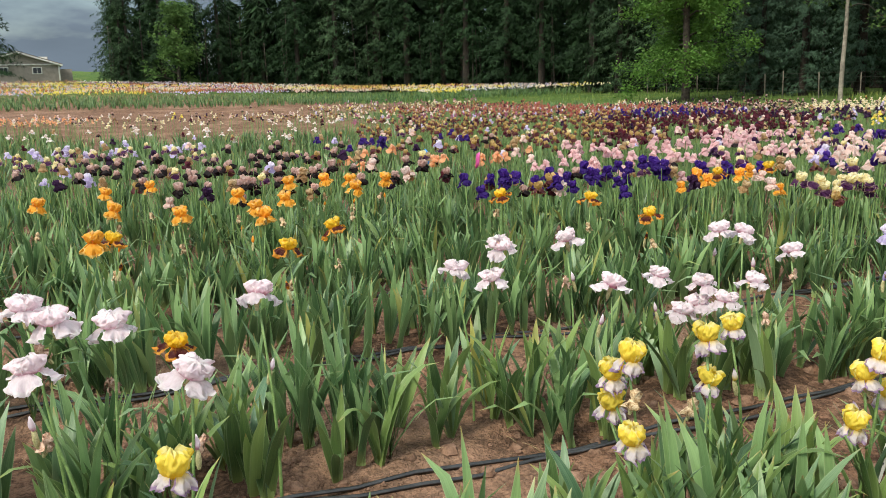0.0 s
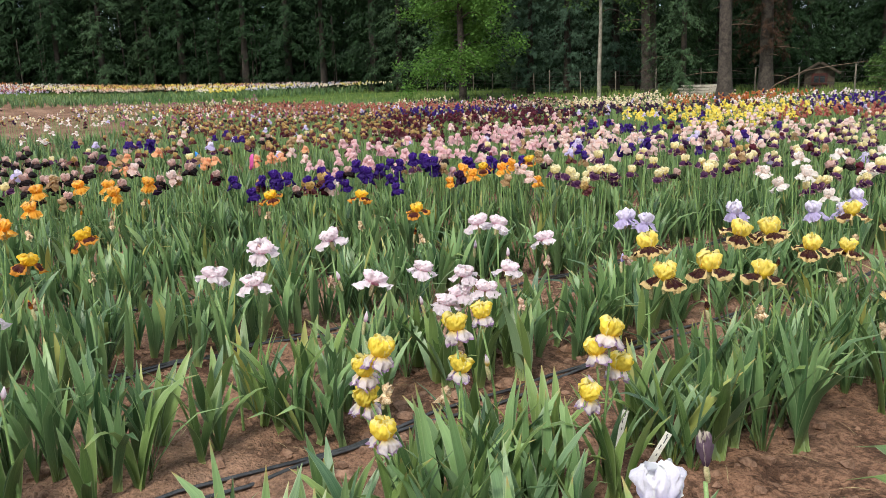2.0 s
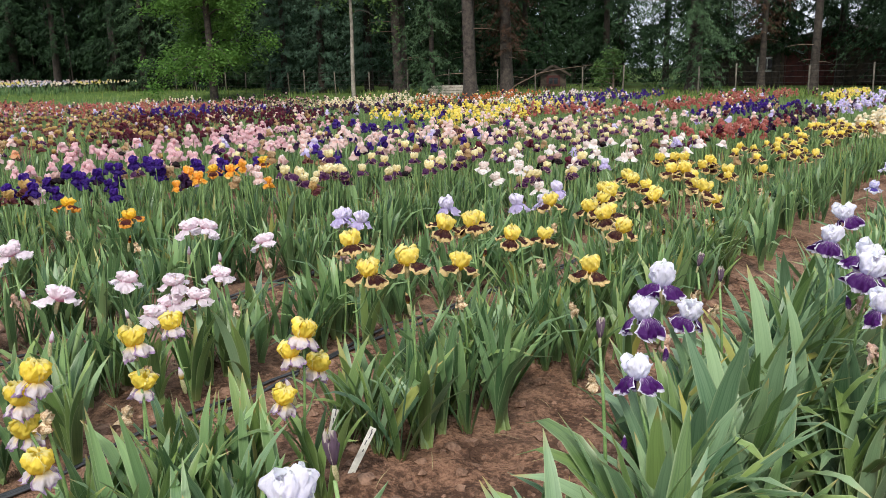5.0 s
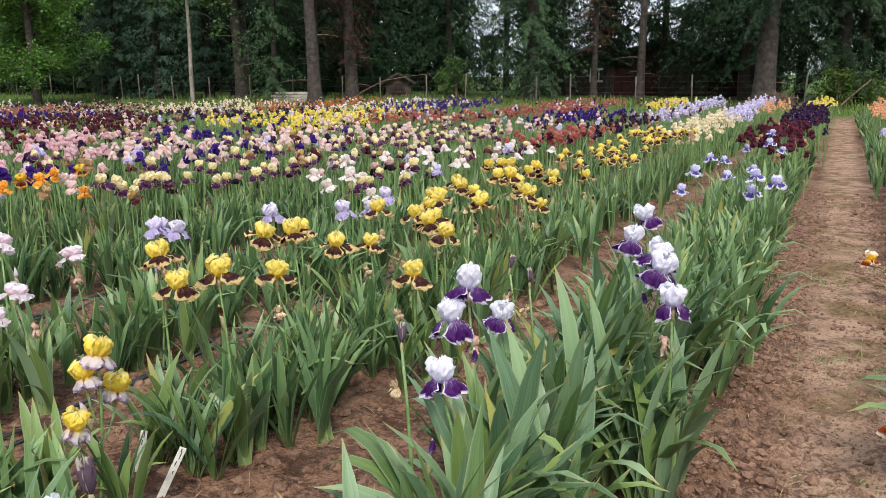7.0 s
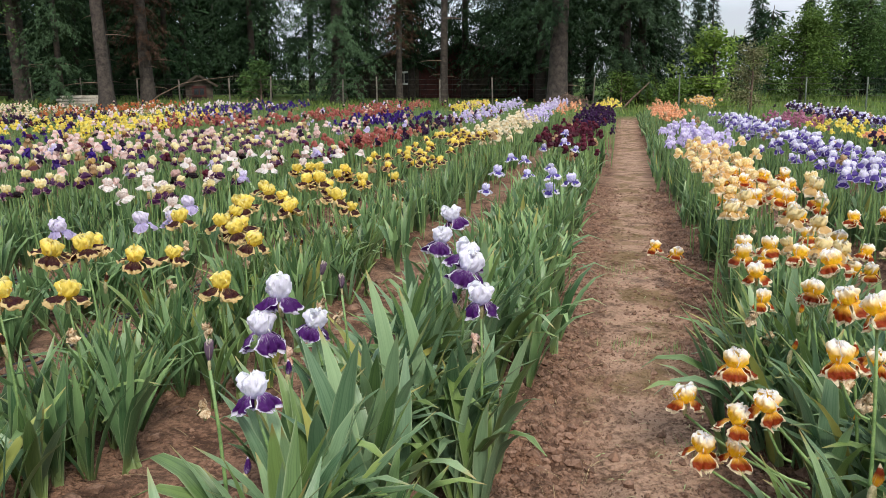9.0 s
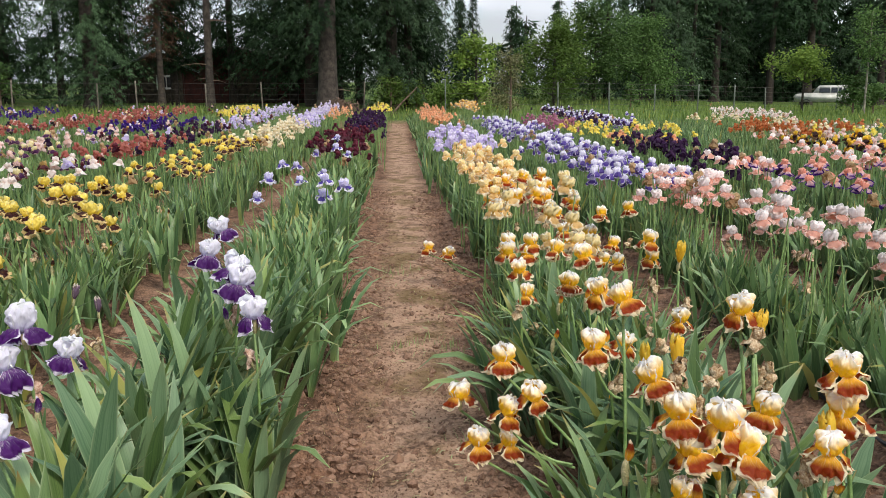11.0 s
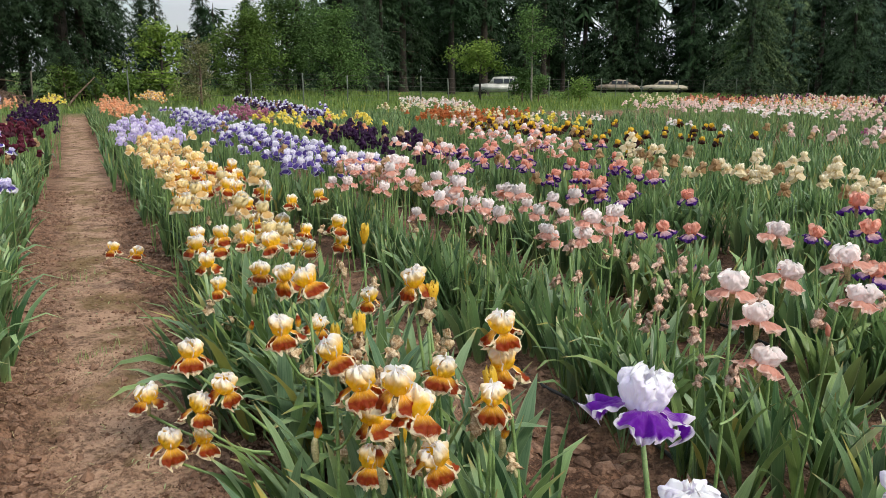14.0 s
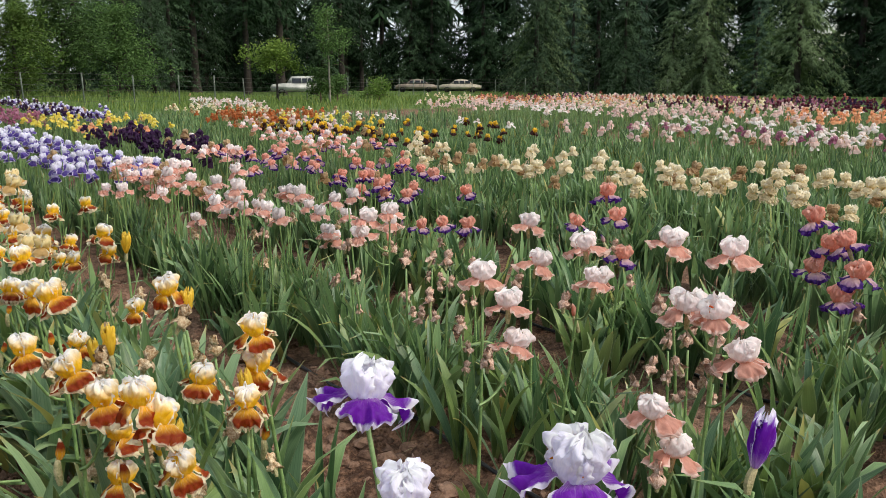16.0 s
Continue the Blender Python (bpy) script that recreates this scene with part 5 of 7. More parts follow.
PATCHES_F = [
    ("rust", -15.5, 21, 27, 5), ("tan_plum", -16.9, 6, 12, 6), ("purple", -16.9, 12, 16, 7), ("dusk_black", -16.9, 15, 19, 4), ("cream", -16.9, 18, 24, 6), ("white", -18.3, -2, 7, 0.7), ("tan_plum", -18.3, 7, 13, 4), ("purple", -18.3, 12, 16, 6),
    ("dusk_black", -18.3, 15, 21, 4), ("cream", -18.3, 20, 24, 6), ("tan_plum", -19.7, 6, 12, 5), ("coral", -19.7, 12, 18, 8), ("dusk_black", -19.7, 17, 21, 4), ("white", -21.1, -4, 6, 0.7), ("rose", -21.1, 6, 12, 4), ("coral", -21.1, 12, 18.5, 8),
    ("white", -22.5, 4, 12, 2), ("coral", -22.5, 12, 18, 8), ("cream", -23.9, 0, 10, 1.2), ("coral", -23.9, 11, 17, 8)]
PATCHES_G = [
    ("tan_plum", -25.3, 4, 12, 4), ("coral", -25.3, 11, 16, 8), ("cream", -26.7, -6, 8, 1), ("coral", -26.7, 10, 15, 7), ("peach_orange", -28.1, -10, 0, 6), ("tan_plum", -28.1, 0, 12, 1.2), ("peach_orange", -29.5, -12, -1, 6), ("cream", -29.5, -1, 11, 1),
    ("peach_orange", -30.9, -12, -2, 5), ("white", -30.9, -2, 10, 0.7),
    ("coral", -28.1, 9.5, 16, 6), ("coral", -29.5, 10, 16.5, 6), ("maroon", -30.9, 11, 17, 5), ("tan_plum", -33.0, 8, 16, 4), ("cream", -36.0, 8, 17, 3), ("rose", -38.4, 9, 18, 4),
    ("maroon", -21.1, 18, 21.5, 5), ("dusk_black", -22.5, 18, 22, 4), ("black_purple", -23.9, 17, 21.5, 4), ("cream", -25.3, 16, 20.5, 4)]
ALL_PATCHES = PATCHES_A + PATCHES_B + PATCHES_C + PATCHES_D + PATCHES_E + PATCHES_F + PATCHES_G
NEAR_REACH = 5.9
FULLNESS = 2.6


def mid_plant(kind, x, y, heads, tall):
    plant = start_plant(x, y, KINDS[kind][0], KINDS[kind][0])
    put("leaf_clump", MID_CLUMPS[int(rng.integers(8))], plant, pose(0, 0, 0, 0, 0, rng.uniform(0, 360)) @ Matrix.Scale(rng.uniform(0.85, 1.1), 4))
    bx, by = rng.normal(0, 0.06), rng.normal(0, 0.06)
    k = int(rng.integers(8))

    def make():
        g = np.random.default_rng(k)
        return stem_mesh(g.normal(0, .05), g.normal(0, .05), 1.0, 4, 0.0065, 0.02)
    for h in range(heads):
        z = tall * (1 - 0.1 * h) + rng.normal(0, 0.03)
        st = cached(("mid_stem", k), make)
        top = Vector(st.vertices[len(st.vertices) - 1].co) * z
        ang = rng.uniform(0, 360)
        turn = pose(bx, by, 0, 0, 0, ang)
        put("flower_stem", st, plant, turn @ pose(0, 0, 0, rng.normal(0, 4), rng.normal(0, 4), 0) @ Matrix.Scale(z - 0.05, 4))
        at = turn @ (top * ((z - 0.05) / z) + Vector((0, 0, 0.04)))
        kind_mesh = mid_bloom_mesh(kind)
        put("bloom", kind_mesh, plant, Matrix.Translation(at) @ pose(0, 0, 0, rng.normal(0, 9), rng.normal(0, 9), rng.uniform(0, 360)) @ Matrix.Scale(rng.uniform(0.68, 0.94), 4))
        bx, by = bx + rng.normal(0, 0.09), by + rng.normal(0, 0.09)
    if rng.random() < 0.25:
        add_spent(plant, Vector((bx * 0.4, by * 0.4, tall * rng.uniform(0.7, 0.9))), True, 0.7)


far_jobs = {}
# odd plants of other sorts stray among the rows
STRAYS = ["cream_plum", "black_purple", "pink_white", "tan_plum", "maroon", "lavender", "dusk_black"]
for kind, d0, s0, s1, dens in ALL_PATCHES:
    n = max(1, int((s1 - s0) * dens * FULLNESS * (1.2 if s0 >= 10 else 1)))
    ss = rng.uniform(s0, s1, n)
    dd = d0 + np.clip(rng.normal(0, 0.2, n), -0.3 if d0 == 1.62 else -0.42, 0.42)
    for s, d in zip(ss, dd):
        x, y = row_xy(s, d)
        if math.hypot(x - 0.5, y - 0.7) < NEAR_REACH:
            if free_spot(x, y, 0.1):
                mid_plant(kind, x, y, 1 + int(rng.random() < 0.35), rng.normal(0.8, 0.055))
        else:
            sort = STRAYS[int(rng.integers(len(STRAYS)))] if d0 < -2.5 and rng.random() < 0.24 else kind
            if rng.random() < (0.2 if kind in ("salmon", "cream", "peach_violet", "pink_white") and d0 > 0 else 0.05):
                sort = "faded"
            far_jobs.setdefault(sort, []).append((x, y))

# ---- the rest of the field, too many to count ----
T_STEM = tube(np.array([[0, 0, 0], [0.01, 0, 0.5], [0, 0, 1.0]]), [0.008, 0.007, 0.006], 3)


def far_bed(kind, xy, name="iris_blooms", tall=0.8, size=0.88, label=None, stems=True):
    xy = np.array(xy)
    n = len(xy)
    x, y = xy[:, 0], xy[:, 1]
    z = height(x, y)
    h = rng.normal(tall, 0.06, n)
    stem = strewn(T_STEM, poses(x, y, z, rng.uniform(0, 6.28, n), rng.normal(0, .05, n), rng.normal(0, .05, n), h - 0.04))
    P = poses(x, y, z + h - 0.03, rng.uniform(0, 6.28, n), rng.normal(0, .18, n), rng.normal(0, .18, n), size * rng.uniform(0.85, 1.1, n))
    r = np.hypot(x, y)
    pieces = [stem] if stems else []
    for which, w in (("mid", r < 8), ("half", (r >= 8) & (r < 14)), ("far", (r >= 14) & (r < 24)), ("speck", r >= 24)):
        if w.any():
            V, F, U, mi = SHAPES[KINDS[kind][5]][which]
            pieces.append(strewn((V, F, U, mi + 1), P[w]))
    V, F, U, mi = joined(pieces)
    me = np_mesh(name, V, F, [M_stem, *petal_mats(kind, True)], mi, U, smooth=False)
    tagged(put(name, me), label or KINDS[kind][0].replace("iris", "irises") + " massed along rows", "iris bed", kind="stuff")


for kind, xy in far_jobs.items():
    far_bed(kind, xy)


def leaf_rows(rows, s0, s1, step, label, pool, inner=0.0, outer=999.0, size=1.0, wide=0.25, thin_at=None):
    per = [[] for _ in pool]
    for d0 in rows:
        s = np.arange(s0, s1, step)
        s = s + rng.uniform(-step / 2, step / 2, len(s))
        x, y = row_xy(s, d0 + rng.uniform(-wide, wide, len(s)))
        r = np.hypot(x - 0.5, y - 0.7)
        keep = (r > inner) & (r < outer) & ~by_labels(x, y)
        for a, b in PLANTED:
            keep &= (x - a) ** 2 + (y - b) ** 2 > 0.12 ** 2
        if d0 in (-2.95, -4.35):
            keep &= (s > 3.6) | (rng.random(len(s)) < 0.85)
        if d0 > 0:
            keep &= s > 1.2 + 0.1 * d0
        pick = rng.integers(0, len(pool), len(s))
        for k in range(len(pool)):
            w = keep & (pick == k)
            per[k].append(np.stack([x[w], y[w]], 1))
    out = []
    for k, p in enumerate(per):
        p = np.concatenate(p)
        n = len(p)
        z = height(p[:, 0], p[:, 1]) + soil_relief(p[:, 0], p[:, 1]) - 0.02
        out.append(strewn(pool[k], poses(p[:, 0], p[:, 1], z, rng.uniform(0, 6.28, n), rng.normal(0, .08, n), rng.normal(0, .08, n), size * rng.uniform(0.78, 1.15, n))))
    V, F, U, mi = joined(out)
    tagged(put("iris_foliage", np_mesh("iris_foliage", V, F, [M_leaf_far], UV=U)), label, "iris leaves", kind="stuff")


leaf_rows(ROWS_LEFT[:7], -2.5, 10, 0.125, "green sword leaves filling the nearer iris rows", MID_PIECES, 1.2, 9.0, 1.0, 0.27)
leaf_rows(ROWS_RIGHT[:6], 0.5, 10, 0.125, "green sword leaves of rows past the walk", MID_PIECES, 1.2, 9.0, 1.0, 0.22)
leaf_rows(ROWS_LEFT[:9], -4, 30, 0.1, "green sword leaves of iris rows in the field", FAR_CLUMPS, 9.0, 999, 1.0, 0.32)
leaf_rows(ROWS_LEFT[9:18], -8, 26, 0.2, "green sword leaves of distant iris rows", FAR_TUFTS, 9.0, 999, 1.08, 0.5)
leaf_rows([d for d in ROWS_LEFT[18:] if d < -26.5], 11, 25, 0.36, "green sword leaves of rows by the dirt lane", FAR_TUFTS, 9.0, 999, 1.15, 0.6)
leaf_rows([d for d in ROWS_LEFT[18:] if d >= -26.5], -9, 25, 0.36, "green sword leaves of the last rows before the dirt lane", FAR_TUFTS, 9.0, 999, 1.15, 0.6)
leaf_rows([-28.1, -29.5, -30.9], -12, -1.5, 0.36, "green sword leaves of peach irises by the dirt lane", FAR_TUFTS, 9.0, 999, 1.1, 0.5)
leaf_rows([0.0, -0.25], 4.6, 15, 0.17, "green sword leaves bowing over the walk", STRAP_PIECES, 1.2, 999, 0.95, 0.14)
leaf_rows(ROWS_RIGHT[:4], 1.5, 31, 0.1, "green sword leaves of rows along the walk", FAR_CLUMPS, 9.0, 999, 1.0, 0.32)
leaf_rows(ROWS_RIGHT[4:9], 0.5, 27, 0.09, "green sword leaves of rows not in flower", FAR_CLUMPS, 9.0, 999, 1.0, 0.62)
leaf_rows(ROWS_RIGHT[9:], -1, 25, 0.22, "green sword leaves of the far flower beds", FAR_TUFTS, 9.0, 999, 1.05, 0.6)
leaf_rows([-59 - 1.6 * i for i in range(10)], -20, 42, 0.42, "green leaves of the bed beyond the dirt lane", FAR_TUFTS, 9.0, 999, 1.3, 0.7)

MIX_RIGHT = ["rose", "coral", "pink_white", "maroon", "cream", "maroon", "black_purple", "cream", "peach_orange", "pink_white", "rose"]
MIX_LEFT = ["pink_white", "cream", "white", "lavender", "peach_orange", "rose", "yellow", "blue_white", "rust", "tan_plum"]


def mixed_bed(rows, s0, s1, dens, mix, seg, label, tall=0.8, size=1.0, stems=True, where=None):
    """Rows whose kinds change every few metres."""
    jobs = {}
    for i, d0 in enumerate(rows):
        s = s0 + rng.uniform(-seg, 0)
        while s < s1:
            kind, e = mix[int(rng.integers(len(mix)))], s + seg * rng.uniform(0.6, 1.5)
            n = int((min(e, s1) - s) * dens)
            for q in rng.uniform(max(s, s0), max(s0, min(e, s1)), max(0, n)):
                at = row_xy(q, d0 + rng.normal(0, .3))
                if where is None or where(*at):
                    jobs.setdefault(kind, []).append(at)
            s = e
    for kind, xy in jobs.items():
        far_bed(kind, xy, "iris_blooms", tall, size, KINDS[kind][0].replace("iris", "irises") + " " + label, stems)


mixed_bed([15.0 + 1.3 * i for i in range(3)], 2, 20, 11, ["pink_white", "cream", "white", "cream", "pink_white", "peach_orange"], 4.0, "at the edge of the mixed bed", 0.82, 0.95)
mixed_bed([18.9 + 1.3 * i for i in range(7)], 2, 24.5, 10, MIX_RIGHT, 4.0, "in the far mixed bed", 0.84, 1.0)
# the wood's edge bounds the bed beyond the lane
EDGE = [(-98, -2), (-95, 10), (-88, 17), (-82, 25), (-76, 30), (-69, 34), (-60, 37), (-52, 41), (-44, 45)]


def before_wood(x, y):
    a = math.atan2(y, -x)
    return math.hypot(x, y) < np.interp(a, [math.atan2(q, -p) for p, q in EDGE], [math.hypot(p, q) for p, q in EDGE]) - 3


mixed_bed([-66 - 1.7 * i for i in range(18)], -18, 36, 10, MIX_LEFT, 6.0, "in the bed beyond the lane", 0.9, 1.15, False, before_wood)
mixed_bed([-56 - 1.6 * i for i in range(7)], 22, 38, 7, ["blue_white", "white", "yellow", "pink_white", "cream"], 5.0, "at the end of the bed beyond the lane", 0.9, 1.15, False, before_wood)
mixed_bed([-26.7 - 1.4 * i for i in range(4)], -4, 14, 1.6, ["white", "cream", "tan_plum", "lavender", "pink_white", "dusk_black", "yellow"], 3.0, "scattered in the far rows", 0.85, 1.0)

# ---- woods round the field ----
rng = np.random.default_rng(23)


def conifer_pieces(seed, tall, clear, reach, dense=1.0, droop=0.35, spray=0.8, fine_to=13.0, slim=False):
    """Trunk and crown: whorls of drooping boughs set with small flat sprays."""
    g = np.random.default_rng(seed)
    t = np.linspace(0, 1, 9)
    wig = np.cumsum(g.normal(0, 0.05, (9, 2)), axis=0)
    trunk = tube(np.column_stack([wig * t[:, None], t * tall]), tall * 0.0165 * (1.25 - 1.15 * t) + 0.02, 9)
    rows, z = [], clear
    while z < tall * 0.985:
        f = (z - clear) / (tall - clear)
        # full boughs low down, where they are seen; the tops are lighter
        low = z < fine_to
        size = spray if low else max(1.3, spray * 1.9)
        length = reach * (1 - f) ** 0.7 * (0.62 + 0.38 * min(1, f * 6)) + 0.3
        for b in range(max(2, int(round((4.6 if low else 4.4) * dense)))):
            az, lb = g.uniform(0, 2 * np.pi), length * g.uniform(0.5, 1.12)
            n = max(3, int(lb / (size * 0.36)))
            u = (np.arange(n) + g.uniform(0, 1, n)) / n
            for k in (-1, 1):
                r = lb * (0.06 + 0.94 * u)
                zz = z + 0.10 * lb * u - droop * lb * u ** 1.7 + g.normal(0, 0.1, n)
                yaw = az + k * g.uniform(0.2, 1.2, n)
                rows.append(np.column_stack([np.cos(az) * r, np.sin(az) * r, zz, yaw, g.normal(0, .45, n), 0.25 + g.uniform(0.05, 0.8, n), size * g.uniform(0.6, 1.2, n) * (1 - 0.3 * u)]))
        z += g.uniform(0.3, 0.5) if low else g.uniform(0.55, 0.8)
    R = np.vstack(rows)
    # one spray: a tapered frond drooping at its end
    if slim:
        # a feathered twig: three narrow fingers
        V = np.array([[0, 0.05, 0], [0, -0.05, 0.01], [1.0, 0.02, -0.2], [0.2, 0.04, 0], [0.4, 0.0, 0], [0.72, 0.4, -0.1], [0.3, -0.05, 0], [0.48, 0.0, 0], [0.78, -0.38, -0.12]], float)
        F = np.array([[0, 1, 2], [3, 4, 5], [7, 6, 8]])
    else:
        V = np.array([[0, 0, 0], [0.5, 0.17, 0.0], [0.56, -0.16, -0.02], [1.0, 0.02, -0.16]], float)
        F = np.array([[0, 2, 1], [1, 2, 3]])
    crown = strewn((V, F, V[:, :2], 0), poses(R[:, 0], R[:, 1], R[:, 2], R[:, 3], R[:, 4], R[:, 5], R[:, 6]))
    return trunk, crown


def conifer(name, seed, tall, clear, reach, mat, dense=1.0, droop=0.35, spray=0.8, fine_to=13.0, slim=False, bark=None):
    trunk, crown = conifer_pieces(seed, tall, clear, reach, dense, droop, spray, fine_to, slim)
    a = np_mesh(name + "_trunk", trunk[0], trunk[1], [bark or M_bark_shaded], UV=trunk[2])
    b = np_mesh(name + "_crown", crown[0], crown[1], [mat], smooth=False)
    return a, b


def stand(name, meshes, x, y, label, category, group, turn=None, size=1.0, lean=(0, 0)):
    """A tree as one thing: trunk and crown under an empty at its foot."""
    ob = new(name)
    ob.matrix_basis = pose(x, y, ground_z(x, y) - 0.1, lean[0], lean[1], rng.uniform(0, 360) if turn is None else turn) @ Matrix.Scale(size, 4)
    for part_name, me in meshes:
        put(part_name, me, ob)
    return tagged(ob, label, category, group)


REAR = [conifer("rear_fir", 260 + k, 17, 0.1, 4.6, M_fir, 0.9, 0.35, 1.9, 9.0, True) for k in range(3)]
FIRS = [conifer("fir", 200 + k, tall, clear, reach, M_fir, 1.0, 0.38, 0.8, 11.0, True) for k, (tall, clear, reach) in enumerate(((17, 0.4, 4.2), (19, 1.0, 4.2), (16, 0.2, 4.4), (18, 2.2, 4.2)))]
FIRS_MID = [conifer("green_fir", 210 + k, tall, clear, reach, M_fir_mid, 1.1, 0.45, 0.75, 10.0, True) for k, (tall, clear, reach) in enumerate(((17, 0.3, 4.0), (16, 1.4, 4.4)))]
FIRS_BLUE = [conifer("blue_fir", 220, 15, 0.6, 3.4, M_fir_blue, 1.1, 0.22, 0.6, 9.0, True), conifer("blue_fir", 221, 18, 1.2, 3.6, M_fir_blue, 1.0, 0.3, 0.7, 10.0, True)]
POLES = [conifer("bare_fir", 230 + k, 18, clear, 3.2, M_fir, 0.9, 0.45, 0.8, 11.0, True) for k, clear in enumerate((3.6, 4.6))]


def firs(places, pool, name, label, group, lo=0.85, hi=1.15):
    for x, y in places:
        a, b = pool[int(rng.integers(len(pool)))]
        stand(name, [("trunk", a), ("crown", b)], x, y, label, "conifer", group, size=rng.uniform(lo, hi))


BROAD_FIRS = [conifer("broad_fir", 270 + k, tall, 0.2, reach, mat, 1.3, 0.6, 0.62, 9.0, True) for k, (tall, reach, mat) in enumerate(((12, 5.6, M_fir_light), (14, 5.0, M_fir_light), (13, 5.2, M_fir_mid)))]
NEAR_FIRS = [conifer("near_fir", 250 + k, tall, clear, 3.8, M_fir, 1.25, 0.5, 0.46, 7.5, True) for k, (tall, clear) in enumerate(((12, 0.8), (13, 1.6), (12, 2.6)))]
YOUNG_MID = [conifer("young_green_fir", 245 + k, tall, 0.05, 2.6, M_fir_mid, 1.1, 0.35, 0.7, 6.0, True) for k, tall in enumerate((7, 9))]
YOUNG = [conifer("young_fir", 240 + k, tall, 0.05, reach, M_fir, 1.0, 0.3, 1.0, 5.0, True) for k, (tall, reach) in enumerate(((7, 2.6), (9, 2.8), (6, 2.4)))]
# the wood beyond the far bed, in ranks from its edge inwards


def along(edge, gap, back, wobble):
    pts = np.array(edge, float)
    seg = np.linalg.norm(np.diff(pts, axis=0), axis=1)
    run = np.concatenate([[0], np.cumsum(seg)])
    out = []
    for q in np.arange(0, run[-1], gap):
        x, y = np.interp(q, run, pts[:, 0]), np.interp(q, run, pts[:, 1])
        k = 1 + back / math.hypot(x, y)
        out.append((x * k + rng.normal(0, wobble), y * k + rng.normal(0, wobble)))
    return out


firs(along(EDGE[:3], 3.4, 1, 1.0) + along(EDGE[:4], 4.0, 8, 1.2), FIRS + FIRS_MID + REAR, "fir_tree", "dark green fir standing free at the end of the wood", "firs of the far wood", 0.62, 0.85)
firs(along(EDGE[2:], 4.0, 0, 0.9), FIRS + POLES + FIRS_MID, "fir_tree", "dark green fir at the edge of the wood", "firs of the far wood")
firs(along(EDGE[:3], 2.8, 7, 1.0), REAR, "fir_tree", "dark fir at the end of the wood", "firs of the far wood", 0.5, 0.66)
firs(along(EDGE[2:], 4.2, 6, 1.0), REAR, "fir_tree", "dark fir standing within the wood", "firs of the far wood")
firs(along([(-62, 42), (-48, 50), (-36, 56)], 3.2, 0, 1.0) + along([(-36, 56), (-26, 60), (-14, 63), (-3, 63)], 6.0, 0, 1.0), FIRS + POLES, "fir_tree", "dark fir behind the fence", "firs behind the fence")
firs([(-101, -16), (-118, -2), (-104, -22), (-124, -20)], FIRS, "fir_tree", "tall dark fir beside the house", "firs by the house", 1.0, 1.2)
firs([(-38, 41), (-42.9, 37.9), (-40.2, 38.8)], FIRS_BLUE, "spruce_tree", "greyish blue-green spruce before the wood", "spruces by the fence", 0.75, 0.9)


def slim_trunks():
    """Bare thinned poles among the firs, seen against the dark of the wood."""
    for x, y in along(EDGE, 1.7, 1.5, 1.0) + along([(-62, 41), (-45, 46)], 1.9, 0, 0.9):
        tall = rng.uniform(5, 9)
        t = np.linspace(0, 1, 5)
        V, F, U, mi = tube(np.column_stack([rng.normal(0, .15) * t, rng.normal(0, .15) * t, tall * t]), rng.uniform(0.05, 0.13) * (1.1 - 0.5 * t), 6)
        ob = put("bare_trunk", np_mesh("bare_trunk", V, F, [M_bark], UV=U))
        ob.location = (x, y, ground_z(x, y) - 0.1)
        tagged(ob, "thin bare grey trunk among dark firs", "tree trunk", "bare trunks in the wood")


slim_trunks()
for ends in (EDGE[2:], [(-66, 52), (-50, 60), (-40, 64), (-32, 60)], [(27, 89), (36, 93), (48, 99), (62, 99), (74, 88), (79, 74), (83, 60), (87, 46), (93, 34), (99, 18)]):
    for back in (12,):
        firs(along(ends, 4.6, back if len(ends) == 7 else back - 8, 1.0), REAR, "fir_tree", "dark fir deep within the wood", "firs deep in the wood", 0.9, 1.2)
firs(along(EDGE, 2.3, 4, 0.8), YOUNG, "young_fir", "young dark fir filling the wood's edge", "young firs", 0.8, 1.2)
firs(along([(-62, 44), (-48, 52), (-36, 57)], 2.3, 0, 0.8) + along([(-36, 57), (-26, 61), (-14, 65), (-3, 65)], 4.5, 0, 0.8), YOUNG, "young_fir", "young dark fir beneath tall trees", "young firs", 0.8, 1.2)
firs(along([(19, 76), (24, 81), (36, 87), (48, 93), (60, 93), (70, 83), (74, 72), (77, 60), (80, 48), (86, 36), (92, 20)], 2.3, 0, 0.8), YOUNG, "young_fir", "young dark fir behind parked cars", "young firs", 0.8, 1.2)


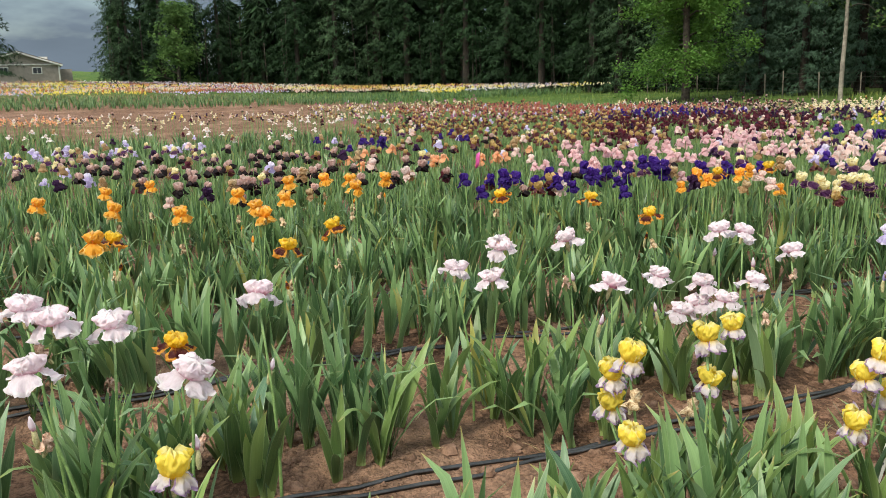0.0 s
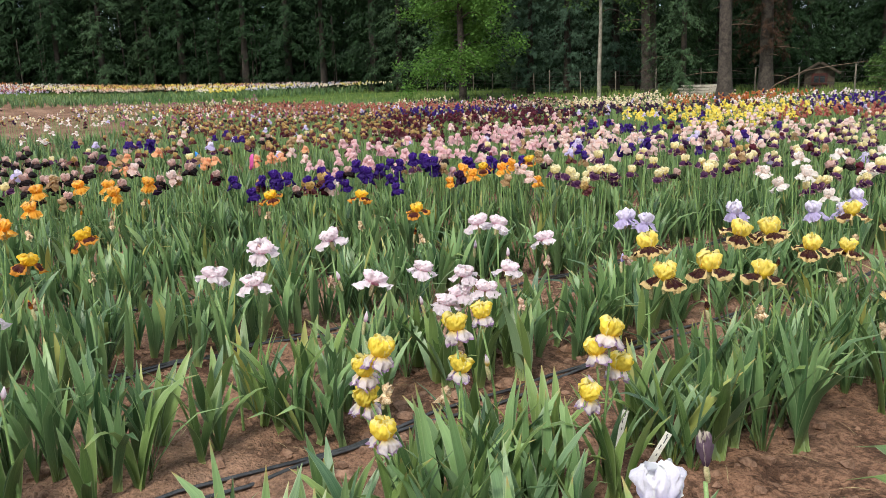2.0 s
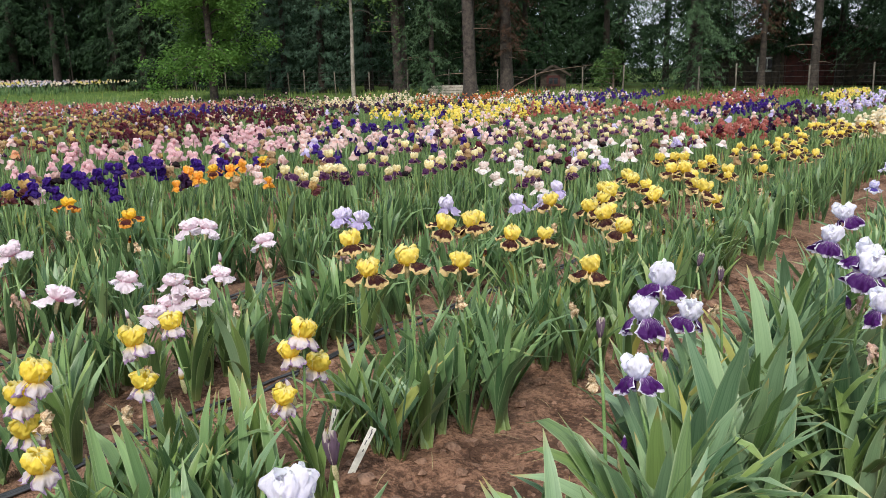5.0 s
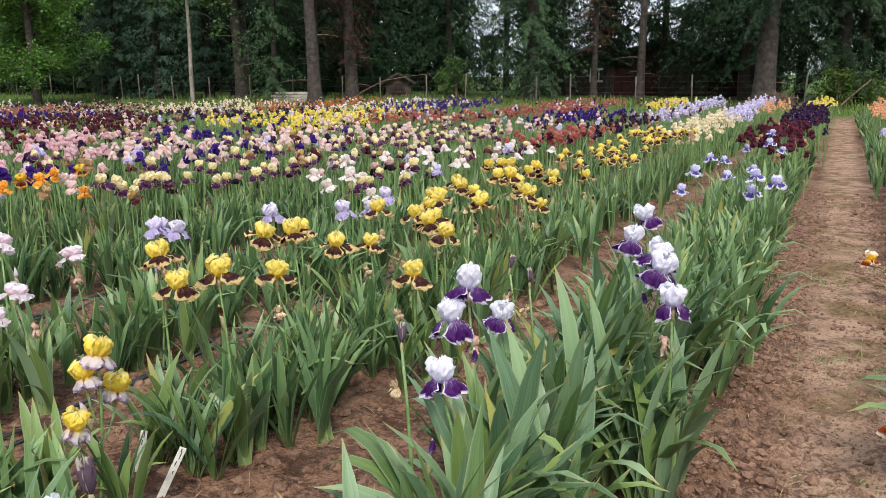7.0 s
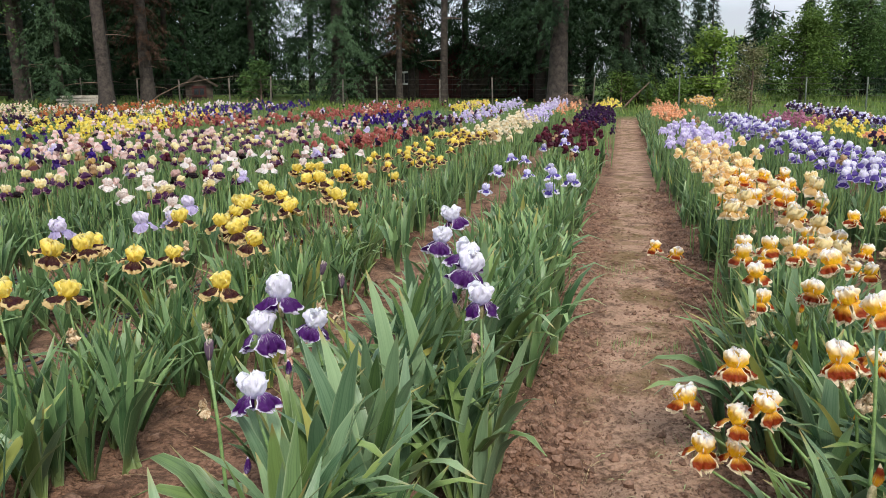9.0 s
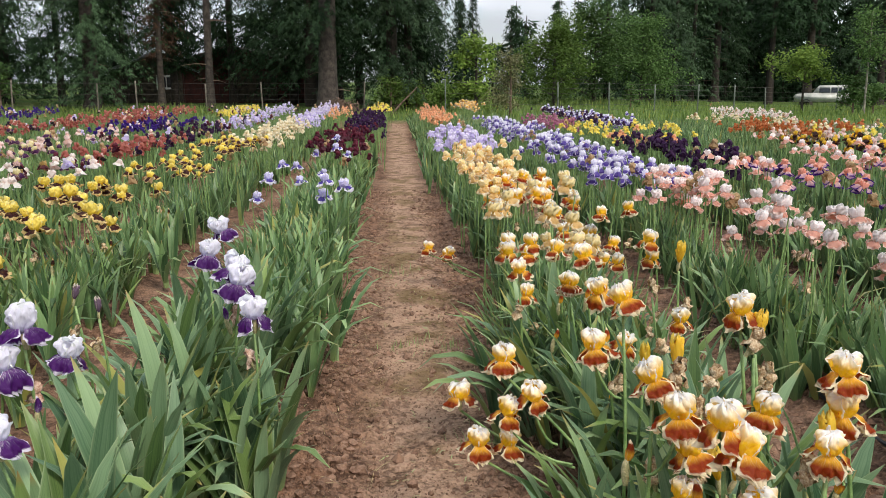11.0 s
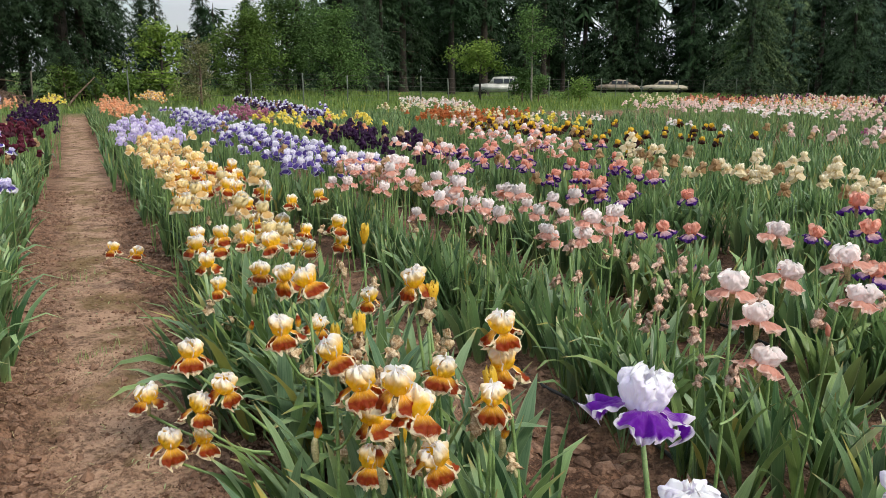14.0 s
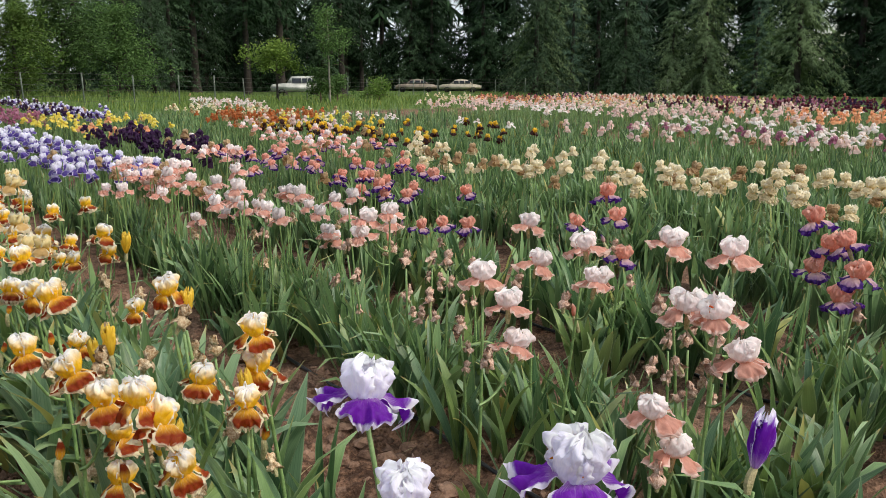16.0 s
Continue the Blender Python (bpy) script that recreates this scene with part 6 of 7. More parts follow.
def big_trunk(name, x, y, radius, tall, lean, seed, crown_from, reach, mat=None, bark=None, label="", dead=False):
    """A tall conifer by the field: a thick trunk with root flare, stubs, and boughs starting above."""
    g = np.random.default_rng(seed)
    t = np.linspace(0, 1, 14) ** 1.4
    flare = 1 + 0.75 * np.exp(-t * tall / 0.55)
    V, F, U, mi = tube(np.column_stack([lean[0] * t * tall, lean[1] * t * tall, t * tall]), radius * flare * (1 - 0.72 * t), 20)
    ang = np.arctan2(V[:, 1] - lean[1] * V[:, 2], V[:, 0] - lean[0] * V[:, 2])
    V[:, :2] += (0.05 * radius * np.sin(ang * 9 + V[:, 2] * 0.8))[:, None] * np.column_stack([np.cos(ang), np.sin(ang)])
    pieces = [(V, F, U, 0)]
    meshes = [("trunk", np_mesh(name + "_trunk", V, F, [bark or M_bark], UV=U))]
    _, crown = conifer_pieces(seed, tall, crown_from, reach, 1.25, 0.5, 0.42, 7.5, True)
    C = crown[0] + np.column_stack([lean[0] * crown[0][:, 2], lean[1] * crown[0][:, 2], 0 * crown[0][:, 2]])
    meshes.append(("crown", np_mesh(name + "_crown", C, crown[1], [mat or M_fir], smooth=False)))
    ob = stand(name, meshes, x, y, label or "tall fir with a thick grey-brown trunk at the field's head", "conifer", "tall firs at the field's head", 0)
    for k in range(int(g.integers(3, 7))):
        z, az, ln = g.uniform(1.0, 6.0), g.uniform(0, 6.28), g.uniform(0.5, 1.9)
        u = np.linspace(0, 1, 5)
        P = np.column_stack([lean[0] * z + np.cos(az) * ln * u, lean[1] * z + np.sin(az) * ln * u, z + 0.25 * u - 0.35 * u ** 2])
        W, G, Q, mi = tube(P, 0.03 * (1.1 - u), 5)
        put("dead_branch", np_mesh("dead_branch", W, G, [M_twig], UV=Q), ob)
    return ob


big_trunk("fir_tree", -3.7, 37.5, 0.41, 26, (0.02, 0.01), 301, 3.6, 4.6)
big_trunk("fir_tree", -10.4, 43.3, 0.2, 22, (0.012, 0.0), 302, 8.0, 2.4)
big_trunk("fir_tree", -13.3, 44.6, 0.17, 20, (0.01, 0.0), 303, 3.0, 1.4, M_fir_rust)
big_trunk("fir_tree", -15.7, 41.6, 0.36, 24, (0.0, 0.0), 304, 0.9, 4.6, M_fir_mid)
big_trunk("fir_tree", -24.5, 34.3, 0.31, 26, (-0.05, 0.02), 305, 7.0, 3.0)
big_trunk("fir_tree", -24.7, 37.9, 0.33, 24, (-0.03, 0.0), 306, 2.6, 2.2, M_fir_rust, label="tall fir hung with dead rusty boughs")
big_trunk("fir_tree", -32.6, 38.0, 0.28, 24, (-0.05, 0.0), 307, 6.5, 3.2)
big_trunk("fir_tree", -33.6, 39.6, 0.28, 24, (-0.03, 0.0), 308, 6.0, 3.2)
big_trunk("fir_tree", -29.0, 40.5, 0.26, 24, (-0.01, 0.0), 309, 6.0, 3.4)
big_trunk("fir_tree", -27.6, 35.0, 0.16, 12, (0.0, 0.0), 310, 0.4, 2.8, M_fir_mid, label="young fir with drooping light green boughs")
firs([(-30, 50), (-25, 52), (-20, 56), (-5, 55), (0.5, 50), (-1.6, 46.5), (-20.0, 48), (-36, 47), (-18, 52.5), (-3.2, 49.5), (-0.2, 43.5), (0.4, 46.5), (-6.0, 50.5), (-23.5, 47), (-28.5, 45.5), (-33, 45), (-39, 44.5), (-13.6, 48.0), (-7.2, 50.2), (-10.9, 50.6)], NEAR_FIRS, "fir_tree", "dark fir with drooping boughs beyond the fence", "firs beyond the fence")

DARK_FIRS = [conifer("dark_broad_fir", 280 + k, 17, 1.0 + k, 5.4, M_fir_mid if k else M_fir, 1.45, 0.6, 0.5, 8.5, True) for k in range(2)]
firs([(-1.0, 42.6), (-5.8, 47.5)], DARK_FIRS, "fir_tree", "broad dark fir with heavy boughs at the field's head", "dark firs at the field's head", 0.9, 1.05)
firs(along([(1, 124), (10, 124), (20, 122), (34, 114)], 2.7, 0, 1.5), FIRS, "fir_tree", "distant dark spire of a fir", "far firs on the skyline", 0.62, 0.75)
for x, y, r, lean, seed, bottom in ((26.4, 73.4, 0.34, (0.0, 0.0), 321, 7.0), (30.6, 71.8, 0.24, (0.01, 0.0), 322, 6.0), (33.8, 71.5, 0.36, (0.0, 0.0), 323, 7.5), (23.4, 74.4, 0.22, (0.0, 0.0), 324, 5.0), (40.5, 72.0, 0.3, (-0.01, 0.0), 325, 5.0)):
    big_trunk("fir_tree", x, y, r, 24, lean, seed, bottom, 3.6, bark=M_bark_shaded, label="tall fir with a dark bare trunk behind the meadow")
firs(along([(25, 79), (36, 84), (48, 90), (60, 90), (68, 80), (72, 70), (75, 58), (78, 46), (84, 34), (90, 20)], 4.6, 0, 2.2), FIRS + POLES + POLES + FIRS_MID + BROAD_FIRS, "fir_tree", "dark fir behind the parked cars", "firs behind the cars", 0.68, 1.2)
firs([(66, 66), (70, 60), (73, 48)], FIRS_BLUE, "spruce_tree", "light grey-green spruce at the wood's edge", "spruces by the far bed", 0.7, 0.9)


def broad_tree(name, x, y, tall, trunk_r, clear, spread, n_leaf, leaf, seed, mat, bark, label, group, low=0.0, category="tree", rise=0.8):
    """Trunk, rising limbs that fork, and a loose crown of small leaves gathered at the twigs."""
    g = np.random.default_rng(seed)
    t = np.linspace(0, 1, 7)
    bend = np.cumsum(g.normal(0, 0.02 * tall / 7, (7, 2)), axis=0)
    trunk = tube(np.column_stack([bend, t * tall * 0.9]), trunk_r * (1.1 - 0.9 * t) + 0.008, 8)
    limbs, tips = [], []
    for k in range(int(14 + tall * 3)):
        f = g.uniform(0, 1) ** rise
        z = clear + (tall * 0.88 - clear) * f
        az = g.uniform(0, 6.28)
        ln = spread * (1 - 0.7 * f) * g.uniform(0.45, 1.1)
        u = np.linspace(0, 1, 5)
        base = np.array([np.interp(z, t * tall * 0.9, bend[:, 0]), np.interp(z, t * tall * 0.9, bend[:, 1]), z])
        P = base + np.column_stack([np.cos(az) * ln * u, np.sin(az) * ln * u, ln * (0.55 * u - low * u ** 2)])
        limbs.append(tube(P, trunk_r * 0.28 * (1.05 - u) + 0.006, 5))
        for q in range(5):
            w = g.uniform(0.35, 1.05)
            tips.append(base + np.array([np.cos(az) * ln * w, np.sin(az) * ln * w, ln * (0.55 * w - low * w * w)]) + g.normal(0, 0.10 * spread, 3))
    tips = np.array(tips)
    V = np.array([[0, 0, 0], [0.45, 0.28, 0.05], [0.5, -0.26, 0.04], [1, 0, -0.12]], float)
    F = np.array([[0, 2, 1], [1, 2, 3]])
    c = tips[g.integers(0, len(tips), n_leaf)] + g.normal(0, 0.055 * spread + 0.05, (n_leaf, 3))
    c[:, 2] = np.maximum(c[:, 2], 0.25)
    crown = strewn((V, F, V[:, :2], 0), poses(c[:, 0], c[:, 1], c[:, 2], g.uniform(0, 6.28, n_leaf), g.normal(0, .6, n_leaf), g.normal(0.3, .5, n_leaf), leaf * g.uniform(0.6, 1.3, n_leaf)))
    L = joined(limbs)
    return stand(name, [("trunk", np_mesh(name + "_trunk", trunk[0], trunk[1], [bark], UV=trunk[2])), ("branchwork", np_mesh(name + "_branchwork", L[0], L[1], [M_bark if bark is M_bark_pale else bark], UV=L[2])),
                        ("crown", np_mesh(name + "_crown", crown[0], crown[1], [mat], smooth=False))], x, y, label, category, group, 0)


broad_tree("leafy_tree", -40.7, 30.5, 18, 0.22, 0.8, 4.3, 40000, 0.2, 401, M_broad_lit, M_bark, "bright green leafy tree before the dark wood", "leafy trees", 0.75, rise=0.9)
broad_tree("leafy_tree", -43.5, 32.6, 10, 0.16, 0.8, 3.2, 4500, 0.34, 402, M_broad_dark, M_bark, "green leafy tree before the dark wood", "leafy trees", 0.3)
broad_tree("birch_tree", -33.2, 34.6, 13, 0.11, 4.2, 3.2, 3600, 0.24, 403, M_broad_dark, M_bark_pale, "birch with a pale slim trunk by the fence", "leafy trees", 1.0)
broad_tree("leafy_tree", -94, 4, 10, 0.2, 0.2, 4.0, 6000, 0.36, 404, M_broad_dark, M_bark, "green leafy tree among the firs", "leafy trees", 0.3)
broad_tree("leafy_tree", -97, 13, 10, 0.2, 0.2, 3.6, 6000, 0.36, 405, M_broad_dark, M_bark, "green leafy tree among the firs", "leafy trees", 0.3)
broad_tree("bush", 4.5, 37.8, 3.0, 0.05, 0.2, 1.3, 3200, 0.11, 410, M_bush, M_twig, "dense greyish brown bush at the field's head", "bushes at the field's head", 0.2, "bush")
broad_tree("leafy_tree", 3.2, 42.0, 4.0, 0.09, 0.6, 2.0, 2600, 0.22, 411, M_broad_young, M_bark, "young leafy tree with light green leaves", "leafy trees", 0.3)
broad_tree("leafy_tree", 8.4, 50.0, 5.2, 0.12, 0.1, 3.6, 11000, 0.17, 412, M_broad, M_bark, "bright green leafy tree beyond the meadow", "leafy trees", 0.5)
broad_tree("leafy_tree", 11.6, 54.0, 6.4, 0.12, 0.1, 3.8, 11000, 0.18, 413, M_broad_dark, M_bark, "green leafy tree beyond the meadow", "leafy trees", 0.3)
broad_tree("leafy_tree", 15.5, 57.0, 6.2, 0.12, 0.1, 3.8, 10000, 0.18, 414, M_broad_dark, M_bark, "green leafy tree beyond the meadow", "leafy trees", 0.3)
broad_tree("small_tree", 22.4, 47.6, 3.9, 0.07, 1.5, 2.3, 3400, 0.19, 415, M_broad_young, M_bark, "small round-headed tree with yellow-green leaves", "small trees on the meadow", 0.15)
broad_tree("small_tree", 24.6, 45.0, 6.2, 0.06, 2.4, 2.1, 2400, 0.16, 416, M_broad_dark, M_bark_pale, "thin upright tree with sparse leaves", "small trees on the meadow", 0.2)
broad_tree("bush", 24.3, 45.6, 2.3, 0.05, 0.2, 1.3, 2200, 0.16, 417, M_broad_dark, M_twig, "green bush below a thin tree", "bushes on the meadow", 0.3, "bush")
broad_tree("bush", 27.0, 48.4, 1.7, 0.05, 0.1, 1.6, 1900, 0.16, 418, M_broad_dark, M_twig, "low green bramble beside the parked wagon", "bushes on the meadow", 0.4, "bush")
broad_tree("bush", 31.5, 50.5, 1.5, 0.05, 0.1, 1.9, 1900, 0.16, 419, M_broad, M_twig, "low green bramble beside the parked wagon", "bushes on the meadow", 0.4, "bush")
broad_tree("bush", -19.6, 40.4, 2.6, 0.06, 0.2, 1.2, 1600, 0.16, 420, M_broad_dark, M_twig, "green bush by the fence", "bushes at the field's head", 0.3, "bush")
broad_tree("bush", -21.9, 43.5, 1.8, 0.06, 0.2, 1.2, 1400, 0.16, 421, M_broad_dark, M_twig, "dark green bush before the hut", "bushes at the field's head", 0.3, "bush")
broad_tree("bush", 12.4, 47.5, 1.7, 0.06, 0.2, 0.7, 600, 0.16, 422, M_broad_dark, M_twig, "small green bush on the meadow", "bushes on the meadow", 0.3, "bush")
broad_tree("leafy_tree", 64, 70, 8.5, 0.16, 0.6, 3.6, 5000, 0.34, 423, M_broad_dark, M_bark, "green leafy tree at the wood's edge", "leafy trees", 0.3)
broad_tree("leafy_tree", 76, 50, 8.0, 0.16, 0.6, 3.4, 4500, 0.36, 424, M_broad_dark, M_bark, "green leafy tree at the wood's edge", "leafy trees", 0.3)
for k, (x, y) in enumerate([(-1.0, 40.0), (0.2, 42.5), (1.4, 39.8), (2.2, 43.5), (-0.2, 45.0)]):
    broad_tree("bush", x, y, rng.uniform(1.2, 1.8), 0.04, 0.1, 1.3, 1400, 0.15, 430 + k, M_broad, M_twig, "fresh green bramble thicket at the walk's end", "bramble thicket", 0.35, "bush")

firs([(5.5, 60), (8, 61.5), (10.5, 60), (13, 62), (3.5, 62)], YOUNG + YOUNG_MID, "young_fir", "young fir beyond the leafy trees", "young firs beyond the meadow", 0.62, 0.8)
firs([(14.0, 61), (17.5, 62.5), (20.5, 66), (23.5, 71)], FIRS_MID, "fir_tree", "green fir beyond the meadow fence", "green firs beyond the meadow", 0.75, 0.95)
firs([(56, 61), (61, 54), (65, 48), (67, 40), (70, 32), (60, 64)], BROAD_FIRS, "fir_tree", "green fir with broad drooping boughs by the far bed", "green firs by the far bed", 0.8, 1.1)

# ---- meadow grass ----


def meadow():
    V = np.array([[-0.06, 0, 0], [0.06, 0, 0], [-0.03, 0.05, 0.55], [0.045, 0.06, 0.5], [0.02, 0.22, 1.0]], float)
    F = np.array([[0, 1, 3], [0, 3, 2], [2, 3, 4]])
    U = np.column_stack([V[:, 0] * 4 + 0.5, V[:, 2]])
    x, y = [], []
    for n, x0, x1, y0, y1 in ((11000, -2, 34, 33.2, 62), (9000, -34, -1, 33, 44), (5000, 30, 62, 30, 66), (1200, -60, -32, 24, 40)):
        x.append(rng.uniform(x0, x1, n)), y.append(rng.uniform(y0, y1, n))
    x, y = np.concatenate(x), np.concatenate(y)
    s, d = y - TURN * x, x + TURN * y
    keep = (value_noise(x / 3, y / 3, 8) > -0.22) & ((s > 32.8) | (d > 28) | ((d < -32) & (s > 26)))
    x, y = x[keep], y[keep]
    n = len(x)
    W, G, Q, mi = strewn((V, F, U, 0), poses(x, y, height(x, y) - 0.02, rng.uniform(0, 6.28, n), rng.normal(0.1, .25, n), rng.normal(0, .25, n), rng.uniform(0.2, 0.5, n)))
    tagged(put("meadow_grass", np_mesh("meadow_grass", W, G, [M_grass], UV=Q)), "tall unmown green meadow grass", "grass", kind="stuff")


meadow()

# ---- fences ----
M_steel_post = plain("dull_green_steel_post", "4a5148", "7d8478", 0.6, 10, 60, 0.2, metal=0.3)


def fence(points, gap, tall, label, post_mat, jitter=0.0):
    """Posts with strands of wire from post to post."""
    ob = new("wire_fence")
    ob.location = (*points[0], ground_z(*points[0]))
    tagged(ob, label, "fence")
    o = Vector(ob.location)
    pts = np.array(points, float)
    run = np.concatenate([[0], np.cumsum(np.linalg.norm(np.diff(pts, axis=0), axis=1))])
    feet = []
    for q in np.arange(0, run[-1], gap):
        q = q + rng.normal(0, jitter)
        x, y = np.interp(q, run, pts[:, 0]), np.interp(q, run, pts[:, 1])
        feet.append(Vector((x, y, ground_z(x, y))))
    for f in feet:
        h = tall * rng.uniform(0.92, 1.06)
        V, F, U, mi = tube(np.array([[0, 0, -0.2], [0, 0, h * 0.5], [0, 0, h]]), 0.036, 6)
        put("post", np_mesh("post", V, F, [post_mat], UV=U), ob, Matrix.Translation(f - o) @ pose(0, 0, 0, rng.normal(0, 1.5), rng.normal(0, 1.5), 0))
    for k in range(6):
        z = tall * (0.12 + 0.165 * k)
        P = []
        for a, b in zip(feet, feet[1:]):
            P += [a + Vector((0, 0, z)) - o, (a + b) / 2 + Vector((0, 0, z - 0.025)) - o]
        P.append(feet[-1] + Vector((0, 0, z)) - o)
        V, F, U, mi = tube(np.array([list(p) for p in P]), 0.006, 4)
        put("wire", np_mesh("wire", V, F, [M_wire], UV=U), ob)
    return ob


fence([(1.5, 39.0), (12, 42.5), (26, 50), (45, 62), (75, 50)], 2.9, 1.55, "tall wire fence on steel posts across the meadow", M_steel_post, 0.25)
fence([(-1.5, 39.5), (-16, 39.0), (-27, 37.6), (-37, 36.0), (-47, 38.0), (-66, 36.5)], 2.7, 1.5, "wire fence on weathered posts before the wood", M_post, 0.35)

# ---- buildings ----
# red darkened so the boards carry the shade beneath the firs
M_red = plain("shade_dark_red_boards", "2c1210", "4e211b", 0.85, 3, 30, 0.4)
M_roof = plain("dull_metal_roof", "5c6064", "8a8e92", 0.6, 2, 20, 0.2, metal=0.2)
M_shingle = plain("grey_brown_shingles", "5a5048", "86796c", 0.9, 4, 40, 0.5)
M_siding = plain("taupe_house_siding", "8a8078", "a2988e", 0.75, 2, 40, 0.15)
M_white = plain("white_house_trim", "cfccc4", "ebe8e2", 0.6, 4, 50, 0.1)
M_dark_glass = plain("dark_window_glass", "14181c", "2a3036", 0.08, 2, 10, 0)
M_shed = plain("dark_weathered_boards", "2e2822", "54483c", 0.9, 4, 40, 0.5)
M_white_shed = plain("pale_shed_panel", "85898c", "a8abae", 0.6, 3, 30, 0.1)
M_lumber = plain("grey_lumber", "857c70", "bdb4a6", 0.85, 5, 40, 0.4)


def slab(name, sx, sy, sz, mat, parent, m, bev=0.02):
    return put(name, bevel_box(name, sx, sy, sz, [mat], min(bev, 0.3 * min(sx, sy, sz))), parent, m)


def gable_mesh(name, wide, deep, wall, rise, mat):
    """Walls with gable ends along y, closed below the roof."""
    a, b = wide / 2, deep / 2
    V = [(-a, -b, -0.4), (a, -b, -0.4), (a, b, -0.4), (-a, b, -0.4), (-a, -b, wall), (a, -b, wall), (a, b, wall), (-a, b, wall), (0, -b, wall + rise), (0, b, wall + rise)]
    F = [(0, 1, 5), (0, 5, 4), (4, 5, 8), (2, 3, 7), (2, 7, 6), (6, 7, 9), (1, 2, 6), (1, 6, 5), (3, 0, 4), (3, 4, 7), (4, 8, 9), (4, 9, 7), (5, 6, 9), (5, 9, 8)]
    return np_mesh(name, V, F, [mat], smooth=False)


def window_part(parent, m, w, h, panes=2, frame_mat=None):
    fr = slab("window", w + 0.2, 0.08, h + 0.2, frame_mat or M_white, parent, m)
    for k in range(panes):
        slab("pane", w / panes - 0.06, 0.05, h - 0.06, M_dark_glass, fr, pose(-w / 2 + w / panes * (k + 0.5), -0.035, 0.13), 0.005)


def building(name, x, y, turn, wide, deep, wall, rise, wall_mat, roof_mat, label, category, eave=0.4):
    """Gabled building; its front gable faces local -y."""
    ob = new(name)
    ob.matrix_basis = pose(x, y, ground_z(x, y), 0, 0, turn)
    tagged(ob, label, category)
    put("wall", gable_mesh(name + "_wall", wide, deep, wall, rise, wall_mat), ob)
    ln, pitch = math.hypot(wide / 2, rise), math.degrees(math.atan2(rise, wide / 2))
    for k in (-1, 1):
        m = pose(0, 0, wall + rise + 0.03, 0, k * pitch, 0) @ pose(k * (ln + eave) / 2, 0, 0)
        slab("roof", ln + eave, deep + 2 * eave, 0.14, roof_mat, ob, m)
    return ob


house = building("house", -114.5, -15.5, 96, 11.5, 12, 2.5, 1.9, M_siding, M_shingle, "taupe-grey house with gabled shingle roof and white trim", "house", 0.5)
for wx in (-2.0, 2.6):
    window_part(house, pose(wx, -6.04, 1.0), 1.2, 0.9)
slab("trim", 11.5, 0.12, 0.22, M_white, house, pose(0, -6.06, 2.35))
for k in (-1, 1):
    slab("fascia", 6.6, 0.08, 0.24, M_white, house, pose(0, -6.55, 4.42, 0, k * 18.3, 0) @ pose(k * 3.3, 0, -0.2))
    slab("corner_board", 0.22, 0.12, 2.4, M_white, house, pose(k * 5.68, -6.03, 0))
dormer = slab("dormer", 2.0, 3.0, 1.0, M_white, house, pose(3.3, 1.5, 2.9))
for k in range(3):
    slab("dormer_pane", 0.05, 0.7, 0.6, M_dark_glass, dormer, pose(1.0, -0.95 + 0.95 * k, 0.3), 0.005)
slab("lean_to", 2.2, 5.0, 2.1, M_siding, house, pose(6.6, 2.0, -0.2))
house.matrix_basis = house.matrix_basis @ pose(1.4, 0, 0) @ Matrix.Scale(0.78, 4)

barn = building("barn", -11.0, 57.0, -6, 9.0, 8, 2.1, 1.2, M_red, M_shed, "red barn coloured dark for shade, with a dark roof under firs", "barn", 0.6)
slab("barn_door", 2.6, 0.08, 1.9, M_shed, barn, pose(1.5, -4.05, 0))
for k in range(8):
    slab("board_batten", 0.07, 0.05, 2.05, M_red, barn, pose(-4.4 + 1.15 * k, -4.03, 0))
hut = building("hut", -25.2, 43.6, 30, 1.5, 1.4, 1.0, 0.45, M_shed, M_shed, "small dark wooden hut with a shingle roof", "hut", 0.3)
window_part(hut, pose(0, -0.73, 0.35), 0.6, 0.42, 2, M_red)
shed = building("shed", -34.1, 63.4, 25, 1.7, 1.7, 1.5, 0.4, M_white_shed, M_roof, "small pale shed seen between the trees", "shed", 0.2)
slab("shed_door", 0.7, 0.06, 1.3, M_white, shed, pose(0.2, -0.88, 0))
cabin = building("cabin", -16.8, 55.0, 10, 5.0, 4.0, 1.9, 1.0, M_shed, M_roof, "grey cabin with a metal roof behind the firs", "cabin", 0.4)
window_part(cabin, pose(0.8, -2.03, 0.8), 1.0, 0.7)


def lumber_stack(x, y, turn):
    ob = new("lumber_stack")
    ob.matrix_basis = pose(x, y, ground_z(x, y), 0, 0, turn)
    tagged(ob, "low stack of weathered grey lumber by the fence", "lumber")
    for row in range(4):
        for k in range(3):
            slab("board", 2.3 * rng.uniform(0.8, 1.05), 0.22, 0.12, M_lumber, ob, pose(rng.normal(0, .15), -0.3 + 0.3 * k, 0.15 + 0.14 * row, 0, 0, rng.normal(0, 2)), 0.01)


lumber_stack(-26.3, 35.1, 30)


def fallen_branch(points, r, label):
    P = np.array(points, float)
    o = P[0].copy()
    V, F, U, mi = tube(P - o, r * np.linspace(1.2, 0.35, len(P)), 7)
    ob = put("fallen_branch", np_mesh("fallen_branch", V, F, [M_twig], UV=U))
    ob.location = o
    tagged(ob, label, "branch")


z0 = ground_z(-23.5, 35.6)
fallen_branch([(-23.6, 35.6, z0), (-22.7, 35.8, z0 + 0.7), (-21.5, 36.0, z0 + 1.25), (-20.2, 36.2, z0 + 1.45), (-18.8, 36.5, z0 + 1.6)], 0.032, "long bare branch leaning from the ground by a fir")
z0 = ground_z(-0.6, 38.2)
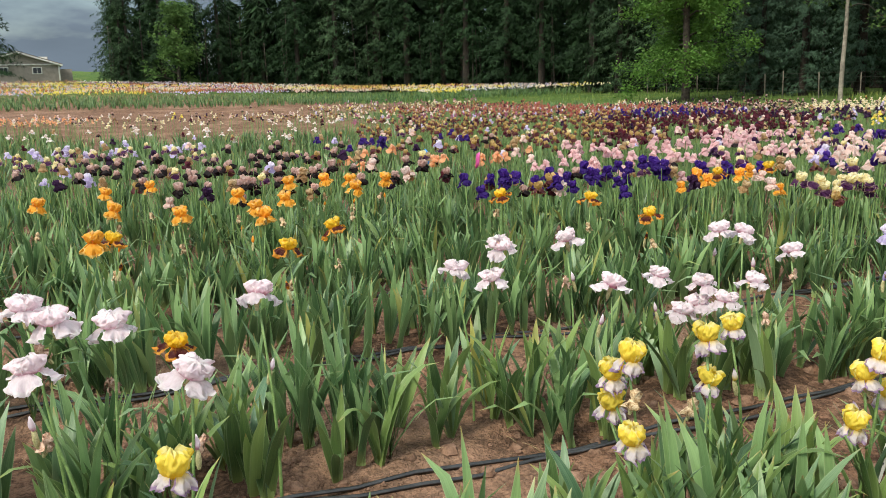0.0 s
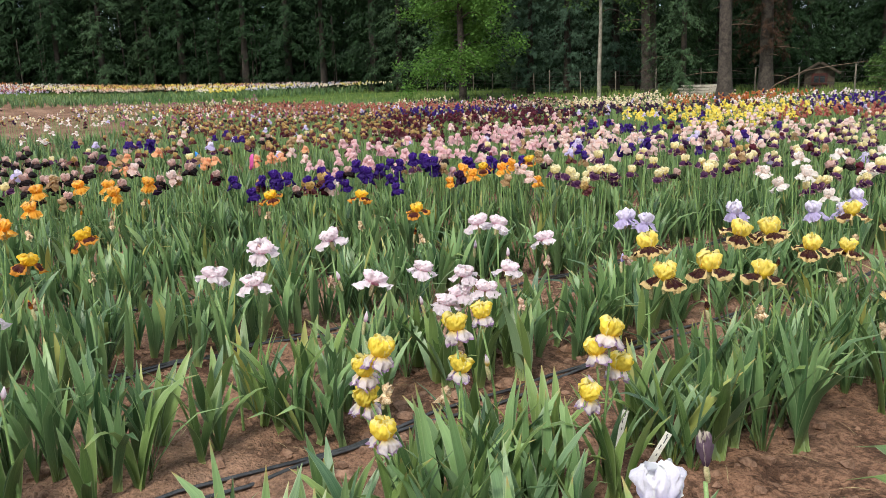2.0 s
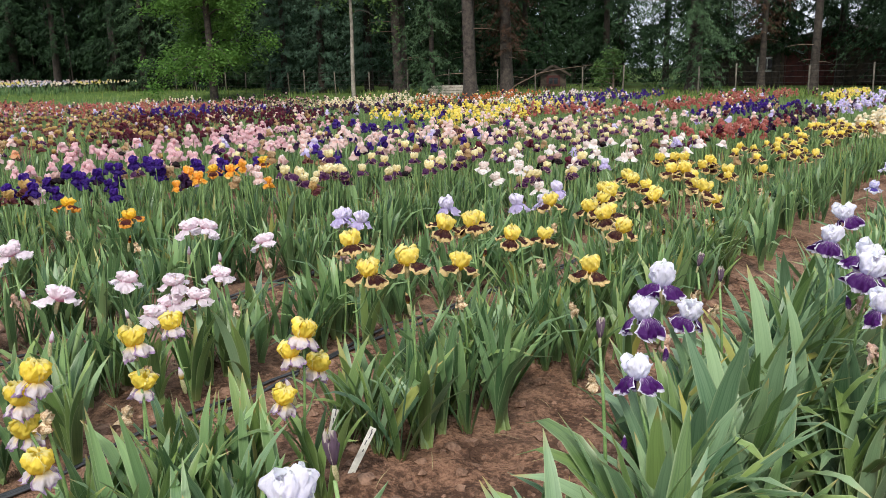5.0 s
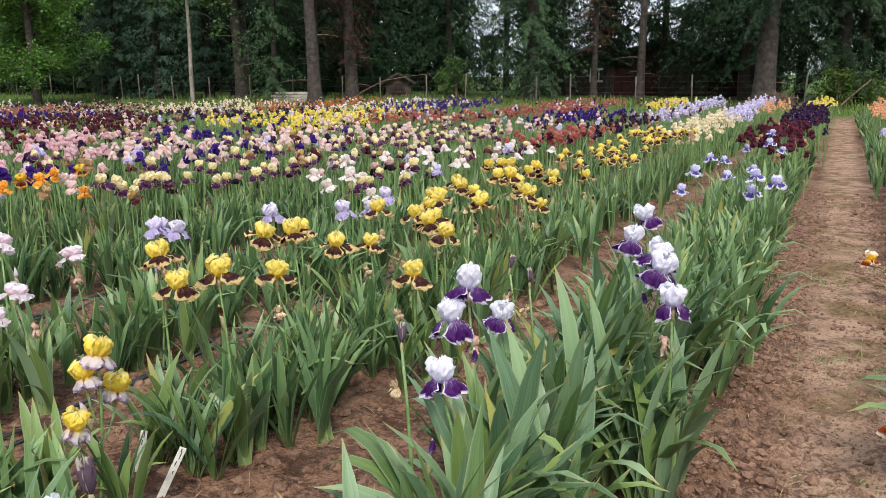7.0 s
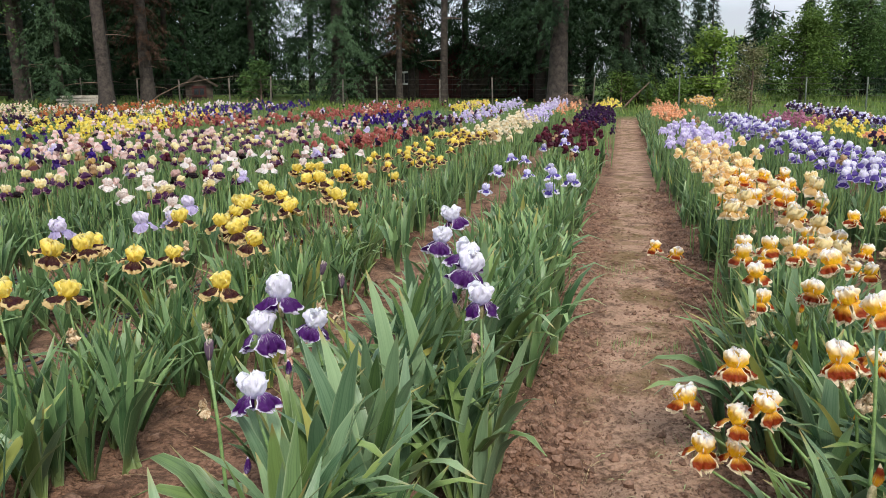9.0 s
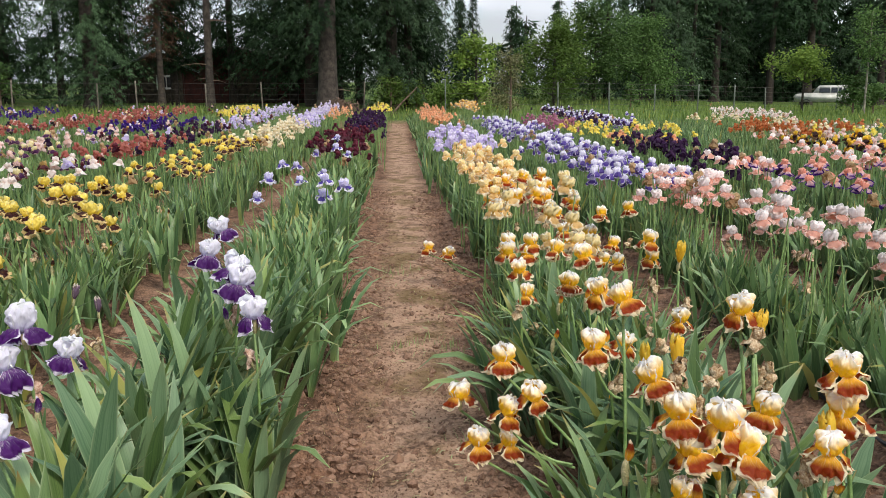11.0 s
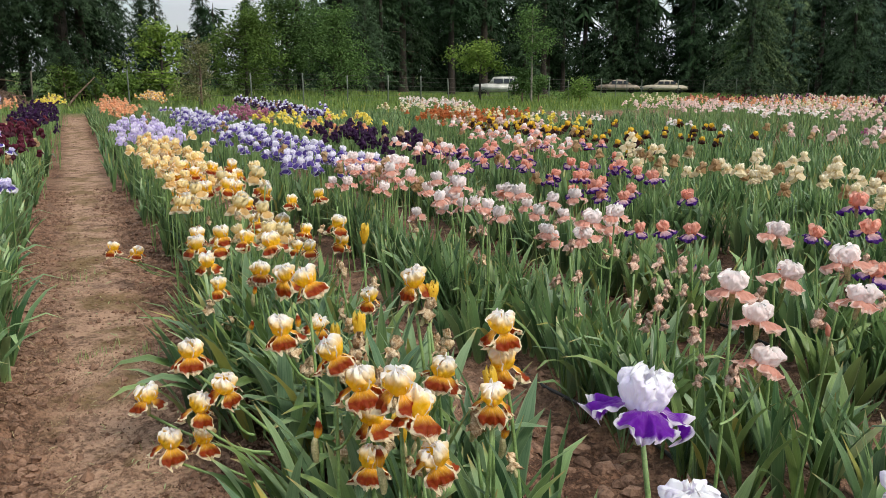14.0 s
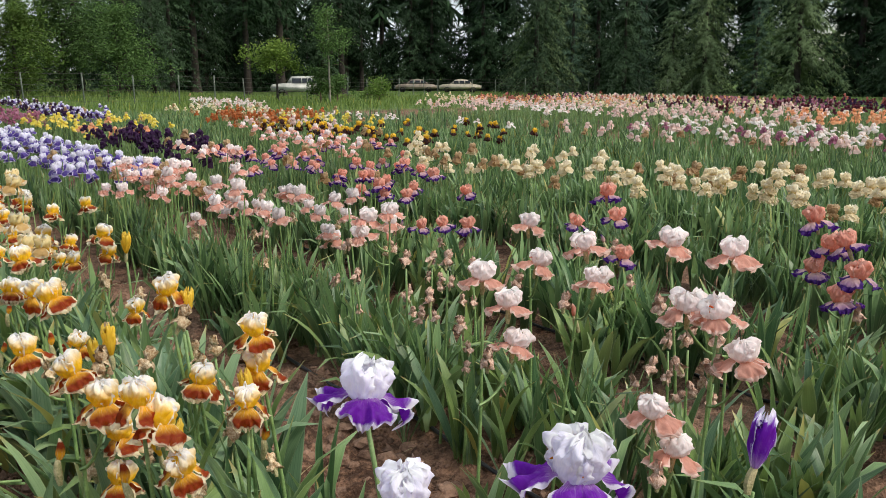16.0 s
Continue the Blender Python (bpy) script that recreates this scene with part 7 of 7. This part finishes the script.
fallen_branch([(-0.9, 38.2, z0), (-0.4, 38.3, z0 + 0.55), (0.3, 38.5, z0 + 1.25)], 0.05, "short bare branch leaning in the thicket")



def brush_pile(x, y, wide, n):
    """A heap of dead brown twigs and bracken."""
    g = np.random.default_rng(77)
    pieces = []
    for k in range(n):
        a, r = g.uniform(0, 6.28), wide * abs(g.normal(0, 0.45))
        p = np.array([r * np.cos(a), 0.5 * r * np.sin(a), g.uniform(0, 0.75) * max(0.15, 1 - r / wide)])
        w = g.normal(0, 1, 3) * (1, 0.6, 0.45)
        w = w / np.linalg.norm(w) * g.uniform(0.3, 0.8)
        u = np.linspace(-0.5, 0.5, 4)[:, None]
        pieces.append(tube(p + u * w + [[0, 0, 0.08]] * (1 - 4 * u * u), g.uniform(0.006, 0.02), 4))
    V, F, U, mi = joined(pieces)
    V[:, 2] = np.maximum(V[:, 2], 0.0)
    ob = put("brush_pile", np_mesh("brush_pile", V, F, [M_twig], UV=U))
    ob.location = (x, y, ground_z(x, y))
    tagged(ob, "heap of dead reddish brown twigs under a fir", "brush pile", kind="stuff")


brush_pile(-3.03, 36.37, 2.2, 420)

# ---- parked cars ----
M_car_white = plain("chalky_white_car_paint", "9c9c94", "c4c2ba", 0.35, 2, 30, 0.05)
M_car_cream = plain("dull_cream_car_paint", "a89c88", "c9bda8", 0.4, 2, 30, 0.05)
M_car_tan = plain("faded_tan_car_paint", "75685a", "a09282", 0.45, 2, 30, 0.1)
M_tyre = plain("black_tyre_rubber", "121212", "242424", 0.85, 20, 80, 0.2)
M_chrome = plain("pitted_chrome", "8a8a8a", "c4c4c4", 0.25, 20, 80, 0.1, metal=0.9)
M_lamp = plain("clear_lamp_glass", "a8a49a", "d4d0c4", 0.15, 10, 40, 0)


def loft(name, profile, half_widths, mat, bev=0.05):
    """A closed shell: the side outline (x, z) swept across, narrowing as half_widths say per outline point."""
    bm = bmesh.new()
    left = [bm.verts.new((x, -w, z)) for (x, z), w in zip(profile, half_widths)]
    right = [bm.verts.new((x, w, z)) for (x, z), w in zip(profile, half_widths)]
    n = len(profile)
    bm.faces.new(left)
    bm.faces.new(right[::-1])
    for i in range(n):
        j = (i + 1) % n
        bm.faces.new((left[j], left[i], right[i], right[j]))
    bmesh.ops.recalc_face_normals(bm, faces=bm.faces)
    bmesh.ops.bevel(bm, geom=bm.edges[:], offset=bev, segments=2, affect="EDGES", clamp_overlap=True)
    me = bm_mesh(name, bm, [mat])
    for p in me.polygons:
        p.use_smooth = True
    return me


def ring_wheel(parent, x, y):
    V, F, U, mi = tube(np.array([[0, -0.1, 0], [0, -0.09, 0], [0, 0.09, 0], [0, 0.1, 0]]), [0.24, 0.32, 0.32, 0.24], 18)
    w = put("wheel", np_mesh("tyre", V, F, [M_tyre]), parent, pose(x, y, 0.32))
    V, F, U, mi = tube(np.array([[0, -0.112, 0], [0, 0, 0], [0, 0.112, 0]]), [0.16, 0.2, 0.16], 14)
    put("hub", np_mesh("hub", V, F, [M_chrome]), w)


def car(name, x, y, turn, body, cabin_line, paint, label, w=0.86):
    ob = new(name)
    ob.matrix_basis = pose(x, y, ground_z(x, y), 0, 0, turn)
    tagged(ob, label, "car", "old cars parked on the meadow")
    put("body", loft(name + "_body", body, [w] * len(body), paint, 0.07), ob)
    roof_z = max(z for _, z in cabin_line)
    put("cabin", loft(name + "_cabin", cabin_line, [w - 0.06 if z < roof_z - 0.25 else w - 0.2 for _, z in cabin_line], paint, 0.05), ob)
    xs = [x for x, _ in cabin_line]
    zs = min(z for _, z in cabin_line)
    lo, hi = min(xs), max(xs)
    for side in (-1, 1):
        for k in range(3):
            a = lo + 0.35 + (hi - lo - 0.7) * k / 3
            slab("window", (hi - lo - 0.7) / 3 - 0.1, 0.04, roof_z - zs - 0.24, M_dark_glass, ob, pose(a + (hi - lo - 0.7) / 6, side * (w - 0.05), zs + 0.07, side * 14, 0, 0), 0.01)
    for sx, ang in ((lo, 1), (hi, -1)):
        slab("windscreen", 0.04, 2 * w - 0.42, roof_z - zs - 0.16, M_dark_glass, ob, pose(sx + ang * 0.17, 0, zs + 0.06, 0, ang * 32, 0), 0.01)
    fx, bx = min(x for x, _ in body), max(x for x, _ in body)
    for ex in (fx - 0.03, bx + 0.03):
        slab("bumper", 0.12, 2 * w, 0.14, M_chrome, ob, pose(ex, 0, 0.42), 0.04)
        for side in (-1, 1):
            slab("headlight" if ex < 0 else "tail_light", 0.06, 0.2, 0.16, M_lamp, ob, pose(ex + (0.02 if ex < 0 else -0.02), side * (w - 0.2), 0.66), 0.04)
    for wx in (fx + 0.85, bx - 0.95):
        for side in (-1, 1):
            ring_wheel(ob, wx, side * (w - 0.08))
    return ob


WAGON = [(-2.3, 0.42), (-2.35, 0.85), (-2.2, 1.02), (-1.0, 1.1), (2.25, 1.1), (2.3, 0.8), (2.28, 0.42)]
WAGON_TOP = [(-1.0, 1.06), (-0.55, 1.68), (2.05, 1.7), (2.26, 1.06)]
SEDAN = [(-2.35, 0.38), (-2.4, 0.72), (-2.1, 0.9), (-1.0, 0.98), (1.1, 0.98), (2.1, 0.88), (2.4, 0.68), (2.35, 0.38)]
SEDAN_TOP = [(-1.15, 0.95), (-0.6, 1.42), (0.0, 1.52), (0.75, 1.45), (1.5, 0.95)]
car("parked_wagon", 32.5, 65.3, -22, WAGON, WAGON_TOP, M_car_white, "old white station wagon parked in tall grass", 0.9)
car("parked_sedan", 58.3, 76.3, -34, SEDAN, SEDAN_TOP, M_car_cream, "old cream rounded sedan parked behind the flower bed")
car("parked_sedan", 54.2, 79.3, -34, SEDAN, SEDAN_TOP, M_car_tan, "old faded tan sedan parked behind the flower bed")

# ---- small things in the rows ----


def label_stake(x, y, turn, lean, tall=0.3, aside=0):
    z = float(surface(np.array([x]), np.array([y]))[0])
    ob = new("plant_label")
    ob.matrix_basis = pose(x, y, z - 0.03, lean, aside, turn)
    tagged(ob, "white plastic plant label leaning in the soil", "plant label", "plant labels")
    put("stake", bevel_box("stake", 0.027, 0.003, tall, [M_label], 0.0012, 1), ob)
    for k in range(4):
        put("mark", bevel_box("mark", 0.004, 0.0012, 0.012 + 0.01 * (k % 3), [M_ink], 0.0004, 1), ob, pose(0.002 * (-1) ** k, -0.0018, tall * 0.55 + 0.03 * k))


for x, y, turn, lean, tall, aside in ((-1.88, 2.76, 40, -4, 0.2, 12), (-1.64, 2.64, 40, -4, 0.24, 27)):
    label_stake(x, y, turn, lean, tall, aside)


def marker_flag(x, y, mat, words, tall=0.86):
    z = ground_z(x, y)
    ob = new("marker_flag")
    ob.matrix_basis = pose(x, y, z, 0, 0, rng.uniform(0, 360))
    tagged(ob, words, "marker flag", "marker flags")
    V, F, U, mi = tube(np.array([[0, 0, -0.05], [0.005, 0, 0.45], [0, 0, tall]]), 0.003, 5)
    put("wire_stake", np_mesh("wire_stake", V, F, [M_wire], UV=U), ob)
    u, v = np.meshgrid(np.linspace(0, 1, 6), np.linspace(0, 1, 4), indexing="ij")
    P = np.stack([u * 0.11, 0.014 * np.sin(u * 5 + v), tall - 0.02 - v * 0.15 - 0.05 * u], -1).reshape(-1, 3)
    me = np_mesh("flag_film", P, grid_faces(5, 3), [mat])
    film = put("flag", me, ob)
    thick = film.modifiers.new("thickness", "SOLIDIFY")
    thick.thickness = 0.002


for x, y, mat, words in ((-9.33, 3.46, M_flag_blue, "small blue marker flag on a wire"), (-9.17, 9.42, M_flag_blue, "small blue marker flag on a wire"), (-8.38, 3.82, M_flag_pink, "small pink marker flag on a wire")):
    marker_flag(x, y, mat, words)


def weeds():
    """Low tufts on the walk and the headland."""
    V = np.array([[-0.05, 0, 0], [0.05, 0, 0], [0.0, 0.25, 0.8]], float)
    F = np.array([[0, 1, 2]])
    x, y = [], []
    for cx, cy, n, sp in ((0.68, 5.6, 90, 0.14), (0.9, 4.2, 40, 0.1), (1.75, 2.3, 60, 0.1), (0.3, 7.6, 60, 0.18), (2.3, 2.6, 60, 0.15), (-1.0, 4.6, 40, 0.15)):
        x.append(rng.normal(cx, sp, n)), y.append(rng.normal(cy, sp * 0.6, n))
    x, y = np.concatenate(x), np.concatenate(y)
    n = len(x)
    W, G, U, mi = strewn((V, F, np.column_stack([V[:, 0], V[:, 2]]), 0), poses(x, y, surface(x, y), rng.uniform(0, 6.28, n), rng.normal(.4, .4, n), 0, rng.uniform(0.03, 0.09, n)))
    tagged(put("weeds", np_mesh("weeds", W, G, [M_grass], UV=U)), "small green weeds on trodden soil", "weeds", kind="stuff")


weeds()
